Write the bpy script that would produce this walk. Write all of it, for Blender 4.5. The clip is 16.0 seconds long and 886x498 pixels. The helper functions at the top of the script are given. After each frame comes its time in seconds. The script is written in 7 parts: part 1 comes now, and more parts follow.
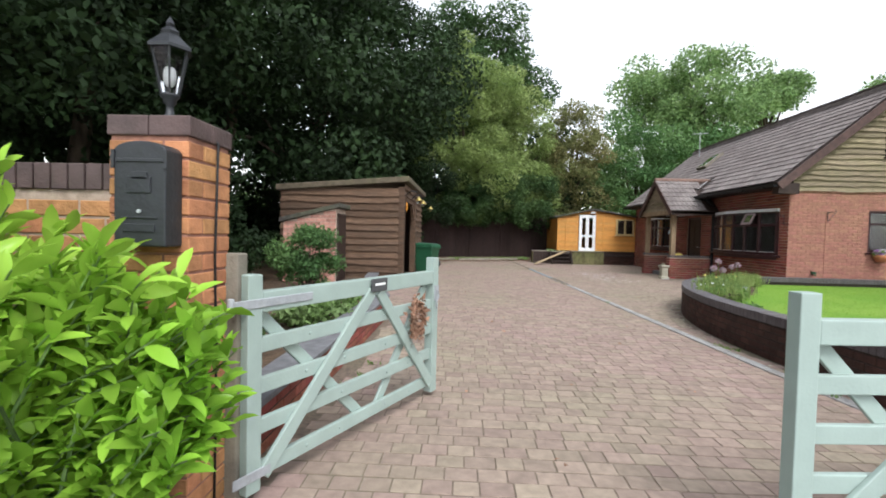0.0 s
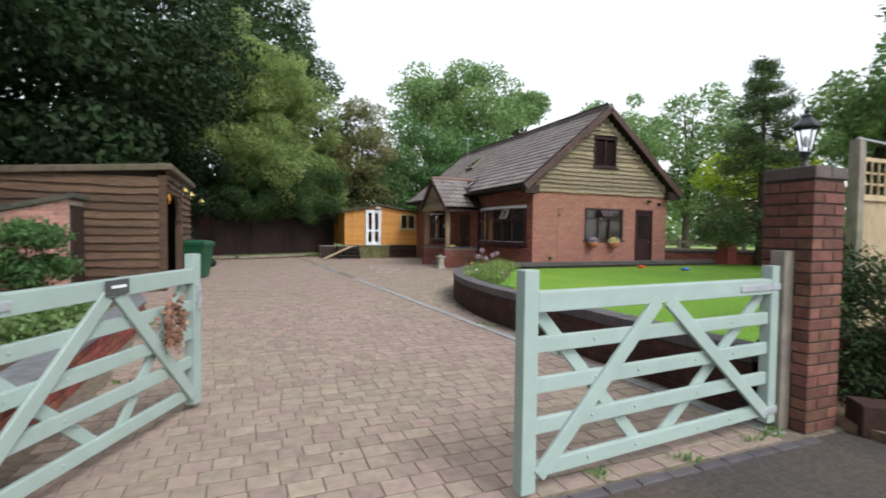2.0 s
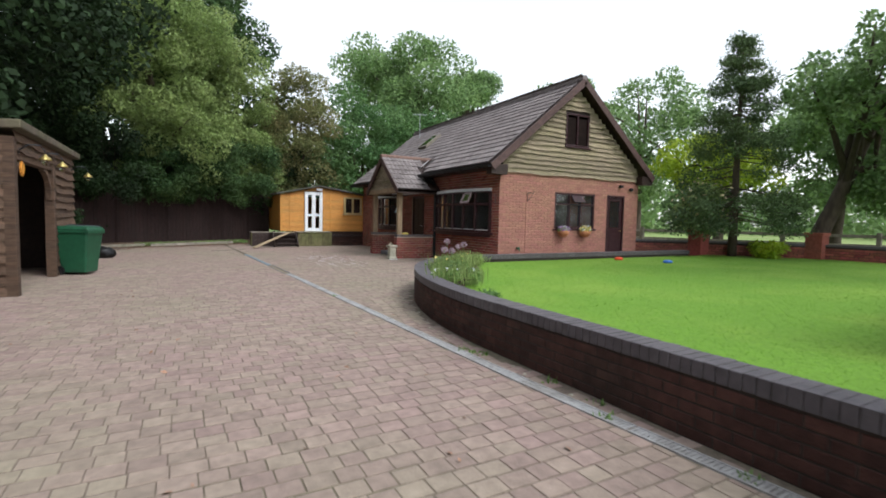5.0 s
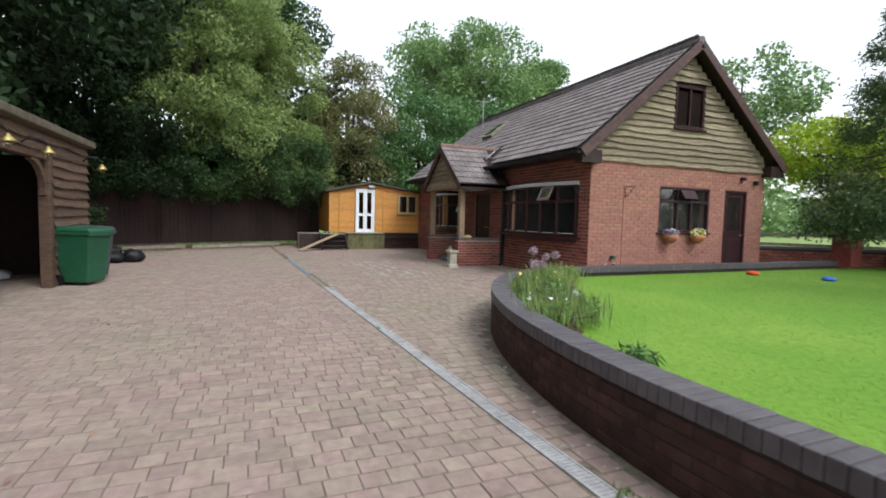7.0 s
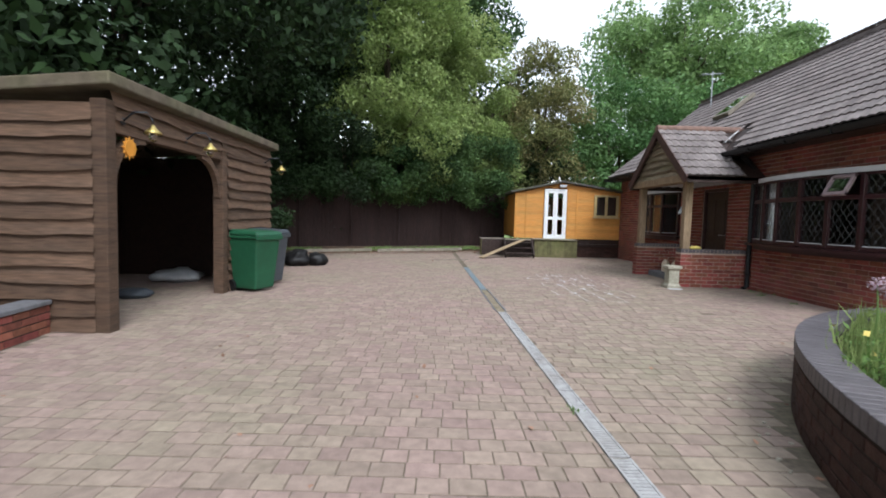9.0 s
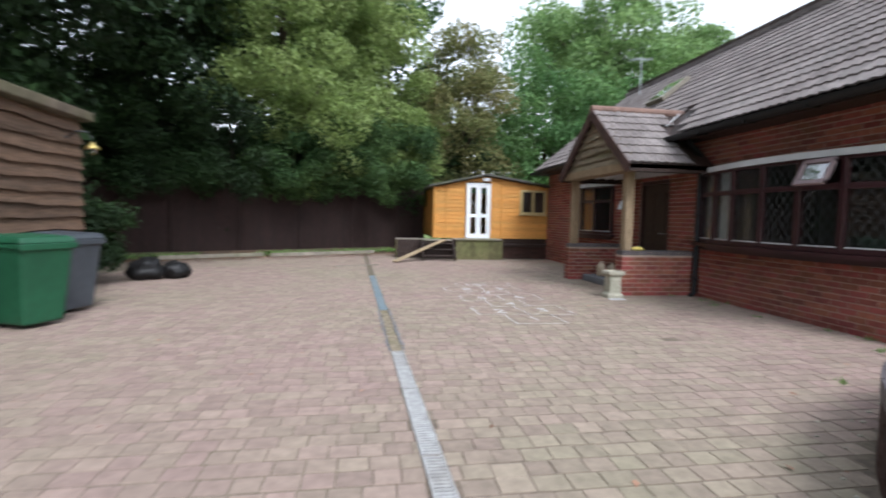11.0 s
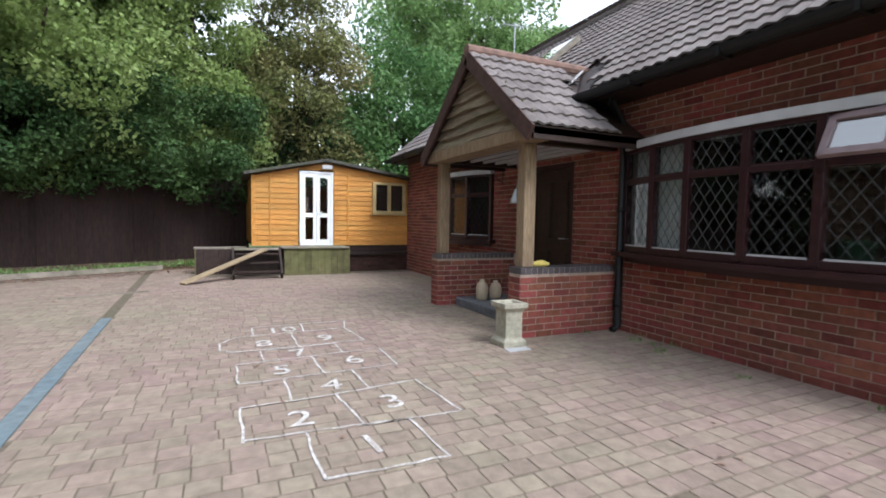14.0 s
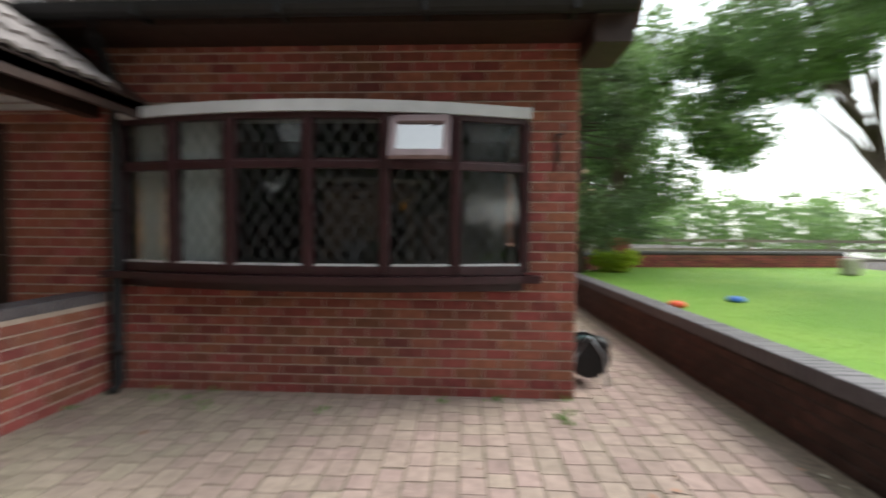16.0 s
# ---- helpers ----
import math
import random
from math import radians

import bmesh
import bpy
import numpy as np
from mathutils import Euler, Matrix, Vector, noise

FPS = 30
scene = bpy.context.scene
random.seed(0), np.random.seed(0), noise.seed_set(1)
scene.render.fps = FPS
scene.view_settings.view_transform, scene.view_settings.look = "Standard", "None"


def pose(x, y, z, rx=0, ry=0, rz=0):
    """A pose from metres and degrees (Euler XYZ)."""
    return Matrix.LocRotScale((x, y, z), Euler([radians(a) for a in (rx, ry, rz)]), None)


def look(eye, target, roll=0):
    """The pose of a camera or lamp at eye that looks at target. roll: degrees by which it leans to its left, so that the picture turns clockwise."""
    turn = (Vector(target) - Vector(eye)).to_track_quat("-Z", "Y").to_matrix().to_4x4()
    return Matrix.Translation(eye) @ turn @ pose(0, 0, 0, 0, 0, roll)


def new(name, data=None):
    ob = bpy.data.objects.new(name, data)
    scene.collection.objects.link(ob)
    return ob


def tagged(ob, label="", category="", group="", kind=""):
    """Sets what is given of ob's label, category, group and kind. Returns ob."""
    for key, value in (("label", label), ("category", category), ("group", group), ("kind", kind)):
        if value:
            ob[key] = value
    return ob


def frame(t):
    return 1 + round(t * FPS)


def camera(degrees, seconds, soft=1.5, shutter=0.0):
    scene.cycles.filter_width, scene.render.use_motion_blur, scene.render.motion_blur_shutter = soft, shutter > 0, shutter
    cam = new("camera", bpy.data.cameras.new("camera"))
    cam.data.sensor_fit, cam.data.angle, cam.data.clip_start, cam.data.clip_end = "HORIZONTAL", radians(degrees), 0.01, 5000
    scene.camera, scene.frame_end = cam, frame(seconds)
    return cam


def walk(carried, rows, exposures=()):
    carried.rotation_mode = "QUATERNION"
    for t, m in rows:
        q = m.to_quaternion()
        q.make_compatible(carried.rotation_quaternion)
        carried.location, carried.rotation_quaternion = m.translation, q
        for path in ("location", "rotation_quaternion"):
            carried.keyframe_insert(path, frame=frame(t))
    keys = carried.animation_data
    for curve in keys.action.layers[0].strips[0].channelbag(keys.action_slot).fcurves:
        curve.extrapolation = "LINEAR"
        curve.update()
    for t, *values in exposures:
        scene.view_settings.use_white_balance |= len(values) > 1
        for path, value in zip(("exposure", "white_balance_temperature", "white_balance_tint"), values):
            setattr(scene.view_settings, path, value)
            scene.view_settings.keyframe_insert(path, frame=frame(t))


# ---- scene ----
cam = camera(85.9, 16.0, soft=1.8, shutter=0.4)

PATH = [
    (0, (0.551, -0.237, 1.317), (0.461, 1.76, 1.251), 1.4),
    (0.5, (0.563, -0.227, 1.315), (0.596, 1.772, 1.247), 1.2),
    (1, (0.614, -0.221, 1.299), (0.914, 1.755, 1.232), 0.9),
    (1.5, (0.638, -0.25, 1.297), (1.173, 1.676, 1.229), 0.9),
    (2, (0.664, -0.243, 1.293), (1.422, 1.606, 1.224), 0.7),
    (2.5, (0.674, -0.231, 1.287), (1.634, 1.523, 1.217), 0.7),
    (3, (0.667, -0.113, 1.263), (1.682, 1.608, 1.186), 0.9),
    (3.2, (0.686, 0.013, 1.255), (1.701, 1.734, 1.164), 1.1),
    (5.3, (1.36, 2.105, 1.32), (2.324, 3.852, 1.189), 1.2),
    (5.5, (1.442, 2.351, 1.318), (2.403, 4.1, 1.184), 1.2),
    (6, (1.63, 2.961, 1.317), (2.537, 4.739, 1.186), 1.3),
    (6.5, (1.832, 3.482, 1.319), (2.688, 5.285, 1.188), 1.3),
    (7, (2.04, 4.06, 1.313), (2.802, 5.905, 1.181), 1.4),
    (7.5, (2.236, 4.595, 1.309), (2.967, 6.452, 1.177), 1.4),
    (8, (2.359, 5.179, 1.296), (2.889, 7.103, 1.165), 1.6),
    (8.5, (2.453, 5.718, 1.282), (2.649, 7.704, 1.149), 1.6),
    (8.7, (2.478, 5.918, 1.298), (2.478, 7.913, 1.164), 1.5),
    (10.8, (3.037, 8.086, 1.281), (3.176, 10.077, 1.143), 1.3),
    (11, (3.106, 8.286, 1.285), (3.405, 10.259, 1.151), 1.2),
    (11.5, (3.259, 8.756, 1.301), (3.877, 10.654, 1.171), 1.1),
    (12, (3.461, 9.314, 1.285), (4.202, 11.168, 1.161), 1.1),
    (12.5, (3.72, 9.844, 1.275), (4.512, 11.676, 1.151), 1.1),
    (13, (3.971, 10.415, 1.273), (4.78, 12.24, 1.15), 1.2),
    (13.5, (4.191, 10.954, 1.277), (5.024, 12.768, 1.157), 1.2),
    (14, (4.438, 11.55, 1.264), (5.276, 13.362, 1.147), 1.0),
    (14.5, (4.634, 12.034, 1.269), (5.488, 13.839, 1.156), 1.3),
    (15, (4.818, 12.473, 1.269), (5.935, 14.129, 1.166), 1.3),
    (15.5, (5.012, 12.781, 1.216), (6.618, 13.97, 1.15), 1.1),
    (16, (5.1, 13.015, 1.273), (7.096, 13.116, 1.198), 0.5),
]
walk(cam, [(t, look(eye, target, roll)) for t, eye, target, roll in PATH], exposures=[(0, 1.05, 6150, 10), (3, 0.72, 6100, 10), (5.5, 0.8, 6000, 10), (7.5, 0.85, 5950, 10), (11, 1.15, 5800, 10), (15, 1.2, 5800, 10), (16, 1.45, 6250, 6)])

# ---- world, sun, exposure ----
SUN_ELEV, SUN_AZ = radians(50), radians(158)
world = bpy.data.worlds.new("overcast_sky")
scene.world = world
world.use_nodes = True
wn = world.node_tree.nodes
sky = wn.new("ShaderNodeTexSky")
sky.sky_type, sky.sun_disc = "NISHITA", False
sky.sun_elevation, sky.sun_rotation = SUN_ELEV, SUN_AZ
sky.dust_density, sky.air_density, sky.ozone_density = 1.0, 2.0, 1.0
hsv = wn.new("ShaderNodeHueSaturation")
hsv.inputs["Saturation"].default_value = 0.15
world.node_tree.links.new(sky.outputs["Color"], hsv.inputs["Color"])
world.node_tree.links.new(hsv.outputs["Color"], wn["Background"].inputs["Color"])
wn["Background"].inputs["Strength"].default_value = 0.15
sun = new("sun", bpy.data.lights.new("sun", "SUN"))
sun.data.energy, sun.data.angle, sun.data.color = 1.3, radians(22), (1.0, 0.96, 0.9)
sun.matrix_world = look((0, 0, 30), (-30 * math.sin(SUN_AZ) / math.tan(SUN_ELEV), -30 * math.cos(SUN_AZ) / math.tan(SUN_ELEV), 0))

# ---- materials ----


def material(name, color, rough=0.8, var=0.25, scale=6.0, island=0.0, bump=0.3, bump_scale=60.0, metal=0.0, second=None, spec=0.3, stretch=(1, 1, 1), second_scale=1.3, second_amount=0.6, hue=0.0):
    """A surface with two scales of variation, fine relief and an optional tint per piece."""
    m = bpy.data.materials.new(name)
    m.use_nodes = True
    n, lk = m.node_tree.nodes, m.node_tree.links.new
    b = n["Principled BSDF"]
    b.inputs["Roughness"].default_value, b.inputs["Metallic"].default_value = rough, metal
    b.inputs["Specular IOR Level"].default_value = spec
    co = n.new("ShaderNodeTexCoord")
    mp = n.new("ShaderNodeMapping")
    mp.inputs["Scale"].default_value = stretch
    geo = n.new("ShaderNodeNewGeometry")
    lk(geo.outputs["Position"], mp.inputs["Vector"])
    n1, n2, n3 = (n.new("ShaderNodeTexNoise") for _ in range(3))
    for nn, s, d in ((n1, scale, 4), (n2, second_scale, 3), (n3, bump_scale, 3)):
        nn.inputs["Scale"].default_value, nn.inputs["Detail"].default_value = s, d
        lk(mp.outputs["Vector"], nn.inputs["Vector"])
    ramp = n.new("ShaderNodeMapRange")
    ramp.inputs["From Min"].default_value, ramp.inputs["From Max"].default_value = 0.3, 0.7
    ramp.inputs["To Min"].default_value, ramp.inputs["To Max"].default_value = 1 - var, 1 + var
    lk(n1.outputs["Fac"], ramp.inputs["Value"])
    mix = n.new("ShaderNodeMix")
    mix.data_type = "RGBA"
    mix.inputs["A"].default_value = (*color, 1)
    mix.inputs["B"].default_value = (*(second or [c * 0.7 for c in color]), 1)
    r2 = n.new("ShaderNodeMapRange")
    r2.inputs["From Min"].default_value, r2.inputs["From Max"].default_value, r2.inputs["To Max"].default_value = 0.42, 0.68, second_amount
    lk(n2.outputs["Fac"], r2.inputs["Value"])
    lk(r2.outputs["Result"], mix.inputs["Factor"])
    hs = n.new("ShaderNodeHueSaturation")
    lk(mix.outputs["Result"], hs.inputs["Color"])
    val = ramp.outputs["Result"]
    if island:
        info = n.new("ShaderNodeObjectInfo")
        add = n.new("ShaderNodeMath")
        add.operation = "ADD"
        lk(geo.outputs["Random Per Island"], add.inputs[0])
        lk(info.outputs["Random"], add.inputs[1])
        fr = n.new("ShaderNodeMath")
        fr.operation = "FRACT"
        lk(add.outputs[0], fr.inputs[0])
        ir = n.new("ShaderNodeMapRange")
        ir.inputs["To Min"].default_value, ir.inputs["To Max"].default_value = 1 - island, 1 + island
        lk(fr.outputs[0], ir.inputs["Value"])
        mul = n.new("ShaderNodeMath")
        mul.operation = "MULTIPLY"
        lk(val, mul.inputs[0])
        lk(ir.outputs["Result"], mul.inputs[1])
        val = mul.outputs[0]
        if hue:
            m7 = n.new("ShaderNodeMath")
            m7.operation = "MULTIPLY"
            m7.inputs[1].default_value = 7.31
            lk(fr.outputs[0], m7.inputs[0])
            f7 = n.new("ShaderNodeMath")
            f7.operation = "FRACT"
            lk(m7.outputs[0], f7.inputs[0])
            hr = n.new("ShaderNodeMapRange")
            hr.inputs["To Min"].default_value, hr.inputs["To Max"].default_value = 0.5 - hue, 0.5 + hue
            lk(f7.outputs[0], hr.inputs["Value"])
            lk(hr.outputs["Result"], hs.inputs["Hue"])
    lk(val, hs.inputs["Value"])
    lk(hs.outputs["Color"], b.inputs["Base Color"])
    bp = n.new("ShaderNodeBump")
    bp.inputs["Strength"].default_value, bp.inputs["Distance"].default_value = bump, 0.01
    lk(n3.outputs["Fac"], bp.inputs["Height"])
    lk(bp.outputs["Normal"], b.inputs["Normal"])
    return m


def leaf_material(name, color, second, gloss=0.45, island=0.45, through_amount=0.35):
    m = bpy.data.materials.new(name)
    m.use_nodes = True
    n, lk = m.node_tree.nodes, m.node_tree.links.new
    b, out = n["Principled BSDF"], n["Material Output"]
    geo = n.new("ShaderNodeNewGeometry")
    info = n.new("ShaderNodeObjectInfo")
    add = n.new("ShaderNodeMath")
    add.operation = "ADD"
    lk(geo.outputs["Random Per Island"], add.inputs[0])
    lk(info.outputs["Random"], add.inputs[1])
    fr = n.new("ShaderNodeMath")
    fr.operation = "FRACT"
    lk(add.outputs[0], fr.inputs[0])
    noise_tex = n.new("ShaderNodeTexNoise")
    noise_tex.inputs["Scale"].default_value = 0.7
    lk(geo.outputs["Position"], noise_tex.inputs["Vector"])
    rr = n.new("ShaderNodeMapRange")
    rr.inputs["From Min"].default_value, rr.inputs["From Max"].default_value = 0.35, 0.65
    lk(noise_tex.outputs["Fac"], rr.inputs["Value"])
    mix = n.new("ShaderNodeMix")
    mix.data_type = "RGBA"
    mix.inputs["A"].default_value, mix.inputs["B"].default_value = (*color, 1), (*second, 1)
    lk(rr.outputs["Result"], mix.inputs["Factor"])
    hs = n.new("ShaderNodeHueSaturation")
    ir = n.new("ShaderNodeMapRange")
    ir.inputs["To Min"].default_value, ir.inputs["To Max"].default_value = 1 - island, 1 + island
    lk(fr.outputs[0], ir.inputs["Value"])
    lk(ir.outputs["Result"], hs.inputs["Value"])
    lk(mix.outputs["Result"], hs.inputs["Color"])
    lk(hs.outputs["Color"], b.inputs["Base Color"])
    b.inputs["Roughness"].default_value = gloss
    b.inputs["Specular IOR Level"].default_value = 0.22
    tr = n.new("ShaderNodeBsdfTranslucent")
    lk(hs.outputs["Color"], tr.inputs["Color"])
    ms = n.new("ShaderNodeMixShader")
    ms.inputs["Fac"].default_value = through_amount
    lk(b.outputs["BSDF"], ms.inputs[1])
    lk(tr.outputs["BSDF"], ms.inputs[2])
    lk(ms.outputs["Shader"], out.inputs["Surface"])
    return m


def glass_material(name, tint=(0.9, 0.95, 0.93), ior=1.45):
    m = bpy.data.materials.new(name)
    m.use_nodes = True
    b = m.node_tree.nodes["Principled BSDF"]
    b.inputs["Base Color"].default_value = (*tint, 1)
    b.inputs["Transmission Weight"].default_value = 1.0
    b.inputs["Roughness"].default_value = 0.02
    b.inputs["IOR"].default_value = ior
    return m


PAVER = material("tumbled_block_paving", (0.286, 0.213, 0.178), 0.9, 0.16, 13, island=0.12, bump=0.5, second=(0.266, 0.224, 0.165), second_scale=0.3, second_amount=0.9, hue=0.016)
JOINT = material("paving_joint_sand", (0.155, 0.12, 0.094), 0.95, 0.3, 20, second=(0.125, 0.12, 0.07), second_scale=0.8)
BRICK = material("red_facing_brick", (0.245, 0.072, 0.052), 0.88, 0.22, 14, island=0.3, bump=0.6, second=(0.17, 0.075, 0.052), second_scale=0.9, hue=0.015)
# south wall brick, paler and pinker than the west wall's
BRICK_PALE = material("pale_pink_brick", (0.31, 0.15, 0.112), 0.9, 0.16, 14, island=0.09, bump=0.5, second=(0.33, 0.17, 0.12), second_scale=0.7, hue=0.01)
BRICK_BROWN = material("brown_red_pier_brick", (0.14, 0.062, 0.045), 0.88, 0.25, 14, island=0.3, bump=0.6, hue=0.012)
BRICK_BUFF = material("orange_buff_brick", (0.42, 0.20, 0.09), 0.88, 0.2, 16, island=0.2, bump=0.6, hue=0.012)
# near-black brick for the retaining wall, lawn wall, kerb and plinth
BRICK_DARK = material("dark_brown_brick", (0.058, 0.025, 0.019), 0.85, 0.3, 10, island=0.25, bump=0.6, second=(0.03, 0.02, 0.015))
BLUE_BRICK = material("blue_engineering_brick", (0.078, 0.068, 0.074), 0.55, 0.2, 10, island=0.08, bump=0.4, second=(0.105, 0.094, 0.098), spec=0.45)
CAP_BRICK = material("brown_purple_cap_brick", (0.088, 0.054, 0.05), 0.6, 0.25, 10, island=0.12, bump=0.4, second=(0.07, 0.055, 0.055), spec=0.4)
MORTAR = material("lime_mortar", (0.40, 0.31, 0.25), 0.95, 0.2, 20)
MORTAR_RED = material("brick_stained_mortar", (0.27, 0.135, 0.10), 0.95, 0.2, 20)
MORTAR_DARK = material("dark_mortar", (0.04, 0.031, 0.026), 0.95, 0.2, 20)
TILE = material("brown_concrete_roof_tile", (0.17, 0.145, 0.138), 0.85, 0.22, 8, island=0.15, bump=0.5, second=(0.24, 0.215, 0.205), second_scale=1.1, second_amount=0.5)
BARGE = material("faded_brown_barge_paint", (0.085, 0.048, 0.042), 0.6, 0.3, 12, bump=0.3, spec=0.35)
SILT = material("pale_silt_and_moss", (0.24, 0.195, 0.14), 0.95, 0.4, 14, bump=0.8, second=(0.14, 0.13, 0.06), second_scale=4)
STAIN = material("dark_stained_timber", (0.032, 0.018, 0.014), 0.55, 0.3, 12, bump=0.3, spec=0.35)
MAHOGANY = material("mahogany_window_frame", (0.032, 0.0095, 0.0115), 0.42, 0.25, 12, bump=0.2, spec=0.4)
WANEY = material("weathered_waney_edge_board", (0.255, 0.205, 0.14), 0.85, 0.28, 5, island=0.25, bump=0.6, stretch=(1, 1, 9), second=(0.20, 0.18, 0.09), second_scale=1.0)
CART_WOOD = material("brown_waney_cladding", (0.115, 0.07, 0.045), 0.85, 0.3, 5, island=0.3, bump=0.6, stretch=(1, 1, 9), second=(0.085, 0.058, 0.042), second_scale=1.0)
CART_ROOF = material("weathered_brown_roof_board", (0.12, 0.095, 0.07), 0.88, 0.25, 7, bump=0.5, second=(0.10, 0.10, 0.05))
OAK = material("weathered_oak_post", (0.29, 0.21, 0.13), 0.8, 0.28, 8, bump=0.5, stretch=(9, 9, 1), second=(0.20, 0.145, 0.09))
GREY_WOOD = material("greyed_timber", (0.23, 0.20, 0.165), 0.88, 0.25, 7, island=0.15, bump=0.5, second=(0.16, 0.16, 0.10))
PALE_WOOD = material("pale_softwood_panel", (0.42, 0.32, 0.20), 0.85, 0.18, 7, island=0.15, bump=0.4, stretch=(6, 6, 1))
SHED_WOOD = material("honey_orange_shiplap", (0.52, 0.235, 0.05), 0.6, 0.2, 5, island=0.12, bump=0.4, stretch=(1, 1, 9), second=(0.42, 0.235, 0.06), second_scale=0.8)
DECK = material("algae_stained_decking", (0.14, 0.125, 0.06), 0.85, 0.3, 6, island=0.2, bump=0.5, second=(0.10, 0.11, 0.04))
FENCE = material("dark_brown_fence_board", (0.028, 0.0155, 0.0135), 0.9, 0.3, 6, island=0.1, bump=0.5, stretch=(6, 6, 1), second=(0.021, 0.013, 0.012))
FELT = material("roofing_felt", (0.07, 0.065, 0.06), 0.9, 0.3, 12, bump=0.6, second=(0.10, 0.11, 0.06))
SAGE = material("sage_green_gate_paint", (0.32, 0.395, 0.36), 0.5, 0.06, 7, bump=0.12, second=(0.28, 0.35, 0.315), second_amount=0.4, spec=0.4)
PLATE = material("blue_grey_steel_plate", (0.17, 0.215, 0.24), 0.6, 0.2, 14, bump=0.3, second=(0.24, 0.26, 0.26), metal=0.1)
GRATE = material("dusty_galvanised_grating", (0.36, 0.355, 0.35), 0.7, 0.2, 18, bump=0.3, second=(0.24, 0.22, 0.20), second_scale=2.5)
STEEL = material("galvanised_steel", (0.40, 0.42, 0.44), 0.5, 0.15, 18, bump=0.2, metal=0.25)
BLACK_METAL = material("black_painted_iron", (0.022, 0.024, 0.028), 0.45, 0.2, 14, bump=0.2, spec=0.45)
BLACK_PLASTIC = material("black_plastic", (0.012, 0.0115, 0.012), 0.5, 0.2, 10, bump=0.3, spec=0.3)
WHITE = material("white_plastic_frame", (0.80, 0.81, 0.82), 0.35, 0.03, 5, bump=0.05, second=(0.75, 0.76, 0.76))
GREY_TRIM = material("pale_grey_painted_trim", (0.52, 0.52, 0.53), 0.55, 0.08, 6, bump=0.1)
LEAD = material("lead_came", (0.085, 0.087, 0.09), 0.6, 0.1, 12, bump=0.1)
STONE = material("cast_stone", (0.42, 0.39, 0.31), 0.9, 0.2, 20, bump=0.6, second=(0.27, 0.27, 0.2), second_scale=3)
SLATE = material("grey_stone_step", (0.17, 0.17, 0.18), 0.8, 0.2, 12, bump=0.4)
CLAY = material("stoneware_jar", (0.55, 0.45, 0.32), 0.4, 0.1, 12, bump=0.1, second=(0.45, 0.36, 0.24))
TERRACOTTA = material("terracotta", (0.42, 0.18, 0.08), 0.75, 0.2, 12, bump=0.3)
RIDGE_CLAY = material("weathered_ridge_tile", (0.20, 0.125, 0.10), 0.85, 0.25, 10, bump=0.4)
BRASS = material("brass_lamp", (0.55, 0.43, 0.15), 0.3, 0.12, 12, bump=0.1, metal=0.85)
BIN_GREEN = material("green_bin_plastic", (0.016, 0.085, 0.04), 0.5, 0.12, 10, bump=0.15, spec=0.4)
BIN_GREY = material("slate_grey_bin_plastic", (0.06, 0.068, 0.08), 0.5, 0.12, 10, bump=0.15, spec=0.4)
SOIL = material("dark_garden_soil", (0.08, 0.055, 0.036), 0.95, 0.4, 12, bump=1.0, second=(0.16, 0.10, 0.06), second_scale=2)
ASPHALT = material("old_asphalt", (0.062, 0.054, 0.05), 0.92, 0.3, 40, bump=0.8, bump_scale=150, second=(0.10, 0.073, 0.056), second_scale=0.9)
LAWN = material("bright_mown_lawn", (0.13, 0.26, 0.022), 0.85, 0.16, 25, bump=0.4, bump_scale=140, second=(0.185, 0.30, 0.035), second_scale=0.8, second_amount=0.8)
FIELD = material("pasture_grass", (0.19, 0.26, 0.075), 0.95, 0.2, 3, bump=0.6, second=(0.26, 0.29, 0.12), second_scale=0.08)
BLADE = leaf_material("grass_blade", (0.13, 0.28, 0.025), (0.16, 0.30, 0.03), 0.6, 0.25, 0.4)
BARK = material("dark_bark", (0.075, 0.058, 0.042), 0.95, 0.35, 9, bump=1.0, bump_scale=25, stretch=(1, 1, 0.3))
CHALK = material("white_chalk", (0.62, 0.59, 0.57), 0.98, 0.3, 60, bump=0.3, second=(0.36, 0.31, 0.28), second_scale=18, second_amount=1.0)
CURTAIN = material("white_net_curtain", (0.62, 0.63, 0.62), 0.9, 0.1, 8, bump=0.1, stretch=(8, 8, 0.5))
# room shade is put into the plaster colour, to look dark behind the windows
PLASTER = material("room_shade_plaster", (0.09, 0.075, 0.065), 0.9, 0.1, 4)
RED = material("red_plastic", (0.75, 0.09, 0.03), 0.4, 0.05, 8)
BLUE = material("blue_plastic", (0.06, 0.18, 0.62), 0.4, 0.05, 8)
YELLOW = material("yellow_cloth", (0.72, 0.58, 0.16), 0.8, 0.2, 15)
PURPLE = material("purple_flower", (0.33, 0.16, 0.42), 0.8, 0.2, 30)
ORANGE = material("orange_painted_wood", (0.70, 0.30, 0.04), 0.6, 0.1, 10)
RUST = material("dry_brown_seedheads", (0.26, 0.15, 0.10), 0.9, 0.3, 20, island=0.4)
GLASS = glass_material("window_glass")
# IOR raised far above glass to brighten the sky reflection in the vent
VENT_GLASS = glass_material("sky_mirror_vent_glass", (0.85, 0.88, 0.9), 4.0)
LAMP_GLASS = glass_material("lamp_glass", (0.95, 0.97, 0.97))
LEAF_LAUREL = leaf_material("laurel_leaf", (0.36, 0.55, 0.075), (0.26, 0.48, 0.05), 0.25, 0.3, 0.4)
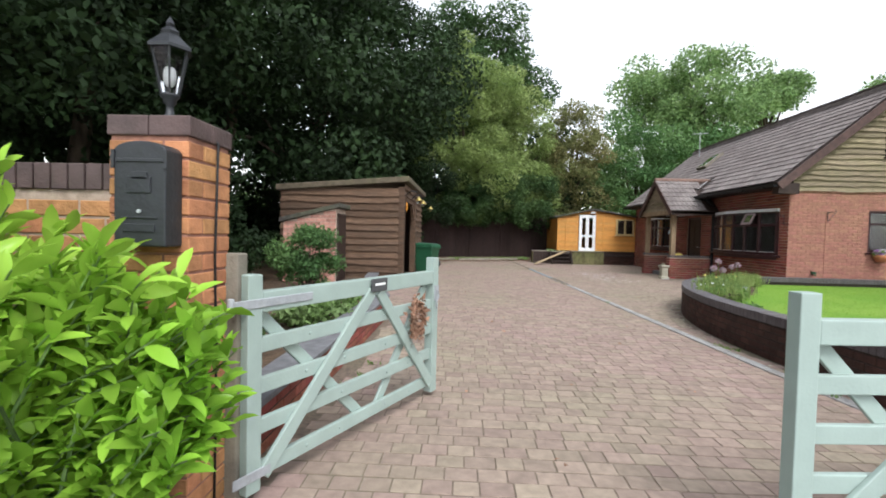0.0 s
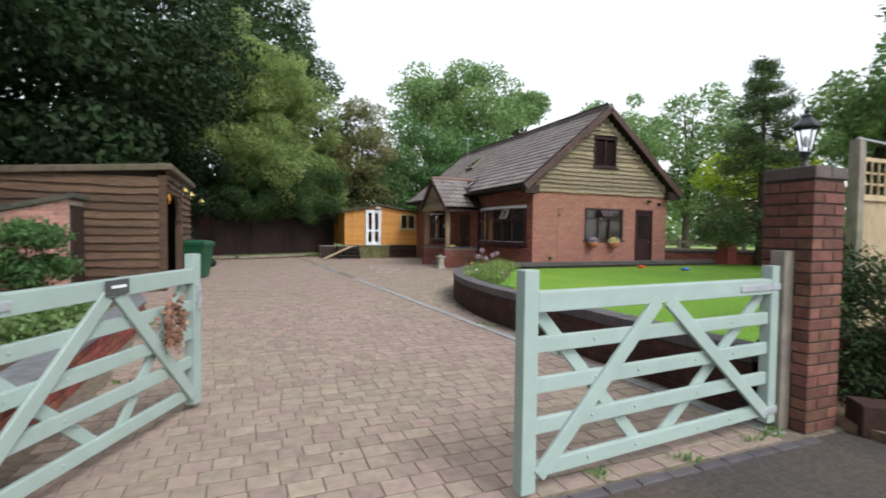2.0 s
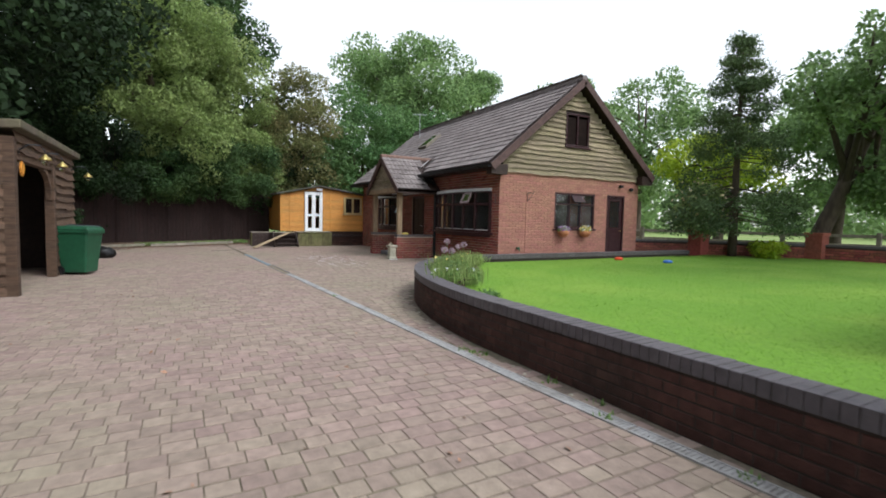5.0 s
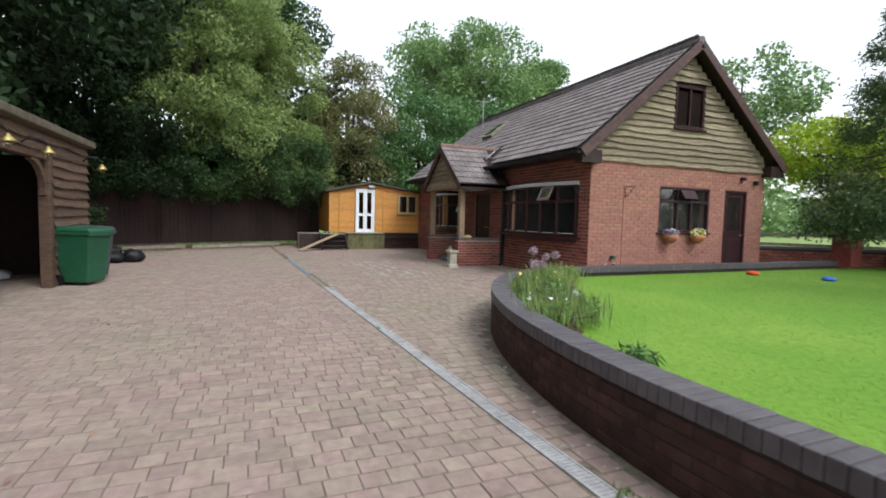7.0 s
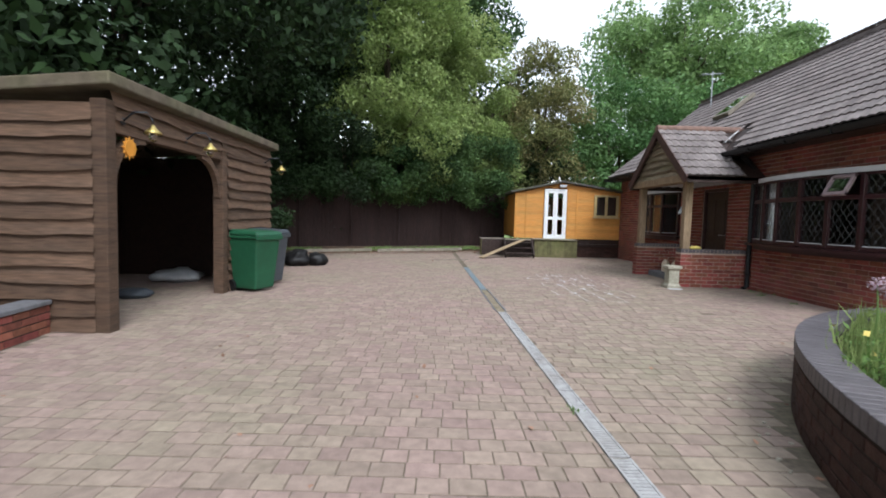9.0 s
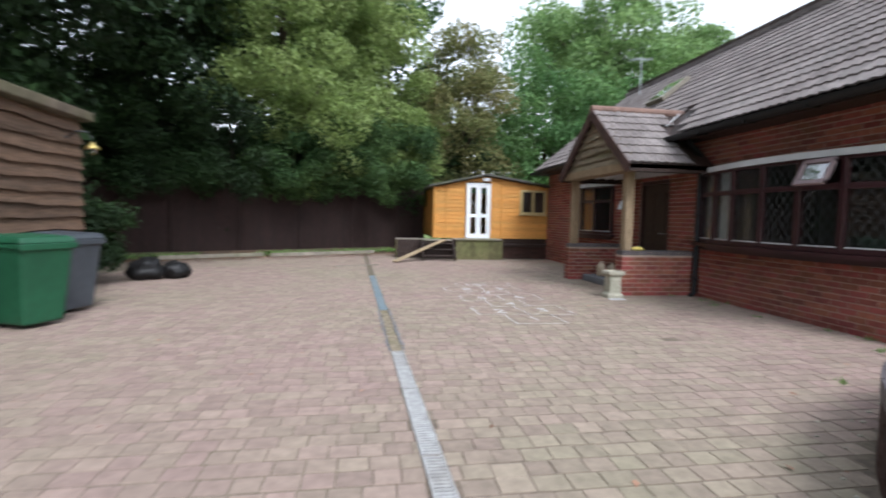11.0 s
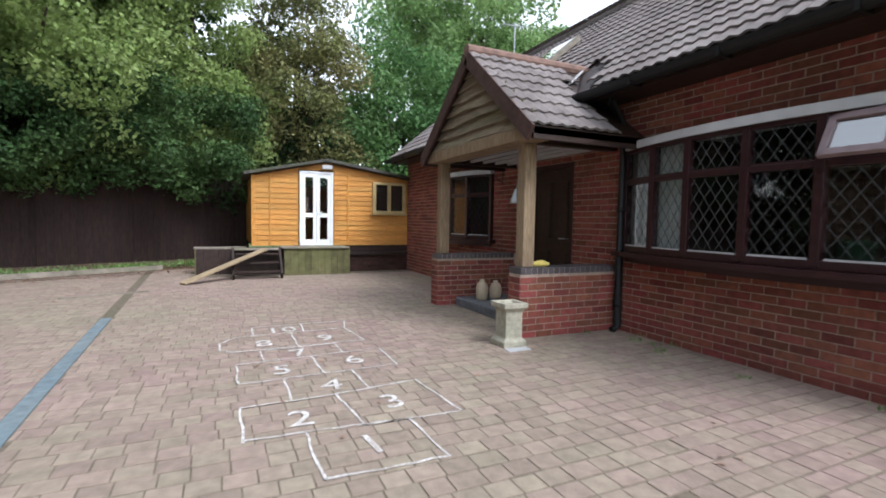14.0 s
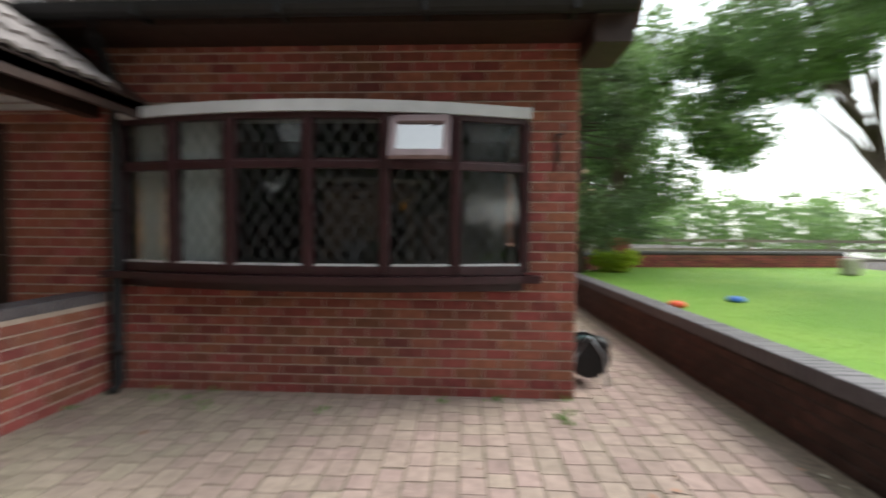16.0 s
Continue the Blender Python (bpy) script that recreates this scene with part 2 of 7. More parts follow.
# wood leaf colours, darkened in place of the shade of a denser canopy
LEAF_DARK = leaf_material("shade_darkened_leaf", (0.015, 0.029, 0.011), (0.026, 0.052, 0.016), 0.7, 0.4, 0.16)
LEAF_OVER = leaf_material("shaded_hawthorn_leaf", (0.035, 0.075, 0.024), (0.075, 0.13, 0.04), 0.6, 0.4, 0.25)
LEAF_WILLOW = leaf_material("light_green_leaf", (0.30, 0.375, 0.135), (0.20, 0.28, 0.085), 0.5, 0.35, 0.48)
LEAF_BROWN = leaf_material("olive_brown_leaf", (0.215, 0.195, 0.08), (0.155, 0.175, 0.065), 0.55, 0.35, 0.35)
LEAF_MID = leaf_material("mid_green_leaf", (0.085, 0.175, 0.06), (0.125, 0.215, 0.07), 0.5, 0.35, 0.4)
LEAF_OAK = leaf_material("oak_leaf", (0.165, 0.265, 0.10), (0.20, 0.30, 0.105), 0.5, 0.35, 0.4)
LEAF_CONIFER = leaf_material("conifer_needles", (0.06, 0.10, 0.042), (0.105, 0.155, 0.055), 0.6, 0.35, 0.2)
LEAF_LIME = leaf_material("lime_shrub_leaf", (0.36, 0.44, 0.03), (0.28, 0.40, 0.03), 0.5, 0.25, 0.4)
LEAF_HEDGE = leaf_material("yew_hedge_leaf", (0.015, 0.028, 0.011), (0.035, 0.065, 0.018), 0.6, 0.4, 0.2)
LEAF_BED = leaf_material("border_plant_leaf", (0.15, 0.27, 0.06), (0.20, 0.28, 0.12), 0.5, 0.35, 0.4)

# ---- builders ----


class Geo:
    """Collects simple solids into one mesh."""

    def __init__(self):
        self.v, self.f = [], []

    def put(self, vs, fs):
        k = len(self.v)
        self.v += [tuple(p) for p in vs]
        self.f += [tuple(i + k for i in f) for f in fs]
        return self

    def box(self, x0, y0, z0, x1, y1, z1):
        return self.put([(x, y, z) for z in (z0, z1) for y in (y0, y1) for x in (x0, x1)],
                        [(0, 2, 3, 1), (4, 5, 7, 6), (0, 1, 5, 4), (2, 6, 7, 3), (0, 4, 6, 2), (1, 3, 7, 5)])

    def beam(self, p, q, w, h, up=(0, 0, 1)):
        """A bar from p to q, w wide across and h along up."""
        p, q, up = Vector(p), Vector(q), Vector(up)
        d = (q - p).normalized()
        s = d.cross(up).normalized()
        t = s.cross(d)
        c = [a + s * w / 2 * i + t * h / 2 * j for a in (p, q) for j in (-1, 1) for i in (-1, 1)]
        return self.put(c, [(0, 2, 3, 1), (4, 5, 7, 6), (0, 1, 5, 4), (2, 6, 7, 3), (0, 4, 6, 2), (1, 3, 7, 5)])

    def rod(self, pts, radii, n=8, cap=True):
        """A round bar through points with a radius at each."""
        pts = [Vector(p) for p in pts]
        vs, fs = [], []
        for i, p in enumerate(pts):
            d = (pts[min(i + 1, len(pts) - 1)] - pts[max(i - 1, 0)]).normalized()
            a = d.orthogonal().normalized() if abs(d.z) < 0.99 else Vector((1, 0, 0))
            a = (a - d * a.dot(d)).normalized()
            b = d.cross(a)
            r = radii[i] if hasattr(radii, "__len__") else radii
            vs += [p + (a * math.cos(6.28319 * k / n) + b * math.sin(6.28319 * k / n)) * r for k in range(n)]
        for i in range(len(pts) - 1):
            fs += [(i * n + k, i * n + (k + 1) % n, (i + 1) * n + (k + 1) % n, (i + 1) * n + k) for k in range(n)]
        if cap:
            fs += [tuple(reversed(range(n))), tuple(range((len(pts) - 1) * n, len(pts) * n))]
        return self.put(vs, fs)

    def lathe(self, x, y, profile, n=16, square=False):
        """A turned body about a vertical axis; profile of (radius, z)."""
        vs, fs, k = [], [], 4 if square else n
        off = math.pi / 4 if square else 0
        for r, z in profile:
            r = r * 1.41421 if square else r
            vs += [(x + r * math.cos(off + 6.28319 * i / k), y + r * math.sin(off + 6.28319 * i / k), z) for i in range(k)]
        for j in range(len(profile) - 1):
            fs += [(j * k + i, j * k + (i + 1) % k, (j + 1) * k + (i + 1) % k, (j + 1) * k + i) for i in range(k)]
        fs += [tuple(reversed(range(k))), tuple(range((len(profile) - 1) * k, len(profile) * k))]
        return self.put(vs, fs)

    def ball(self, x, y, z, rx, ry, rz, n=12, m=7):
        return self.put(*ball_data(x, y, z, rx, ry, rz, n, m))

    def made(self, name, mat, parent=None, bevel=0.0, smooth=False):
        me = bpy.data.meshes.new(name)
        me.from_pydata(self.v, [], self.f)
        if len(self.f) < 4000:
            bm = bmesh.new()
            bm.from_mesh(me)
            bmesh.ops.recalc_face_normals(bm, faces=bm.faces)
            bm.to_mesh(me)
            bm.free()
        me.materials.append(mat)
        if smooth:
            me.polygons.foreach_set("use_smooth", [True] * len(me.polygons))
        ob = new(name, me)
        ob.parent = parent
        if bevel:
            b = ob.modifiers.new("bevel", "BEVEL")
            b.width, b.segments, b.limit_method = bevel, 2, "ANGLE"
        return ob


def ball_data(x, y, z, rx, ry, rz, n, m):
    vs = [(x, y, z - rz)]
    for j in range(1, m):
        a = math.pi * j / m - math.pi / 2
        vs += [(x + rx * math.cos(a) * math.cos(6.28319 * i / n), y + ry * math.cos(a) * math.sin(6.28319 * i / n), z + rz * math.sin(a)) for i in range(n)]
    vs.append((x, y, z + rz))
    fs = [(0, 1 + (i + 1) % n, 1 + i) for i in range(n)]
    for j in range(m - 2):
        fs += [(1 + j * n + i, 1 + j * n + (i + 1) % n, 1 + (j + 1) * n + (i + 1) % n, 1 + (j + 1) * n + i) for i in range(n)]
    e = 1 + (m - 2) * n
    fs += [(e + i, e + (i + 1) % n, len(vs) - 1) for i in range(n)]
    return vs, fs


def quads(name, v, mat, parent=None):
    """A mesh of loose quads from an array (n, 4, 3)."""
    n = len(v)
    me = bpy.data.meshes.new(name)
    me.vertices.add(4 * n)
    me.vertices.foreach_set("co", np.ascontiguousarray(v, dtype=np.float32).ravel())
    me.loops.add(4 * n)
    me.loops.foreach_set("vertex_index", np.arange(4 * n, dtype=np.int32))
    me.polygons.add(n)
    me.polygons.foreach_set("loop_start", np.arange(0, 4 * n, 4, dtype=np.int32))
    me.update(calc_edges=True)
    me.materials.append(mat)
    ob = new(name, me)
    ob.parent = parent
    return ob


def empty(name, x, y, z, label, category, group="", kind=""):
    ob = tagged(new(name), label, category, group, kind)
    ob.location = (x, y, z)
    return ob


def keep_place(parent):
    """Parts are modelled in world metres: undo the parent's own shift."""
    for c in parent.children_recursive:
        if c.parent == parent and "local" not in c:
            c.matrix_parent_inverse = Matrix.Translation(parent.location).inverted()


rng = np.random.default_rng(7)


def leaf_quads(points, normals, size, aspect=0.5, droop=0.25, spread=0.9):
    """Pointed leaves (kite quads) at points, their flat sides roughly along normals."""
    n = len(points)
    nor = normals + rng.normal(0, spread, (n, 3))
    nor /= np.linalg.norm(nor, axis=1)[:, None] + 1e-9
    a = rng.normal(0, 1, (n, 3))
    a[:, 2] -= droop * 2
    a -= nor * (a * nor).sum(1)[:, None]
    a /= np.linalg.norm(a, axis=1)[:, None] + 1e-9
    b = np.cross(nor, a)
    s = (size * rng.uniform(0.6, 1.35, n))[:, None]
    w = s * aspect * 0.5
    mid = points + a * s * 0.42
    return np.stack([points, mid + b * w + nor * s * 0.06, points + a * s, mid - b * w + nor * s * 0.06], 1)


def cloud(clumps, n, fill=0.35):
    """Points and outward normals in a set of ellipsoids (x, y, z, rx, ry, rz), mostly near their skins."""
    c = np.array(clumps, dtype=float)
    area = c[:, 3] * c[:, 4] + c[:, 4] * c[:, 5] + c[:, 3] * c[:, 5]
    pick = rng.choice(len(c), n, p=area / area.sum())
    d = rng.normal(0, 1, (n, 3))
    d /= np.linalg.norm(d, axis=1)[:, None]
    r = 1 - fill * rng.random(n) ** 1.5 + rng.normal(0, 0.07, n)
    p = c[pick, :3] + d * c[pick, 3:] * r[:, None]
    nor = d / c[pick, 3:]
    nor /= np.linalg.norm(nor, axis=1)[:, None]
    return p, nor


def crown_clumps(cx, cy, cz, rx, ry, rz, k, size):
    """Sub-clumps scattered through a crown, for an uneven outline with gaps."""
    out = []
    for _ in range(k):
        d = rng.normal(0, 1, 3)
        d /= np.linalg.norm(d)
        r = rng.uniform(0.45, 1.0)
        s = size * rng.uniform(0.6, 1.3)
        out.append((cx + d[0] * rx * r, cy + d[1] * ry * r, cz + d[2] * rz * r, s, s * rng.uniform(0.8, 1.2), s * rng.uniform(0.55, 0.85)))
    return out


def tree(name, x, y, crown, k, clump, leaves, size, mat, label, trunk=0.22, base=0.0, category="tree", group="", limbs=7, lean=0.0):
    cx, cy, cz, rx, ry, rz = crown
    t = empty(name, x, y, base, label, category, group)
    g = Geo()
    top = cz + rz * 0.5
    pts = [(x + (cx - x) * f + 0.12 * math.sin(5 * f + x), y + (cy - y) * f + 0.1 * math.cos(4 * f + y), base + (top - base) * f) for f in (0, 0.08, 0.3, 0.55, 0.8, 1)]
    g.rod(pts, [trunk * 1.4, trunk, trunk * 0.85, trunk * 0.6, trunk * 0.35, trunk * 0.12], 9)
    clumps = crown_clumps(cx, cy, cz, rx, ry, rz, k, clump)
    for i in range(limbs):
        q = clumps[i % k]
        f = 0.3 + 0.5 * (i / max(limbs, 1))
        s = Vector(pts[2]).lerp(Vector(pts[5]), max(0, (f - 0.3) / 0.7))
        e = Vector(q[:3])
        m = s.lerp(e, 0.5) + Vector((0, 0, 0.25))
        g.rod([s, m, e], [trunk * 0.45, trunk * 0.28, trunk * 0.08], 6)
    g.made("trunk", BARK, t, smooth=True)
    p, nor = cloud(clumps, leaves)
    tagged(quads("foliage", leaf_quads(p, nor, size, 0.55), mat, t), kind="stuff")
    keep_place(t)
    return t


def wall_core(name, o, du, dn, length, z0, z1, thick, openings, mat, parent=None):
    """A wall slab along du from o, thick behind the face, with holes (u0, u1, z0, z1)."""
    us = sorted({0, length, *[a for h in openings for a in h[:2]]})
    zs = sorted({z0, z1, *[a for h in openings for a in h[2:]]})
    g = Geo()
    for a, b in zip(us, us[1:]):
        run = None
        for c, d in zip(zs, zs[1:]):
            inside = any(h[0] <= (a + b) / 2 <= h[1] and h[2] <= (c + d) / 2 <= h[3] for h in openings)
            if inside:
                if run:
                    slab(g, o, du, dn, a, b, run[0], run[1], thick)
                run = None
            else:
                run = (run[0] if run else c, d)
        if run:
            slab(g, o, du, dn, a, b, run[0], run[1], thick)
    return g.made(name, mat, parent)


def slab(g, o, du, dn, a, b, c, d, thick, proud=0.0):
    o, du, dn = Vector(o), Vector(du), Vector(dn)
    p = [o + du * u + Vector((0, 0, z)) + dn * w for z in (c, d) for w in (proud, -thick) for u in (a, b)]
    g.put(p, [(0, 2, 3, 1), (4, 5, 7, 6), (0, 1, 5, 4), (2, 6, 7, 3), (0, 4, 6, 2), (1, 3, 7, 5)])


def brick_face(parent, o, du, dn, length, z0, z1, openings, mat, near=None, bl=0.215, bh=0.065, j=0.010, limit=300):
    """Stretcher-bond bricks, 5 mm proud, on a wall face. near(u, z): whether a brick is an object of its own."""
    o, du, dn = Vector(o), Vector(du), Vector(dn)
    rest, full, count = Geo(), None, 0
    row, z = 0, z0 + 0.002
    while z + bh <= z1 + 0.02:
        u = -(bl + j) / 2 if row % 2 else 0.0
        while u < length:
            spans = [(max(u, 0.0), min(u + bl, length))]
            for h in openings:
                if z + bh > h[2] + 0.005 and z < h[3] - 0.005:
                    cut = []
                    for a, b in spans:
                        if b <= h[0] or a >= h[1]:
                            cut.append((a, b))
                        else:
                            cut += [(a, h[0]), (h[1], b)]
                    spans = cut
            for a, b in spans:
                if b - a < 0.03:
                    continue
                if near and count < limit and b - a > bl - 0.001 and near(a, z):
                    if full is None:
                        f = Geo()
                        brick_solid(f, Vector((0, 0, 0)), du, dn, bl, bh)
                        me = f.made("brick", mat, parent)
                        full, ob = me.data, me
                    else:
                        ob = new("brick", full)
                        ob.parent = parent
                    ob.location = o + du * a + Vector((0, 0, z)) + dn * random.uniform(0.0, 0.002)
                    count += 1
                else:
                    brick_solid(rest, o + du * a + Vector((0, 0, z)) + dn * random.uniform(0.0, 0.002), du, dn, b - a, bh)
            u += bl + j
        z += bh + j
        row += 1
    if rest.v:
        tagged(rest.made("brickwork", mat, parent), kind="stuff")


def brick_solid(g, p, du, dn, w, h):
    c, zz = 0.004, Vector((0, 0, 1))
    back = [p + du * u + zz * z for u, z in ((0, 0), (w, 0), (w, h), (0, h))]
    front = [p + du * u + zz * z + dn * 0.006 for u, z in ((c, c), (w - c, c), (w - c, h - c), (c, h - c))]
    fs = [(4, 5, 6, 7), (0, 1, 5, 4), (1, 2, 6, 5), (2, 3, 7, 6), (3, 0, 4, 7)]
    if du.cross(zz).dot(dn) < 0:
        fs = [tuple(reversed(f)) for f in fs]
    g.put(back + front, fs)


def waney_boards(parent, o, du, dn, spans, mat, exposure, name="board", seed=0):
    """Overlapping boards with wavy lower edges. spans: for each board (u0, u1, z)."""
    rr = random.Random(seed)
    o, du, dn = Vector(o), Vector(du), Vector(dn)
    for u0, u1, z in spans:
        n = max(4, int((u1 - u0) / 0.16))
        ph = [rr.uniform(0, 6.28) for _ in range(3)]
        vs = []
        for i in range(n + 1):
            u = u0 + (u1 - u0) * i / n
            w = 0.010 * math.sin(u * 2.3 + ph[0]) + 0.009 * math.sin(u * 5.1 + ph[1]) + 0.006 * math.sin(u * 11 + ph[2])
            p = o + du * u
            vs += [p + Vector((0, 0, z + exposure + 0.03)) + dn * 0.006, p + Vector((0, 0, z + w)) + dn * 0.058, p + Vector((0, 0, z + w + 0.012)) + dn * 0.004]
        fs = []
        for i in range(n):
            a, b = 3 * i, 3 * i + 3
            fs += [(a, a + 1, b + 1, b), (a + 1, a + 2, b + 2, b + 1)]
        if du.cross(Vector((0, 0, 1))).dot(dn) > 0:
            fs = [tuple(reversed(f)) for f in fs]
        Geo().put(vs, fs).made(name, mat, parent)

# ---- ground ----
ARC_X, ARC_Y, ARC_A, ARC_B = 7.4, 5.6, 3.45, 5.4  # the curved retaining wall: a quarter ellipse between two straights


def retaining(s):
    """Point on the retaining wall's outer foot and its outward normal, s metres from the gate end."""
    if s < 3.6:
        return Vector((ARC_X - ARC_A, 2.0 + s, 0)), Vector((-1, 0, 0))
    if s < 3.6 + ARC_LEN:
        a = arc_angle((s - 3.6) / ARC_LEN)
        return Vector((ARC_X - ARC_A * math.cos(a), ARC_Y + ARC_B * math.sin(a), 0)), Vector((-math.cos(a) / ARC_A, math.sin(a) / ARC_B, 0)).normalized()
    return Vector((ARC_X + s - 3.6 - ARC_LEN, ARC_Y + ARC_B + 0.015 * (s - 3.6 - ARC_LEN), 0)), Vector((0, 1, 0))


_st = [0.0]
for _i in range(200):
    _a, _b = _i * math.pi / 400, (_i + 1) * math.pi / 400
    _st.append(_st[-1] + math.hypot(ARC_A * (math.cos(_b) - math.cos(_a)), ARC_B * (math.sin(_b) - math.sin(_a))))
ARC_LEN = _st[-1]


def arc_angle(f):
    return float(np.interp(f * ARC_LEN, _st, [i * math.pi / 400 for i in range(201)]))


def in_raised_lawn(x, y, grow=0.0):
    if x < ARC_X - ARC_A - grow or y > ARC_Y + ARC_B + 0.13 + grow or y < 2.0:
        return False
    if x < ARC_X and y > ARC_Y:
        return ((x - ARC_X) / (ARC_A + grow)) ** 2 + ((y - ARC_Y) / (ARC_B + grow)) ** 2 < 1
    return True


def left_edge(y):
    """The drive's western edge along the low bed."""
    return float(np.interp(y, [1.7, 7.1, 10.0, 10.9, 11.0, 15.7, 15.8, 26], [-0.52, -0.56, -1.3, -1.45, -4.2, -4.2, -2.2, -2.2]))


def on_drive(x, y):
    if y < 1.68 or x < left_edge(y) or x > 14.4 or in_raised_lawn(x, y, 0.02):
        return False
    if y > 12.2 and x > 8.84:
        return False
    if y > 22.55 + (x - 4) * 0.0 and x > 3.9:
        return False
    if y > 20.8 + (x + 4) * 0.5 and x <= 3.9:
        return False
    return x < 4.0 or y > 2.0


tagged(Geo().box(-400, -0.0, -0.5, 400, 600, -0.055).made("ground", FIELD), "pale green pasture and garden ground", "ground", kind="structure")
tagged(Geo().box(-60, -9, -0.4, 60, 1.66, -0.012).made("road", ASPHALT), "worn grey asphalt road with grit", "road", kind="structure")
drive = tagged(Geo().box(-4.3, 1.66, -0.3, 14.5, 24.6, 0.0004).made("drive", JOINT), "block paved drive with mossy sand joints", "drive", kind="structure")

edge_strip = tagged(new("kerb_edging"), "flush blue brick edging between drive and road", "edging", kind="structure")
for k in range(21):
    x = -0.45 + 0.215 * k
    Geo().box(x, 1.60, -0.05, x + 0.207, 1.665, 0.001 + random.uniform(-0.002, 0.002)).made("edging_brick", BLUE_BRICK, edge_strip, 0.004)

# channel drain: steel grating in lengths, some missing
def drain_x(y):
    return 3.87 - 0.19 * max(0.0, min(1.0, (y - 1.8) / 3.0)) - 0.040 * max(0.0, y - 4.8)


d = tagged(new("drain"), "linear drain with steel grating, partly missing", "drain", kind="structure")
for i in range(17):
    y0 = 1.75 + i
    if i in (11, 12):
        continue
    y1 = y0 + (0.985 if i < 16 else 0.75)
    g = Geo()
    if i > 12:
        g.beam((drain_x(y0), y0, 0.0), (drain_x(y1), y1, 0.0), 0.118, 0.02).made("cover_plate", PLATE, d, 0.003)
        continue
    for a in range(2):
        q = [(drain_x(y) + (0.052 if a else -0.052), y) for y in (y0, y1)]
        g.beam((*q[0], 0.0), (*q[1], 0.0), 0.014, 0.024)
    n = 32
    for k in range(n):
        y = y0 + (y1 - y0) * (k + 0.5) / n
        g.box(drain_x(y) - 0.046, y - 0.011, -0.006, drain_x(y) + 0.046, y + 0.011, 0.009)
    g.made("grating", GRATE, d)
Geo().beam((drain_x(12.76), 12.76, -0.006), (drain_x(14.74), 14.74, -0.006), 0.10, 0.02).made("silted_channel", SILT, d)
for a in (-0.07, 0.07):
    g = Geo()
    for k in range(10):
        y0, y1 = 12.77 + 0.197 * k, 12.77 + 0.197 * k + random.uniform(0.12, 0.195)
        g.beam((drain_x(y0) + a + random.gauss(0, 0.004), y0, 0.0), (drain_x(y1) + a + random.gauss(0, 0.004), y1, random.uniform(-0.006, 0.004)), random.uniform(0.018, 0.034), 0.02)
    tagged(g.made("broken_concrete_edge", SLATE, d), kind="stuff")

# ---- raised lawn ----
total = 3.6 + ARC_LEN + 7.6
wall_r = tagged(new("wall_retaining"), "curved dark brick retaining wall with blue brick coping", "wall", kind="structure")


def band(z0, z1, out, back, ds=0.2):
    g, n = Geo(), int(total / ds)
    vs = []
    for i in range(n + 1):
        p, nn = retaining(total * i / n)
        vs += [p + nn * out + Vector((0, 0, z0)), p + nn * out + Vector((0, 0, z1)), p - nn * back + Vector((0, 0, z1)), p - nn * back + Vector((0, 0, z0))]
    fs = [(4 * i + k, 4 * i + (k + 1) % 4, 4 * i + 4 + (k + 1) % 4, 4 * i + 4 + k) for i in range(n) for k in range(4)]
    return g.put(vs, [tuple(reversed(f)) for f in fs])


band(-0.1, 0.40, -0.006, 0.2).made("core", MORTAR_DARK, wall_r)
rest, shared, count = Geo(), None, 0
for row in range(5):
    z, s = 0.006 + row * 0.077, 0.1125 * (row % 2)
    while s + 0.22 < total:
        p, nn = retaining(s + 0.107)
        u = Vector((-nn.y, nn.x, 0)) * -1
        if count < 250 and 1.5 < s < 9.0 and row > 0:
            if shared is None:
                f = Geo()
                brick_solid(f, Vector((0, 0, 0)), Vector((1, 0, 0)), Vector((0, 1, 0)), 0.215, 0.066)
                ob = f.made("brick", BRICK_DARK, wall_r)
                shared = ob.data
            else:
                ob = new("brick", shared)
                ob.parent = wall_r
            q = p - u * 0.107 - nn * 0.006
            ob.matrix_basis = Matrix.Translation((q.x, q.y, z)) @ Matrix.Rotation(math.atan2(u.y, u.x), 4, "Z")
            count += 1
        else:
            brick_solid(rest, p - u * 0.107 - nn * 0.006 + Vector((0, 0, z)), u, nn, 0.215, 0.066)
        s += 0.225
tagged(rest.made("brickwork", BRICK_DARK, wall_r), kind="stuff")
# coping: blue bricks on edge, each its own piece
band(0.39, 0.4985, 0.002, 0.218).made("coping_bed", MORTAR_DARK, wall_r)
cap = Geo().box(-0.034, -0.008, 0.40, 0.034, 0.222, 0.502).made("coping_brick", BLUE_BRICK, wall_r, bevel=0.004)
rest, s, k = Geo(), 0.04, 0
while s < total:
    p, nn = retaining(s)
    rot = Matrix.Translation(p) @ Matrix.Rotation(math.atan2(-nn.y, -nn.x) - math.pi / 2, 4, "Z")
    if k < 240 and s > 1.0:
        ob = cap if k == 0 else new("coping_brick", cap.data)
        ob.parent = wall_r
        ob.matrix_basis = rot @ pose(0, 0, random.uniform(-0.002, 0.002))
        if k:
            b = ob.modifiers.new("bevel", "BEVEL")
            b.width, b.segments = 0.004, 1
        k += 1
    else:
        c = Geo().box(-0.034, -0.008, 0.40, 0.034, 0.222, 0.502)
        rest.put([rot @ Vector(v) for v in c.v], c.f)
    s += 0.0745
tagged(rest.made("coping", BLUE_BRICK, wall_r), kind="stuff")
tagged(Geo().box(4.3, 2.0, -0.1, 15.2, 2.22, 0.5).made("wall_lawn_south", BRICK_DARK, bevel=0.01), "dark low brick wall at the lawn's edge", "wall", kind="structure")

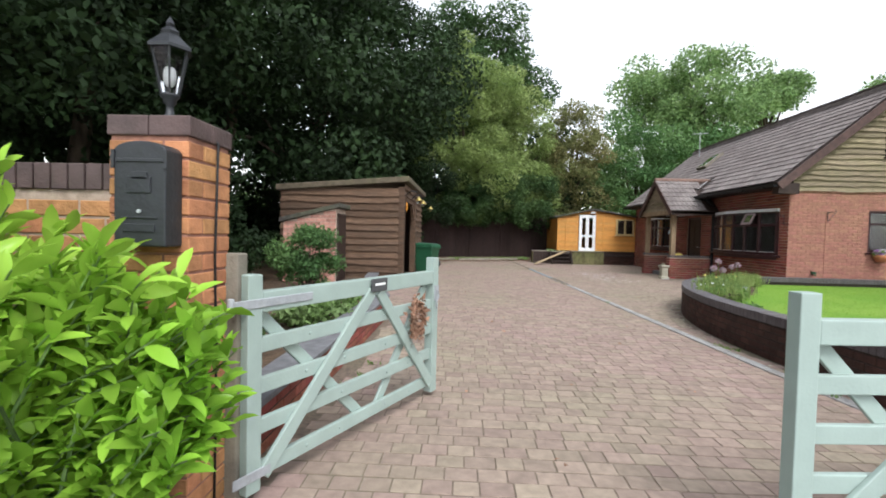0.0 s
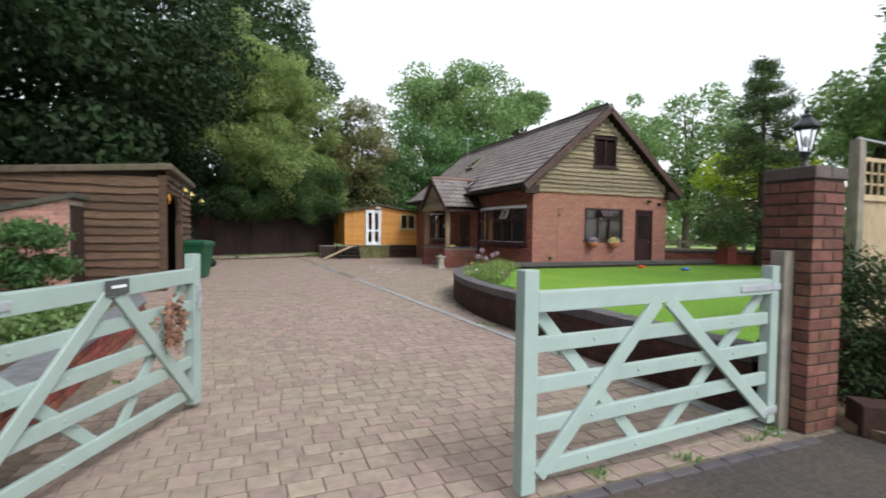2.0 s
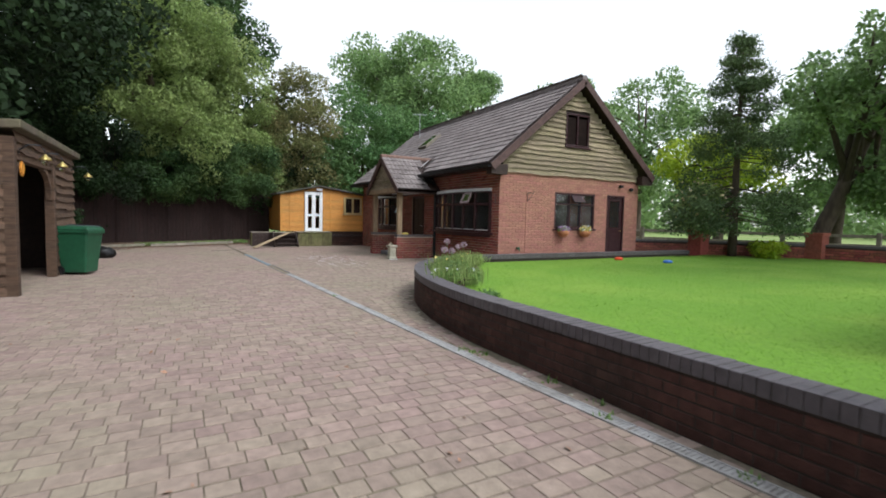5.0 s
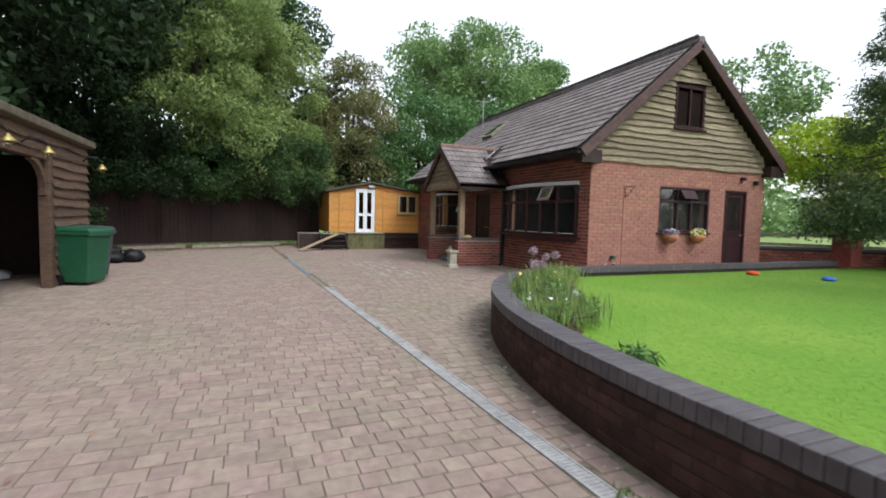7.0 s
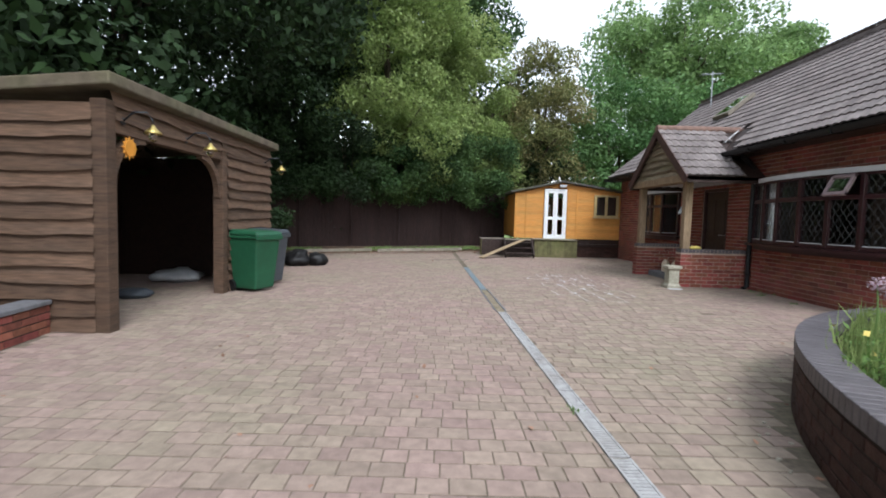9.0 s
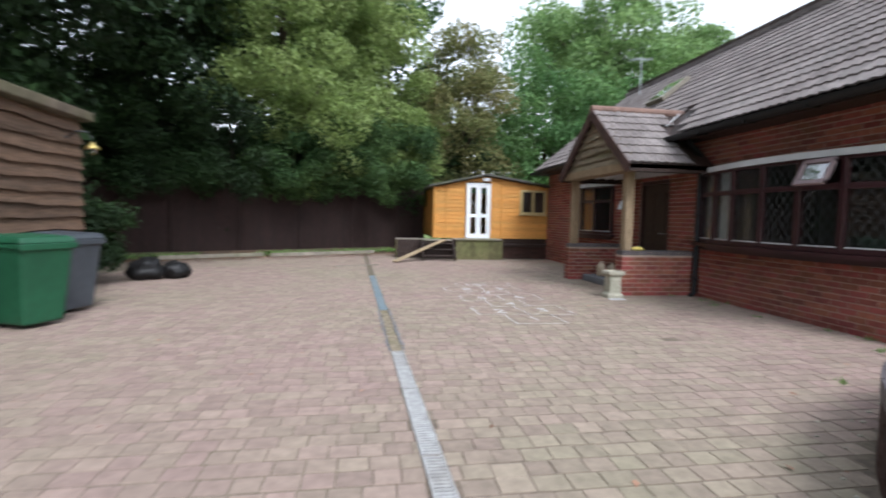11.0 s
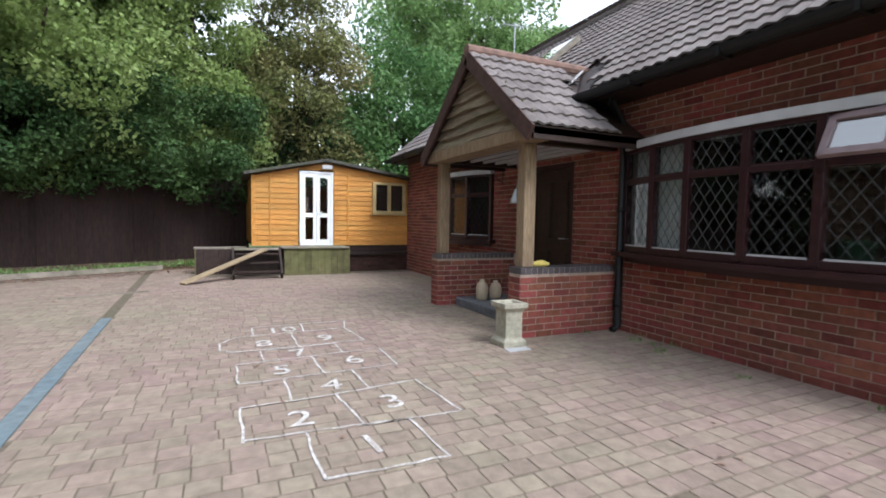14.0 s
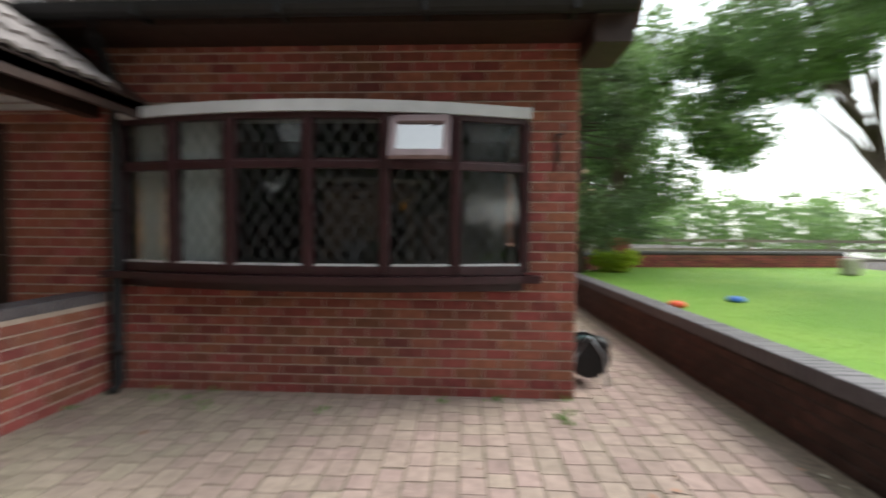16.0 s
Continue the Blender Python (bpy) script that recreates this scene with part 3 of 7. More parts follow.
# lawn sheet inside the wall
g = Geo()
ring = [retaining(total * i / 120) for i in range(121)]
pts = [(p - nn * 0.19).to_tuple()[:2] for p, nn in ring] + [(19.2, 11.2), (19.2, 2.1), (4.15, 2.1)]
g.put([(x, y, 0.335) for x, y in pts], [tuple(reversed(range(len(pts))))])
lawn = tagged(g.made("lawn", LAWN), "bright green close-mown lawn", "lawn", kind="structure")
pp = []
while len(pp) < 60000:
    x, y = 4.1 + 15 * random.random() ** 1.5, 2.3 + 8.9 * random.random()
    if in_raised_lawn(x, y, -0.22):
        pp.append((x, y, 0.333))
pp = np.array(pp)
up = np.tile([0.0, 0.0, 1.0], (len(pp), 1)) + rng.normal(0, 0.35, (len(pp), 3))
side = rng.normal(0, 1, (len(pp), 3)) * [1, 1, 0]
side /= np.linalg.norm(side, axis=1)[:, None]
hh = rng.uniform(0.006, 0.013, len(pp))[:, None]
tagged(quads("grass_blades", np.stack([pp - side * 0.003, pp + side * 0.003, pp + side * 0.002 + up * hh * 0.7, pp + up * hh], 1), BLADE, lawn), kind="stuff")

# ---- house ----
W, S, E, N, WT = 8.72, 12.2, 14.15, 23.0, 2.62
house = empty("house", W, S, 0, "red brick chalet bungalow with a brown tiled roof", "house")


def part(name, mat, parent=None, bevel=0.0):
    """Collects boxes for one part of a thing."""
    g = Geo()
    return g, lambda p=parent: g.made(name, mat, p, bevel)


bay_hole = (0.37, 3.52, 0.94, 2.15)            # along the west wall from its south corner
door_hole = (4.45, 5.45, 0.12, 2.1)
bay2_hole = (6.55, 8.7, 0.94, 2.15)
west_open = [bay_hole, door_hole, bay2_hole]
south_open = [(1.94, 3.53, 1.10, 2.14), (4.05, 4.82, 0.05, 2.14)]
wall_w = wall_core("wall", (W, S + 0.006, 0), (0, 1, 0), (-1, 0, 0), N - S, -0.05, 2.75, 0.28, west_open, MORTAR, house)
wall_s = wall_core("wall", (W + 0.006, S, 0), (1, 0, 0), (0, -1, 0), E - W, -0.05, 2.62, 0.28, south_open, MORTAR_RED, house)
gable = Geo().put([(W + 0.3, S, 2.62), (E - 0.3, S, 2.62), (11.4, S, 5.16), (W + 0.3, S + 0.25, 2.62), (E - 0.3, S + 0.25, 2.62), (11.4, S + 0.25, 5.16)],
                  [(0, 1, 2), (5, 4, 3), (0, 3, 4, 1), (1, 4, 5, 2), (2, 5, 3, 0)]).made("gable", STAIN, house)
Geo().box(E - 0.28, S + 0.28, 0, E, N, 2.75).box(W + 0.28, N - 0.28, 0, E - 0.28, N, 2.75).made("wall", BRICK, house)
Geo().put([(W, N, 2.62), (E, N, 2.62), (11.4, N, 5.16), (W, N - 0.2, 2.62), (E, N - 0.2, 2.62), (11.4, N - 0.2, 5.16)], [(2, 1, 0), (3, 4, 5), (0, 1, 4, 3), (1, 2, 5, 4), (2, 0, 3, 5)]).made("gable", BRICK, house)
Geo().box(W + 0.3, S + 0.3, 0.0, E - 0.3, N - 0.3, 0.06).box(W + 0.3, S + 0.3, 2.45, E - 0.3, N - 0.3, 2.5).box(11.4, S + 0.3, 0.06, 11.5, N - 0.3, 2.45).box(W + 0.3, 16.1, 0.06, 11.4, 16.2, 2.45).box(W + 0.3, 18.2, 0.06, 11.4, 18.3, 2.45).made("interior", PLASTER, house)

# roof: two slopes, tiles laid in courses
EAVE_X, EAVE_Z, RIDGE_X, RIDGE_Z, ROOF_S, ROOF_N = 8.30, 2.85, 11.4, 5.40, 11.93, 23.15
slope = Vector((RIDGE_X - EAVE_X, 0, RIDGE_Z - EAVE_Z))
slope_len = slope.length
roof = Geo().put([(EAVE_X, y, EAVE_Z - 0.06) for y in (ROOF_S, ROOF_N)] + [(RIDGE_X, y, RIDGE_Z - 0.06) for y in (ROOF_S, ROOF_N)] + [(2 * RIDGE_X - EAVE_X, y, EAVE_Z - 0.06) for y in (ROOF_S, ROOF_N)]
                 + [(EAVE_X, y, EAVE_Z - 0.14) for y in (ROOF_S, ROOF_N)] + [(RIDGE_X, y, RIDGE_Z - 0.16) for y in (ROOF_S, ROOF_N)] + [(2 * RIDGE_X - EAVE_X, y, EAVE_Z - 0.14) for y in (ROOF_S, ROOF_N)],
                 [(0, 2, 3, 1), (2, 4, 5, 3), (6, 7, 9, 8), (8, 9, 11, 10), (0, 1, 7, 6), (4, 10, 11, 5), (0, 6, 8, 2), (2, 8, 10, 4), (1, 3, 9, 7), (3, 5, 11, 9)]).made("roof", STAIN, house)
COURSE, TW = 0.26, 0.29


def tile_mesh(g, width=TW, length=COURSE + 0.06):
    """One interlocking tile: two soft rolls across, lying in local x (across) and y (up the slope)."""
    n = 8
    prof = [(width * i / n, 0.011 * (1 - math.cos(4 * math.pi * i / n)) ) for i in range(n + 1)]
    vs = [(x, 0, z + 0.034) for x, z in prof] + [(x, length, z + 0.006) for x, z in prof] + [(x, 0, z + 0.010) for x, z in prof]
    k = n + 1
    fs = [(i, i + 1, k + i + 1, k + i) for i in range(n)] + [(2 * k + i, 2 * k + i + 1, i + 1, i) for i in range(n)]
    return g.put(vs, fs)


def lay_tiles(parent, origin, across, up, nrm, width, length, skip=None, near=None, limit=300):
    across, up, nrm, origin = Vector(across).normalized(), Vector(up).normalized(), Vector(nrm).normalized(), Vector(origin)
    base = Matrix((across, up, nrm)).transposed().to_4x4()
    rest, first, count = Geo(), None, 0
    proto = tile_mesh(Geo())
    for r in range(int(length / COURSE + 0.6)):
        v = r * COURSE
        if v > length - 0.08:
            continue
        for c in range(int(width / TW)):
            p = origin + across * (c * TW) + up * v + nrm * (random.uniform(-0.002, 0.003) - 0.03)
            if skip and skip(p):
                continue
            m = Matrix.Translation(p) @ base
            if near and count < limit and near(p):
                if first is None:
                    first = tile_mesh(Geo()).made("roof_tile", TILE, parent)
                    ob = first
                else:
                    ob = new("roof_tile", first.data)
                    ob.parent = parent
                ob.matrix_basis = m
                count += 1
            else:
                rest.put([m @ Vector(q) for q in proto.v], proto.f)
    tagged(rest.made("tiling", TILE, parent), kind="stuff")


Geo().rod([(RIDGE_X, ROOF_S, RIDGE_Z - 0.02), (RIDGE_X, ROOF_N, RIDGE_Z - 0.02)], 0.1, 12).made("ridge", TILE, house, smooth=False)
# fascia, soffit, gutter, barge boards
Geo().box(EAVE_X + 0.02, ROOF_S + 0.05, EAVE_Z - 0.18, EAVE_X + 0.045, ROOF_N, EAVE_Z - 0.05).box(EAVE_X + 0.045, ROOF_S + 0.05, EAVE_Z - 0.18, W, ROOF_N, EAVE_Z - 0.155).made("fascia", STAIN, house)
ex = 2 * RIDGE_X - EAVE_X
Geo().box(ex - 0.045, ROOF_S + 0.05, EAVE_Z - 0.26, ex - 0.02, ROOF_N, EAVE_Z - 0.05).made("fascia", STAIN, house)
gp = [(EAVE_X - 0.095 + 0.072 * math.cos(math.pi * (1 + i / 8)), EAVE_Z - 0.10 + 0.085 * math.sin(math.pi * (1 + i / 8))) for i in range(9)]
g = Geo()
vs = [(x, y, z) for y in (ROOF_S + 0.03, ROOF_N) for x, z in gp]
g.put(vs, [(i, i + 1, 9 + i + 1, 9 + i) for i in range(8)])
for k in range(12):
    y = ROOF_S + 0.4 + 0.95 * k
    g.box(EAVE_X - 0.17, y, EAVE_Z - 0.19, EAVE_X + 0.02, y + 0.03, EAVE_Z - 0.11)
gut = g.made("gutter", BLACK_PLASTIC, house)
gut.modifiers.new("solid", "SOLIDIFY").thickness = 0.004
for sgn in (-1, 1):
    x0 = RIDGE_X + sgn * (RIDGE_X - EAVE_X + 0.02)
    a, b = Vector((x0, ROOF_S - 0.012, EAVE_Z - 0.17)), Vector((RIDGE_X, ROOF_S - 0.012, RIDGE_Z - 0.10))
    Geo().beam(a, b, 0.028, 0.19, up=Vector((b - a)).cross(Vector((0, 1, 0))) * (-sgn)).made("barge_board", BARGE, house, 0.004)
    Geo().beam(a + Vector((0, 0.15, 0.0)), b + Vector((0, 0.15, 0.0)), 0.26, 0.02, up=Vector((b - a)).cross(Vector((0, 1, 0))) * (-sgn)).made("soffit", STAIN, house)
    Geo().box(min(x0, x0 - sgn * 0.5), ROOF_S + 0.02, EAVE_Z - 0.34, max(x0, x0 - sgn * 0.5), S, EAVE_Z - 0.08).made("eave_box", STAIN, house)

# boarded gable
spans = []
for k in range(20):
    z = 2.60 + 0.136 * k
    half = min(2.68, (5.20 - z - 0.166) / 0.8226)
    if half < 0.12:
        break
    a, b = 11.4 - W - half, 11.4 - W + half
    a, b = max(a, 0.06), min(b, E - W + 0.0)
    if z + 0.13 > 3.52 and z < 4.44:
        spans += [(a, 2.22, z), (3.16, b, z)]
    else:
        spans.append((a, b, z))
waney_boards(gable, (W, S, 0), (1, 0, 0), (0, -1, 0), spans, WANEY, 0.136, seed=3)


def casement(parent, x0, x1, z0, z1, mulls, y, depth=0.08, lattice=True, transom=None):
    """A stained window in a south-facing wall, with leaded glass."""
    w = new("window")
    w.parent = parent
    g = Geo()
    f = 0.055
    g.box(x0, y - 0.02, z0, x1, y + depth, z0 + f).box(x0, y - 0.02, z1 - f, x1, y + depth, z1)
    for x in (x0, *mulls, x1 - f):
        g.box(x, y - 0.018, z0 + f, x + f, y + depth - 0.002, z1 - f)
    if transom:
        g.box(x0 + f, y - 0.016, transom, x1 - f, y + depth - 0.004, transom + f)
    g.made("frame", MAHOGANY, w, 0.006)
    Geo().box(x0 - 0.05, y - 0.07, z0 - 0.05, x1 + 0.05, y + 0.05, z0 - 0.003).made("sill", MAHOGANY, w, 0.006)
    pane = Geo().box(x0 + 0.02, y + 0.03, z0 + 0.02, x1 - 0.02, y + 0.036, z1 - 0.02).made("pane", GLASS, w)
    pane.visible_shadow = False
    if lattice:
        lead_lattice(w, (x0 + f, y + 0.026, z0 + f), (1, 0, 0), (0, -1, 0), x1 - x0 - 2 * f, z1 - z0 - 2 * f)
    return w


def lead_lattice(parent, o, du, dn, w, h, dx=0.115, dz=0.165, r=0.0027):
    """Diamond leading over one light, clipped to it."""
    o, du, dn = Vector(o), Vector(du), Vector(dn)
    g = Geo()
    m = dz / dx
    for sgn in (1, -1):
        k = -int(h / dz) - 2
        while k < w / dx + int(h / dz) + 2:
            ends = []
            c = k * dx
            for u in (0.0, w):
                z = (u - c) * m * sgn
                if 0 <= z <= h:
                    ends.append((u, z))
            for z in (0.0, h):
                u = c + z / m * sgn
                if 0 < u < w:
                    ends.append((u, z))
            if len(ends) >= 2:
                a, b = ends[0], ends[-1]
                if math.hypot(a[0] - b[0], a[1] - b[1]) > 0.03:
                    g.beam(o + du * a[0] + Vector((0, 0, a[1])), o + du * b[0] + Vector((0, 0, b[1])), r * 2, r, up=dn)
            k += 1
    return g.made("leading", LEAD, parent)


casement(house, W + 1.94, W + 3.53, 1.10, 2.14, [W + 2.49, W + 2.93], S + 0.02, transom=1.78)
casement(house, 10.96, 11.86, 3.48, 4.42, [11.38], S - 0.03, depth=0.14, lattice=False)
Geo().put(*[[(11.25, S - 0.02, 2.06), (11.68, S - 0.02, 2.06), (11.68, S - 0.16, 1.86), (11.25, S - 0.16, 1.86), (11.25, S - 0.05, 2.08), (11.68, S - 0.05, 2.08), (11.68, S - 0.19, 1.88), (11.25, S - 0.19, 1.88)],
            [(0, 1, 2, 3), (7, 6, 5, 4), (0, 4, 5, 1), (1, 5, 6, 2), (2, 6, 7, 3), (3, 7, 4, 0)]]).made("top_vent", MAHOGANY, house, 0.004)
# side door
sd = new("door")
sd.parent = house
Geo().box(12.77, S - 0.01, 0.05, 12.83, S + 0.1, 2.14).box(13.48, S - 0.01, 0.05, 13.54, S + 0.1, 2.14).box(12.83, S - 0.01, 2.08, 13.48, S + 0.1, 2.14).made("frame", MAHOGANY, sd, 0.005)
Geo().box(12.83, S + 0.03, 0.06, 13.48, S + 0.07, 1.15).box(12.83, S + 0.032, 1.15, 12.94, S + 0.068, 2.08).box(13.37, S + 0.032, 1.15, 13.48, S + 0.068, 2.08).box(12.94, S + 0.032, 1.97, 13.37, S + 0.068, 2.08).box(12.95, S + 0.02, 0.25, 13.36, S + 0.03, 0.95).made("leaf", MAHOGANY, sd, 0.006)
Geo().box(12.94, S + 0.045, 1.15, 13.37, S + 0.051, 1.97).made("pane", GLASS, sd).visible_shadow = False
lead_lattice(sd, (12.94, S + 0.04, 1.15), (1, 0, 0), (0, -1, 0), 0.43, 0.82)
Geo().rod([(13.42, S + 0.03, 1.05), (13.42, S - 0.03, 1.05), (13.32, S - 0.03, 1.05)], 0.009).made("handle", BRASS, sd, smooth=True)


def bow_window(parent, y0, y1, splits, bulge, vent=None, curtains=()):
    """A shallow bow of leaded lights standing out from the west wall, between y0 (south) and y1."""
    w = new("window")
    w.parent = parent
    mid, half = (y0 + y1) / 2, (y1 - y0) / 2

    def bow(y):
        return W - 0.02 - bulge * (1 - ((y - mid) / half) ** 2)

    ys = [y0, *splits, y1]
    fr, vs = Geo(), 0
    z0, z1, tr = 0.95, 2.11, 1.71
    for a, b in zip(ys, ys[1:]):
        p, q = Vector((bow(a), a, 0)), Vector((bow(b), b, 0))
        du = (q - p).normalized()
        dn = Vector((-du.y, du.x, 0))
        L = (q - p).length
        for z, h in ((z0, 0.07), (tr, 0.055), (z1 - 0.05, 0.05)):
            fr.beam(p + Vector((0, 0, z + h / 2)), q + Vector((0, 0, z + h / 2)), 0.07, h)
        for zb, zt in ((z0 + 0.07, tr), (tr + 0.055, z1 - 0.05)):
            pane = Geo()
            slab(pane, p, du, dn, 0.03, L - 0.03, zb - 0.01, zt + 0.01, 0.003, 0.003)
            pane.made("pane", GLASS, w).visible_shadow = False
            if not (vent and vent[0] == ys.index(a) and zb > 1.7):
                lead_lattice(w, p + du * 0.045 + dn * 0.008 + Vector((0, 0, zb)), du, dn, L - 0.09, zt - zb)
            lit = Geo()
            slab(lit, p, du, dn, 0.05, L - 0.05, zb - 0.002, zb + 0.014, 0.0, 0.03)
            lit.made("bead", GREY_TRIM if zb < 1.7 else MAHOGANY, w)
    for y in ys:
        fr.box(bow(y) - 0.042, y - 0.035, z0 + 0.02, bow(y) + 0.05, y + 0.035, z1 - 0.02)
    fr.made("frame", MAHOGANY, w, 0.006)
    n = 24
    for name, za, zb, out, mat, ex in (("head", 2.10, 2.18, 0.06, GREY_TRIM, 0.04), ("sill", 0.895, 0.948, 0.10, MAHOGANY, 0.12), ("board", 0.83, 0.894, 0.0, MAHOGANY, 0.0), ("floor", 0.90, 0.91, -0.02, MAHOGANY, 0.0)):
        vv = []
        for i in range(n + 1):
            y = y0 - ex + (y1 - y0 + 2 * ex) * i / n
            yy = min(max(y, y0), y1)
            vv += [(bow(yy) - out, y, za), (bow(yy) - out, y, zb), (W + 0.05, y, zb), (W + 0.05, y, za)]
        ff = [(4 * i + k, 4 * i + 4 + k, 4 * i + 4 + (k + 1) % 4, 4 * i + (k + 1) % 4) for i in range(n) for k in range(4)] + [(0, 1, 2, 3), (4 * n + 3, 4 * n + 2, 4 * n + 1, 4 * n)]
        Geo().put(vv, ff).made(name, mat, w)
    if vent:
        i = vent[0]
        a, b = ys[i] + 0.04, ys[i + 1] - 0.04
        xa = (bow(a) + bow(b)) / 2 - 0.045
        lean = Vector((-0.45, 0, -0.89)).normalized()
        hin = Vector((xa, 0, 2.07))
        g, gl, ld = Geo(), Geo(), 0.34
        e = hin + lean * ld
        nrm = Vector((-0.89, 0, 0.45))
        for yy in (a, b - 0.05):
            g.beam((hin.x, yy + 0.025, hin.z), (e.x, yy + 0.025, e.z), 0.05, 0.045, up=nrm)
        for f in (0.02, ld - 0.03):
            c = hin + lean * f
            g.beam((c.x, a, c.z), (c.x, b, c.z), 0.055, 0.045, up=nrm)
        # vent frame much paler than the other window frames
        g.made("top_vent", material("pale_mahogany_vent", (0.30, 0.22, 0.23), 0.35, 0.1, 10, bump=0.1), w, 0.004)
        c0, c1 = hin + lean * 0.04, hin + lean * (ld - 0.04)
        gl.put([(c0.x, a + 0.03, c0.z), (c0.x, b - 0.03, c0.z), (c1.x, b - 0.03, c1.z), (c1.x, a + 0.03, c1.z)], [(0, 1, 2, 3)])
        gl.made("vent_pane", VENT_GLASS, w).visible_shadow = False
    for a, b in curtains:
        vv, n = [], 30
        for i in range(n + 1):
            y = a + (b - a) * i / n
            x = bow(y) + 0.10 + 0.02 * math.sin(i * 1.9)
            vv += [(x, y, 0.96), (x, y, 2.08)]
        Geo().put(vv, [(2 * i, 2 * i + 1, 2 * i + 3, 2 * i + 2) for i in range(n)]).made("curtain", CURTAIN, w, smooth=True)
    return w


bow_window(house, S + 0.39, S + 3.50, [13.10, 13.60, 14.14, 14.72, 15.20], 0.27, vent=(1,), curtains=[(14.85, 15.62)])
bow_window(house, S + 6.57, S + 8.68, [19.3, 19.83, 20.36], 0.26)
# front door inside the porch
fd = new("door")
fd.parent = house
Geo().box(W + 0.02, 16.65, 0.12, W + 0.1, 16.72, 2.1).box(W + 0.02, 17.58, 0.12, W + 0.1, 17.65, 2.1).box(W + 0.02, 16.72, 2.03, W + 0.1, 17.58, 2.1).made("frame", MAHOGANY, fd, 0.005)
g = Geo().box(W + 0.05, 16.72, 0.13, W + 0.09, 17.58, 2.03)
for a, b in ((16.82, 17.10), (17.20, 17.48)):
    for c, e in ((0.3, 0.85), (1.05, 1.85)):
        g.box(W + 0.035, a, c, W + 0.05, b, e)
g.made("leaf", STAIN, fd, 0.008)
Geo().rod([(W + 0.05, 16.8, 1.05), (W - 0.02, 16.8, 1.05), (W - 0.02, 16.92, 1.05)], 0.009).made("handle", STEEL, fd, smooth=True)
# downpipe
Geo().rod([(EAVE_X + 0.0, 15.62, EAVE_Z - 0.14), (EAVE_X + 0.05, 15.64, EAVE_Z - 0.24), (W - 0.08, 15.72, EAVE_Z - 0.45), (W - 0.08, 15.72, 0.06), (W - 0.16, 15.72, 0.02)], 0.044, 12).rod([(W - 0.08, 15.72, 0.30), (W - 0.08, 15.72, 0.36)], 0.054, 12).rod([(W - 0.08, 15.72, 1.4), (W - 0.08, 15.72, 1.46)], 0.054, 12).made("downpipe", BLACK_PLASTIC, house, smooth=True)
Geo().rod([(9.62, S - 0.012, 0.1), (9.62, S - 0.012, 2.1)], 0.01, 6).made("cable", BRICK_PALE, house)
Geo().box(13.25, S - 0.1, 2.40, 13.38, S, 2.47).box(13.72, S - 0.1, 2.3, 13.82, S - 0.02, 2.4).made("security_lamp", BLACK_PLASTIC, house, 0.01)
# roof window and aerial on the west slope
def on_slope(u, y, lift=0.0):
    p = Vector((EAVE_X, y, EAVE_Z)) + slope.normalized() * u
    return p + Vector((-slope.z, 0, slope.x)).normalized() * lift


Geo().put([on_slope(1.9, 18.6, 0.02), on_slope(2.75, 18.6, 0.02), on_slope(2.75, 19.3, 0.02), on_slope(1.9, 19.3, 0.02), on_slope(1.9, 18.6, 0.12), on_slope(2.75, 18.6, 0.12), on_slope(2.75, 19.3, 0.12), on_slope(1.9, 19.3, 0.12)],
          [(3, 2, 1, 0), (4, 5, 6, 7), (0, 1, 5, 4), (1, 2, 6, 5), (2, 3, 7, 6), (3, 0, 4, 7)]).made("roof_window", GREY_WOOD, house, 0.01)
Geo().put([on_slope(1.97, 18.67, 0.125), on_slope(2.68, 18.67, 0.125), on_slope(2.68, 19.23, 0.125), on_slope(1.97, 19.23, 0.125)], [(0, 1, 2, 3)]).made("roof_window_pane", GLASS, house)
g = Geo().rod([(10.9, 21.6, 4.8), (10.9, 21.6, 6.1)], 0.018, 8).rod([(10.55, 21.6, 6.0), (11.25, 21.6, 6.05)], 0.012, 6)
for k in range(7):
    g.rod([(10.58 + 0.1 * k, 21.42, 6.0 + 0.006 * k), (10.58 + 0.1 * k, 21.78, 6.0 + 0.006 * k)], 0.006, 5)
g.made("aerial", STEEL, house)

# ---- porch, part of the house ----
PX, PS, PN, PH = 7.34, 15.83, 18.22, 0.70
porch_walls = []
for y0 in (PS, 18.0):
    o = (PX, y0, 0)
    b = wall_core("porch_wall", o, (1, 0, 0), (0, -1, 0), W - PX - 0.002, -0.03, PH, 0.22, [], MORTAR, house)
    porch_walls.append((b, y0))
    for x in np.arange(PX + 0.036, W - 0.03, 0.0745):
        Geo().box(x - 0.033, y0 - 0.006, PH, x + 0.033, y0 + 0.226, PH + 0.075).made("coping_brick", BLUE_BRICK, b, 0.004)
    Geo().box(PX + 0.004, y0, PH, W - 0.003, y0 + 0.22, PH + 0.068).made("coping_bed", MORTAR, b)
for y in (PS + 0.11, 18.11):
    Geo().box(PX + 0.05, y - 0.075, PH + 0.076, PX + 0.20, y + 0.075, 2.12).made("post", OAK, house, 0.012)
Geo().box(PX - 0.09, 15.62, 2.12, PX + 0.20, 18.30, 2.27).made("beam", OAK, house, 0.01)
for y in (PS + 0.11, 18.11):
    Geo().box(PX + 0.19, y - 0.06, 2.13, W, y + 0.06, 2.26).made("beam", STAIN, house, 0.008)
g = Geo()
for k in range(6):
    g.box(PX + 0.32 + 0.22 * k, PS + 0.2, 2.16, PX + 0.36 + 0.22 * k, 18.05, 2.2)
g.made("ceiling_batten", GREY_TRIM, house)
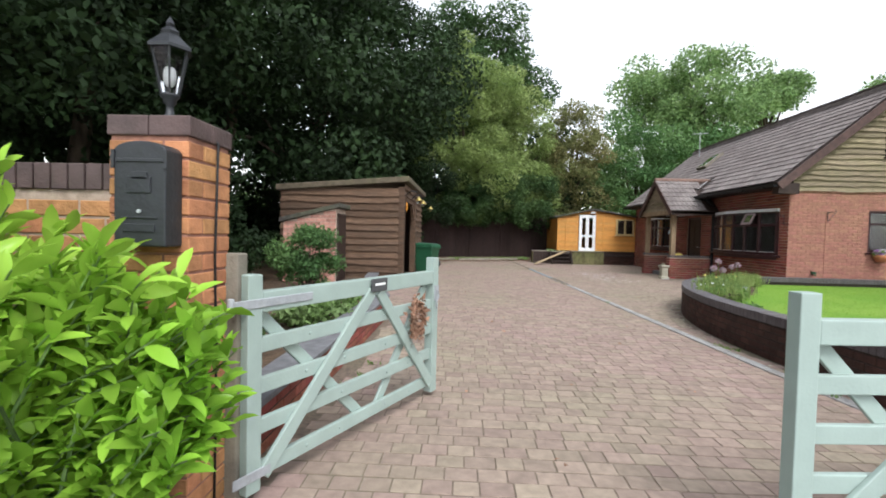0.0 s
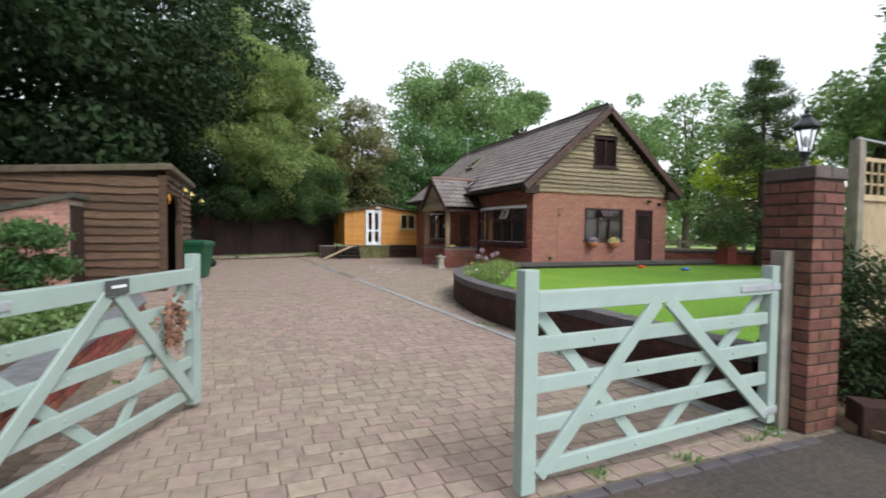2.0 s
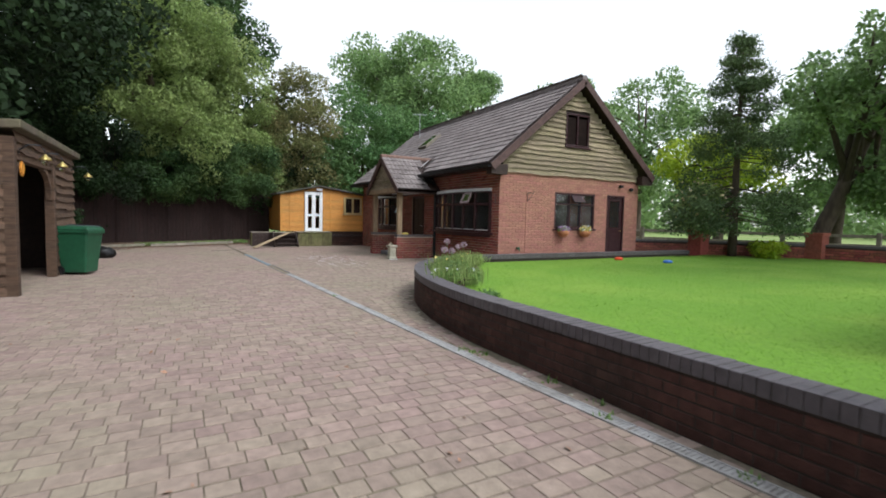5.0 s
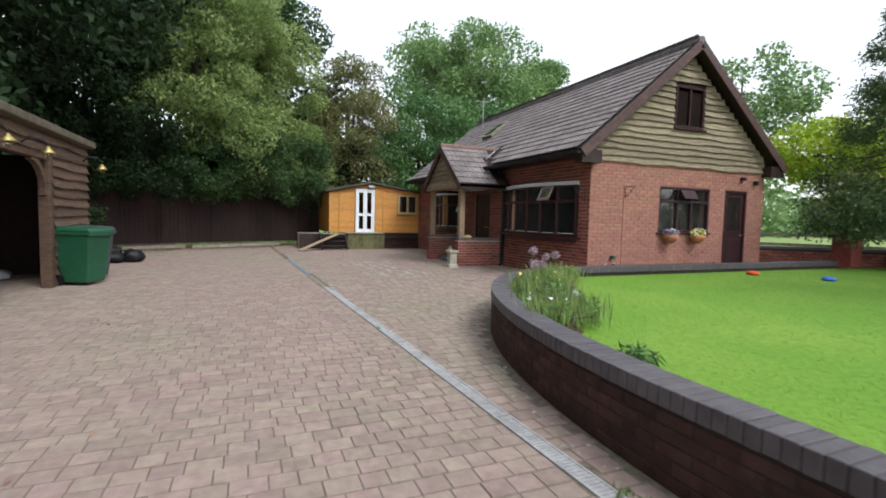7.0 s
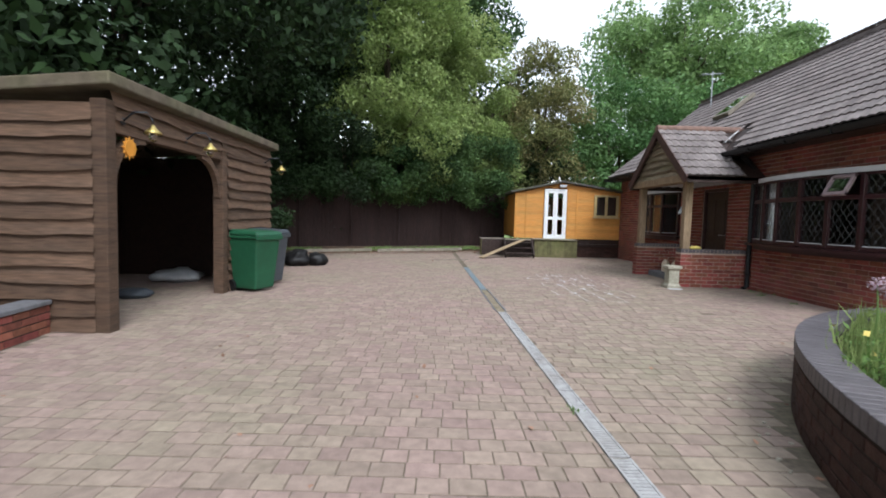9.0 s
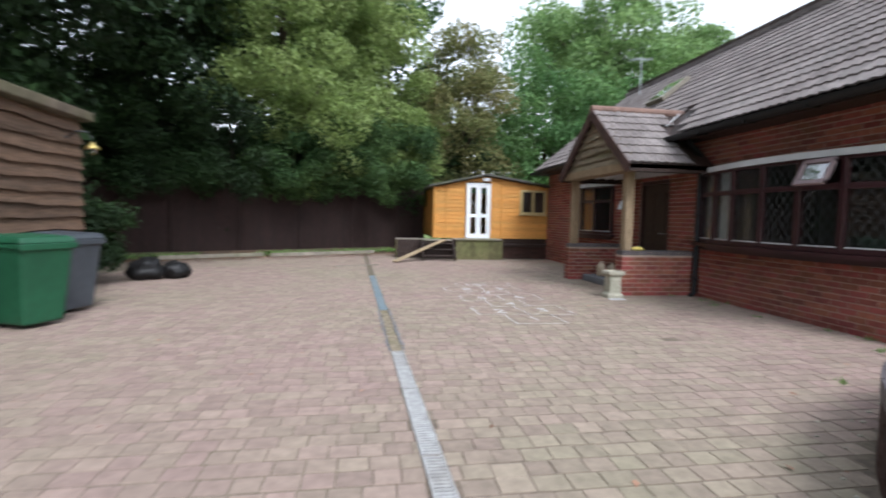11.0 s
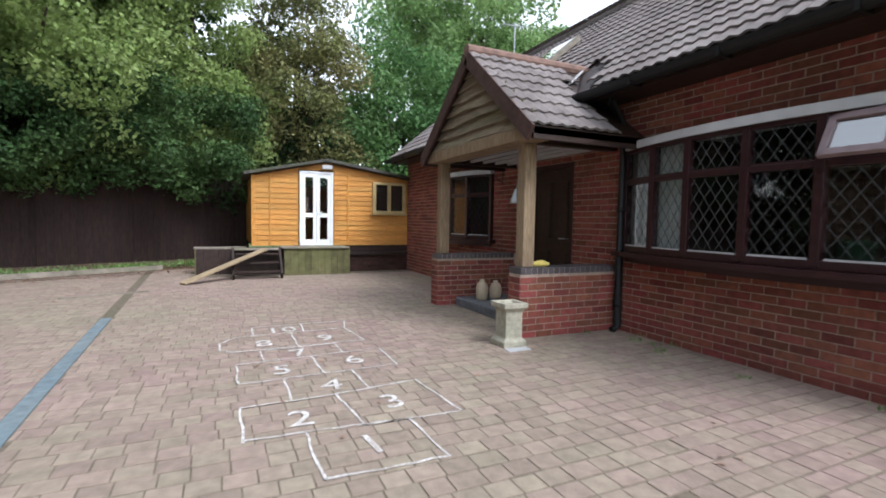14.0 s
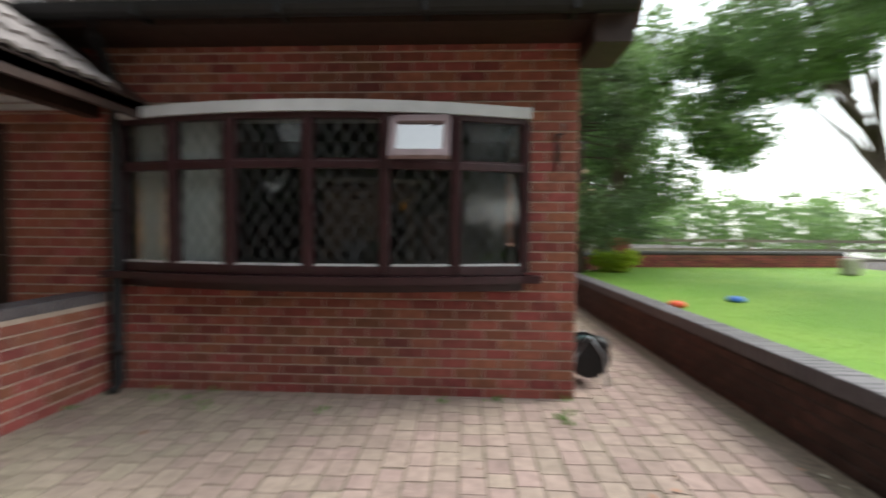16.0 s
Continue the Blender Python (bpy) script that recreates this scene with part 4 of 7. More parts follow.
PRX, PRY, PRZ, PEZ, PHALF = 7.18, 16.86, 3.36, 2.24, 1.40
back = 9.2
proof = Geo()
for sgn in (-1, 1):
    a, b = (PRX, PRY + sgn * PHALF, PEZ), (PRX, PRY, PRZ)
    c, e = (back, PRY + sgn * PHALF, PEZ), (back, PRY, PRZ)
    lo = [(p[0], p[1], p[2] - 0.10) for p in (a, b, e, c)]
    lo2 = [(p[0], p[1], p[2] - 0.03) for p in (a, b, e, c)]
    proof.put(lo + lo2, [(0, 1, 2, 3), (7, 6, 5, 4), (0, 4, 5, 1), (1, 5, 6, 2), (2, 6, 7, 3), (3, 7, 4, 0)])
    p, q = Vector(a) + Vector((-0.012, 0, -0.10)), Vector(b) + Vector((-0.012, 0, -0.09))
    Geo().beam(p, q, 0.03, 0.17, up=Vector((0, -sgn * (b[2] - a[2]), PHALF)).normalized() * 1.0 if sgn < 0 else Vector((0, -(b[2] - a[2]), PHALF)).normalized()).made("porch_barge_board", BARGE, house, 0.004)
    Geo().box(PRX + 0.02, min(a[1], a[1] - sgn * 0.03), PEZ - 0.15, W - 0.1, max(a[1], a[1] - sgn * 0.03), PEZ - 0.02).made("porch_fascia", STAIN, house)
porch_roof = proof.made("porch_roof", STAIN, house)
Geo().rod([(PRX - 0.02, PRY, PRZ - 0.0), (back + 0.3, PRY, PRZ - 0.0)], 0.075, 10).made("porch_ridge", RIDGE_CLAY, house)
pg = Geo().put([(PX - 0.03, 15.58, 2.27), (PX - 0.03, 18.14, 2.27), (PX - 0.03, 16.86, 3.28), (PX + 0.0, 15.58, 2.27), (PX + 0.0, 18.14, 2.27), (PX + 0.0, 16.86, 3.28)], [(0, 1, 2), (5, 4, 3), (0, 3, 4, 1), (1, 4, 5, 2), (2, 5, 3, 0)]).made("porch_gable", STAIN, house)
waney_boards(pg, (PX - 0.035, 16.86, 0), (0, -1, 0), (-1, 0, 0), [(-(1.25 - 0.172 * k), 1.25 - 0.172 * k, 2.26 + 0.135 * k) for k in range(7)], WANEY, 0.135, seed=8)
# white flashing against the main roof
Geo().beam((8.42, PRY - 0.42, 3.02), (8.95, PRY - 0.02, 3.36), 0.06, 0.02, up=(-0.5, 0.3, 1)).made("flashing", GREY_TRIM, house)
tagged(Geo().box(7.62, 16.25, 0, 8.5, 17.95, 0.13).made("step", SLATE, bevel=0.02), "grey stone doorstep slab under the porch", "step", kind="structure")

# ---- gateway ----


def pier(name, x, y, mat, label):
    """A brick gate pier, one and a half bricks square, with a dark cap."""
    p = empty(name, x, y, 0, label, "gate pier", "gate piers")
    w = 0.327
    Geo().box(x + 0.006, y + 0.006, -0.05, x + w - 0.006, y + w - 0.006, 1.675).made("core", MORTAR_RED if mat == BRICK_BUFF else MORTAR_DARK, p)
    k, shared = 0, {}
    for r in range(22):
        z = 0.005 + r * 0.0755
        for side in range(4):
            lens = (0.215, 0.102) if (r + side) % 2 else (0.102, 0.215)
            u = 0.0
            for L in lens:
                o = [(x + u, y, z), (x + w, y + u, z), (x + w - u, y + w, z), (x, y + w - u, z)][side]
                du = Vector([(1, 0, 0), (0, 1, 0), (-1, 0, 0), (0, -1, 0)][side])
                dn = Vector([(0, -1, 0), (1, 0, 0), (0, 1, 0), (-1, 0, 0)][side])
                key = (side, L)
                if key not in shared:
                    f = Geo()
                    brick_solid(f, Vector((0, 0, 0)) - dn * 0.006, du, dn, L, 0.065)
                    ob = f.made("brick", mat, p)
                    shared[key] = ob.data
                else:
                    ob = new("brick", shared[key])
                    ob.parent = p
                ob.location = Vector(o)
                u += L + 0.010
    g = Geo()
    for i in range(2):
        for j in range(2):
            g.box(x - 0.006 + i * 0.171, y - 0.006 + j * 0.171, 1.675, x + 0.162 + i * 0.171, y + 0.162 + j * 0.171, 1.755)
    g.made("cap", CAP_BRICK, p, 0.006)
    keep_place(p)
    return p


def pier_lamp(name, x, y, z, h):
    """A six-sided lantern on a short pedestal."""
    t = empty(name, x, y, z, "black six-sided lantern with clear glass on a brick pier", "lantern", "pier lanterns")
    s = h / 0.52
    Geo().lathe(x, y, [(0.055 * s, z), (0.055 * s, z + 0.012 * s), (0.02 * s, z + 0.05 * s), (0.016 * s, z + 0.09 * s), (0.03 * s, z + 0.105 * s), (0.03 * s, z + 0.12 * s), (0.045 * s, z + 0.135 * s), (0.045 * s, z + 0.145 * s)], 14).made("pedestal", BLACK_METAL, t, smooth=True)
    g = Geo()
    for i in range(6):
        a = math.pi / 3 * i
        g.beam((x + 0.042 * s * math.cos(a), y + 0.042 * s * math.sin(a), z + 0.145 * s), (x + 0.086 * s * math.cos(a), y + 0.086 * s * math.sin(a), z + 0.355 * s), 0.009 * s, 0.009 * s)
    g.made("cage", BLACK_METAL, t)
    Geo().lathe(x, y, [(0.040 * s, z + 0.147 * s), (0.083 * s, z + 0.352 * s)], 6).made("glazing", LAMP_GLASS, t)
    Geo().lathe(x, y, [(0.105 * s, z + 0.352 * s), (0.105 * s, z + 0.366 * s), (0.05 * s, z + 0.42 * s), (0.04 * s, z + 0.43 * s), (0.045 * s, z + 0.445 * s), (0.016 * s, z + 0.47 * s), (0.022 * s, z + 0.485 * s), (0.008 * s, z + 0.51 * s), (0.003 * s, z + 0.52 * s)], 6).made("roof", BLACK_METAL, t)
    Geo().ball(x, y, z + 0.23 * s, 0.022 * s, 0.022 * s, 0.05 * s).made("bulb", WHITE, t, smooth=True)
    keep_place(t)
    return t


pier("gate_pier", -0.868, 1.60, BRICK_BUFF, "orange brick gate pier with a dark cap")
pier("gate_pier", 4.03, 1.69, BRICK_BROWN, "red brick gate pier with a dark cap")
pier_lamp("lantern", -0.735, 1.78, 1.757, 0.46)
pier_lamp("lantern", 4.19, 1.85, 1.757, 0.42)
wl = tagged(new("wall_front"), "orange brick garden wall with dark brick-on-edge coping", "wall", kind="structure")
Geo().box(-6.0, 1.68, -0.1, -0.87, 1.88, 1.46).made("core", MORTAR, wl)
brick_face(wl, (-6.0, 1.68, 0), (1, 0, 0), (0, -1, 0), 5.13, 0.0, 1.45, [], BRICK_BUFF, near=lambda u, z: u > 3.6 and z > 0.5, limit=120)
for k in range(68):
    x = -0.91 - 0.0745 * k
    Geo().box(x - 0.033, 1.665, 1.462, x + 0.033, 1.895, 1.57).made("coping_brick", CAP_BRICK, wl, 0.004)
Geo().box(-6.0, 1.69, 1.46, -0.872, 1.87, 1.55).made("coping_bed", MORTAR, wl)

# letter box
lb = empty("letter_box", -0.63, 1.54, 1.21, "black cast letter box with an arched lid on the pier", "letter box")
X0, X1, Y0, Y1 = -0.765, -0.565, 1.49, 1.598
g = Geo()
arch = [(X0, 1.24), (X1, 1.24), (X1, 1.60)] + [((X0 + X1) / 2 + 0.1 * math.cos(a), 1.60 + 0.035 * math.sin(a)) for a in [math.pi * i / 10 for i in range(1, 10)]] + [(X0, 1.60)]
n = len(arch)
g.put([(x, y, z) for y in (Y0, Y1) for x, z in arch], [tuple(range(n)), tuple(reversed(range(n, 2 * n)))] + [(i, n + i, n + (i + 1) % n, (i + 1) % n) for i in range(n)])
g.made("body", BLACK_METAL, lb, 0.006)
g = Geo()
for a, b, c, e in ((X0 + 0.008, X1 - 0.008, 1.555, 1.568), (X0 + 0.03, X1 - 0.03, 1.345, 1.352), (X0 + 0.055, X1 - 0.055, 1.44, 1.50), (X0 + 0.07, X1 - 0.07, 1.49, 1.52), (X0 + 0.04, X1 - 0.04, 1.295, 1.325)):
    g.box(a, Y0 - 0.006, c, b, Y0, e)
g.box(X0 - 0.008, Y0 - 0.008, 1.53, X0 + 0.006, Y0, 1.60).box(X1 - 0.006, Y0 - 0.008, 1.53, X1 + 0.008, Y0, 1.60)
g.made("relief", BLACK_METAL, lb, 0.002)
Geo().rod([(-0.665, Y0 - 0.008, 1.372), (-0.665, Y0, 1.372)], 0.007, 12).made("lock", STEEL, lb)
keep_place(lb)
Geo().rod([(-0.535, 1.80, 0.0), (-0.530, 1.80, 0.6), (-0.535, 1.79, 1.2), (-0.530, 1.80, 1.68), (-0.6, 1.80, 1.765)], 0.006, 6).made("cable", BLACK_PLASTIC, None, smooth=True)
tagged(bpy.data.objects["cable.001"], "thin black lamp cable down the brick pier", "cable")


def gate(name, hinge, free, label):
    """A five-bar timber gate, modelled along x from its hinge post, then turned into place."""
    hx, hy = hinge
    L = math.hypot(free[0] - hx, free[1] - hy)
    t = tagged(new(name), label, "gate", "entrance gates")
    t.matrix_world = pose(hx, hy, 0, 0, 0, math.degrees(math.atan2(free[1] - hy, free[0] - hx)))
    parts = [("hanging_stile", Geo().box(0, -0.036, 0.05, 0.085, 0.036, 1.10), SAGE), ("slamming_stile", Geo().box(L - 0.085, -0.036, 0.04, L, 0.036, 1.12), SAGE),
             ("top_rail", Geo().box(0.085, -0.034, 0.915, L - 0.085, 0.034, 1.015), SAGE)]
    for z in (0.10, 0.315, 0.515, 0.715):
        parts.append(("rail", Geo().box(0.085, -0.018, z, L - 0.085, 0.014, z + 0.078), SAGE))
    parts.append(("brace", Geo().beam((0.10, -0.031, 0.12), (L * 0.52, -0.031, 0.93), 0.024, 0.08, up=(-0.8, 0, 1)), SAGE))
    parts.append(("brace", Geo().beam((L - 0.10, -0.031, 0.12), (L * 0.56, -0.031, 0.93), 0.024, 0.08, up=(0.8, 0, 1)), SAGE))
    parts.append(("brace", Geo().beam((0.10, 0.026, 0.91), (L * 0.50, 0.026, 0.14), 0.022, 0.07, up=(0.8, 0, 1)), SAGE))
    parts.append(("brace", Geo().beam((L - 0.12, 0.026, 0.91), (L * 0.60, 0.026, 0.14), 0.022, 0.07, up=(-0.8, 0, 1)), SAGE))
    g = Geo()
    for z in (0.14, 0.355, 0.555, 0.755):
        for u in (0.22, 0.38, 0.62, 0.78):
            x = L * u + 0.02 * math.sin(9 * u + z * 7)
            g.rod([(x, -0.024, z), (x, -0.015, z)], 0.010, 8)
    parts.append(("bolt_head", g, SAGE))
    parts.append(("strap_hinge", Geo().box(-0.10, -0.042, 0.94, 0.42, -0.034, 0.985), STEEL))
    parts.append(("hinge_pin", Geo().rod([(-0.09, -0.03, 0.92), (-0.09, -0.03, 1.0)], 0.016, 8), STEEL))
    parts.append(("lower_hinge", Geo().box(-0.08, -0.044, 0.115, 0.14, -0.036, 0.165), STEEL))
    for nm, gg, mat in parts:
        gg.made(nm, mat, t, 0.005)
    return t, L


gl, L = gate("gate", (-0.475, 1.93), (0.315, 3.62), "sage green five-bar timber gate standing open")
Geo().box(L * 0.50, -0.060, 0.93, L * 0.50 + 0.17, -0.048, 1.015).made("name_plate", LEAD, gl, 0.004)
Geo().box(L * 0.50 + 0.03, -0.064, 0.97, L * 0.50 + 0.14, -0.061, 0.985).made("lettering_bar", WHITE, gl)
g = Geo().box(L - 0.07, -0.05, 0.78, L - 0.02, -0.036, 0.90)
for k in range(5):
    a = 1.2 * k
    g.rod([(L - 0.045 + 0.02 * math.sin(a), -0.055, 0.86 - 0.03 * k), (L - 0.045 + 0.02 * math.sin(a + 1.2), -0.055, 0.83 - 0.03 * k)], 0.006, 6)
g.made("latch", STEEL, gl)
gr, L2 = gate("gate", (3.93, 1.86), (1.86, 1.70), "sage green five-bar timber gate standing half open")
# the second gate is seen from the other face: turn its plates to the road side
for o in gr.children:
    o.matrix_basis = Matrix.Scale(-1, 4, (0, 1, 0)) @ o.matrix_basis
for x, y, h in ((-0.585, 1.90, 1.20), (3.94, 1.80, 1.20)):
    tagged(Geo().box(x, y, -0.05, x + 0.10, y + 0.10, h).made("gate_post", GREY_WOOD, bevel=0.008), "weathered dark timber gate post beside the brick pier", "gate post", "gate posts")
# dried wreath on the left gate
wr = empty("wreath", 0.16, 3.27, 0.75, "dried brown wreath hanging on the gate", "wreath")
cw, dw = Vector((0.185, 3.24, 0.69)), Vector((0.42, 0.907, 0))
pw = []
for i in range(420):
    a, r = random.uniform(0, 6.283), 0.095 + random.gauss(0, 0.022)
    pw.append(cw + dw * (r * 0.8 * math.cos(a)) + Vector((0, 0, r * 1.25 * math.sin(a))) + Vector((0.907, -0.42, 0)) * (0.045 + random.gauss(0, 0.014)))
pw = np.array([tuple(p) for p in pw])
tagged(quads("dried_leaves", leaf_quads(pw, rng.normal(0, 1, pw.shape), 0.035, 0.6), RUST, wr), kind="stuff")
Geo().rod([cw + dw * (0.075 * math.cos(a)) + Vector((0, 0, 0.12 * math.sin(a))) + Vector((0.907, -0.42, 0)) * 0.045 for a in [6.283 * i / 20 for i in range(21)]], 0.012, 6).made("ring", RUST, wr)
keep_place(wr)

# ---- laurel bush at the gateway ----
lau = empty("laurel_bush", -1.1, 1.1, 0, "bright green glossy laurel bush against the wall", "bush")
stems, tips, dirs = Geo(), [], []
for i in range(470):
    bx, by = -1.25 + random.gauss(0, 0.32), 1.12 + random.gauss(0, 0.14)
    f = random.random()
    ex, ey = -1.75 + 1.50 * f ** 0.7, 0.72 + 0.74 * random.random()
    crest = 1.69 - 0.44 * max(0.0, min(1.0, (ex + 1.25) / 0.45)) - 0.30 * max(0.0, min(1.0, (ex + 0.5) / 0.3))
    top = crest * (0.22 + 0.78 * random.random() ** 0.6)
    if ex > -0.55:
        ey = 1.05 + 0.4 * random.random()
        top = max(top, 0.5 + 0.4 * (ex + 0.55))
    p, q = Vector((bx, by, 0.02)), Vector((ex, ey, top))
    m = p.lerp(q, 0.55) + Vector((random.gauss(0, 0.06), random.gauss(0, 0.06), 0.12))
    stems.rod([p, m, q], [0.009, 0.006, 0.003], 5)
    for k in range(20):
        s = 0.45 + 0.55 * (k + random.random()) / 20
        pt = m.lerp(q, (s - 0.45) / 0.55)
        tips.append(pt)
        d = (q - m).normalized() * 0.55 + Vector((random.gauss(0, 0.6), random.gauss(-0.15, 0.6), random.gauss(0.25, 0.45)))
        dirs.append(d.normalized())
stems.made("stems", LEAF_BED, lau)


def laurel_leaf(g, m=None, L=0.112, w=0.039):
    """A pointed leaf folded along its midrib."""
    st = [(0, 0.0), (0.25, 0.75), (0.55, 1.0), (0.82, 0.62), (1, 0.0)]
    vs = []
    for f, k in st:
        z = 0.10 * L * math.sin(f * 2.4) - 0.12 * L * f * f
        vs += [(f * L, 0, z), (f * L, w / 2 * k, z + 0.18 * w * k), (f * L, -w / 2 * k, z + 0.18 * w * k)]
    fs = []
    for i in range(4):
        a, b = 3 * i, 3 * i + 3
        fs += [(a, b, b + 1, a + 1), (a, a + 2, b + 2, b)]
    return g.put([m @ Vector(v) for v in vs] if m else vs, fs)


rest, shared = Geo(), None
for i, (p, dv) in enumerate(zip(tips, dirs)):
    rot = dv.to_track_quat("X", "Z").to_matrix().to_4x4() @ Matrix.Rotation(random.gauss(0, 0.5), 4, "X")
    m = Matrix.Translation(p) @ rot @ Matrix.Scale(random.uniform(0.7, 1.3), 4)
    if i % 60 == 0:
        if shared is None:
            ob = laurel_leaf(Geo()).made("leaf", LEAF_LAUREL, lau, smooth=True)
            shared = ob.data
        else:
            ob = new("leaf", shared)
            ob.parent = lau
        ob.matrix_basis = m
    else:
        laurel_leaf(rest, m)
tagged(rest.made("foliage", LEAF_LAUREL, lau, smooth=True), kind="stuff")
keep_place(lau)

# ---- low bed on the west side ----
low = tagged(new("wall_low_bed"), "low red brick edging wall along a planted bed", "wall", kind="structure")
edge = [(-0.60, 2.1), (-0.62, 7.1), (-1.36, 10.0), (-1.50, 11.05)]
for (xa, ya), (xb, yb) in zip(edge, edge[1:]):
    du = Vector((xb - xa, yb - ya, 0))
    Ln = du.length
    du.normalize()
    dn = Vector((du.y, -du.x, 0))
    wall_core("core", (xa, ya, 0), du, dn, Ln, -0.05, 0.30, 0.2, [], MORTAR_DARK, low)
    brick_face(low, (xa, ya, 0), du, dn, Ln, 0.0, 0.30, [], BRICK, near=lambda u, z: True, limit=60)
    g = Geo()
    slab(g, (xa, ya, 0), du, dn, 0, Ln, 0.30, 0.345, 0.24, 0.03)
    g.made("coping", SLATE, low, 0.008)
tagged(Geo().put([(-6, 1.9, 0.22), (-0.7, 1.9, 0.22), (-0.75, 7.1, 0.22), (-1.5, 10.2, 0.22), (-1.65, 11.05, 0.22), (-6, 11.05, 0.22)], [(0, 1, 2, 3, 4, 5)]).made("soil_bed", SOIL), "dark soil bed with leaf litter", "soil", kind="structure")
tagged(Geo().put([(-14, 1.9, 0.10), (-4.2, 1.9, 0.10), (-4.2, 22, 0.10), (-14, 22, 0.10)], [(0, 1, 2, 3)]).made("woodland_floor", SOIL), "dark woodland floor with leaf litter", "ground", kind="structure")


def shrub(name, clumps, n, size, mat, label, base, category="shrub", aspect=0.5, group="", arch=False):
    t = empty(name, base[0], base[1], base[2], label, category, group)
    g = Geo()
    for c in clumps[:14]:
        m = Vector(base).lerp(Vector(c[:3]), 0.5) + Vector((0, 0, 0.05))
        if arch:
            m = Vector((base[0] + 0.25 * (c[0] - base[0]), base[1] + 0.25 * (c[1] - base[1]), c[2] + 0.35))
        g.rod([base, m, c[:3]], [0.016, 0.011, 0.005], 5)
    g.made("stems", BARK, t)
    p, nor = cloud(clumps, n, 0.6)
    p[:, 2] = np.maximum(p[:, 2], base[2] + 0.01)
    tagged(quads("foliage", leaf_quads(p, nor, size, aspect), mat, t), kind="stuff")
    keep_place(t)
    return t


shrub("evergreen_shrub", crown_clumps(-2.05, 7.6, 0.95, 0.5, 0.5, 0.6, 18, 0.26), 6400, 0.07, LEAF_MID, "leafy green shrub growing in the bed", (-2.05, 7.6, 0.22))
shrub("low_shrub", crown_clumps(-1.2, 5.6, 0.42, 0.45, 0.9, 0.15, 12, 0.2), 1800, 0.09, LEAF_BED, "low leafy green plants in the bed", (-1.2, 5.6, 0.22))
shrub("low_shrub", crown_clumps(-1.5, 3.6, 0.45, 0.4, 0.7, 0.18, 10, 0.2), 1500, 0.09, LEAF_MID, "low leafy green plants in the bed", (-1.5, 3.6, 0.22))

# ---- brick store with lean-to roof ----
st = empty("brick_store", -2.65, 9.5, 0, "small pink brick store with a felt lean-to roof", "store")
A0, A1, B0, B1 = -3.22, -2.12, 9.5, 10.3
Geo().put([(A0, B0, -0.03), (A1, B0, -0.03), (A1, B0, 1.78), (A0, B0, 1.48), (A0, B1, -0.03), (A1, B1, -0.03), (A1, B1, 1.78), (A0, B1, 1.48)],
          [(0, 1, 2, 3), (7, 6, 5, 4), (0, 3, 7, 4), (1, 5, 6, 2), (3, 2, 6, 7), (0, 4, 5, 1)]).made("wall", MORTAR, st)
for r in range(24):
    z = r * 0.075
    top_u = A0 if z < 1.42 else A0 + (z + 0.06 - 1.48) / 0.3 * 1.1
    u = A0 - (0.1125 if r % 2 else 0)
    while u < A1:
        a, b = max(u, top_u, A0), min(u + 0.215, A1)
        if b - a > 0.04:
            f = Geo()
            brick_solid(f, Vector((a, B0, z)), Vector((1, 0, 0)), Vector((0, -1, 0)), b - a, 0.065)
            f.made("brick", material("pink_brick", (0.46, 0.24, 0.19), 0.9, 0.2, 14, island=0.3, bump=0.5) if "pink_brick" not in bpy.data.materials else bpy.data.materials["pink_brick"], st)
        u += 0.225
Geo().box(A1, B0 + 0.1, 0.25, A1 + 0.03, B1 - 0.06, 1.68).made("door", STAIN, st, 0.006)
Geo().put([(A0 - 0.08, B0 - 0.06, 1.47), (A1 + 0.10, B0 - 0.06, 1.80), (A1 + 0.10, B1 + 0.05, 1.80), (A0 - 0.08, B1 + 0.05, 1.47), (A0 - 0.08, B0 - 0.06, 1.56), (A1 + 0.10, B0 - 0.06, 1.89), (A1 + 0.10, B1 + 0.05, 1.89), (A0 - 0.08, B1 + 0.05, 1.56)],
          [(3, 2, 1, 0), (4, 5, 6, 7), (0, 1, 5, 4), (1, 2, 6, 5), (2, 3, 7, 6), (3, 0, 4, 7)]).made("roof", FELT, st, 0.01)
keep_place(st)

# ---- cart shed ----
CX, CS, CN, CW = -0.95, 11.1, 15.7, -3.9
cart = empty("cart_shed", CX, CS, 0, "brown timber cart shed clad in waney boards, open fronted", "shed")
Geo().box(CW, CS, 0, CX - 0.02, CS + 0.06, 2.30).box(CW, CN - 0.06, 0, CX - 0.02, CN, 2.30).box(CW, CS + 0.06, 0, CW + 0.06, CN - 0.06, 2.2).box(CX - 0.06, 13.75, 0, CX - 0.005, CN, 2.42).made("wall", STAIN, cart)
waney_boards(cart, (CW, CS, 0), (1, 0, 0), (0, -1, 0), [(0, CX - CW - 0.08, 0.02 + 0.165 * k) for k in range(14)], CART_WOOD, 0.165, seed=5)
waney_boards(cart, (CX, 13.75, 0), (0, 1, 0), (1, 0, 0), [(0.06, CN - 13.75, 0.02 + 0.165 * k) for k in range(14)], CART_WOOD, 0.165, seed=6)
waney_boards(cart, (CX, CS, 0), (0, 1, 0), (1, 0, 0), [(0.1, CN - CS, 2.20 + 0.15 * k) for k in range(2)], CART_WOOD, 0.15, seed=7)
for y in (CS - 0.03, 13.62):
    Geo().box(CX - 0.11, y, 0, CX + 0.05, y + 0.16, 2.4).made("post", CART_WOOD, cart, 0.012)
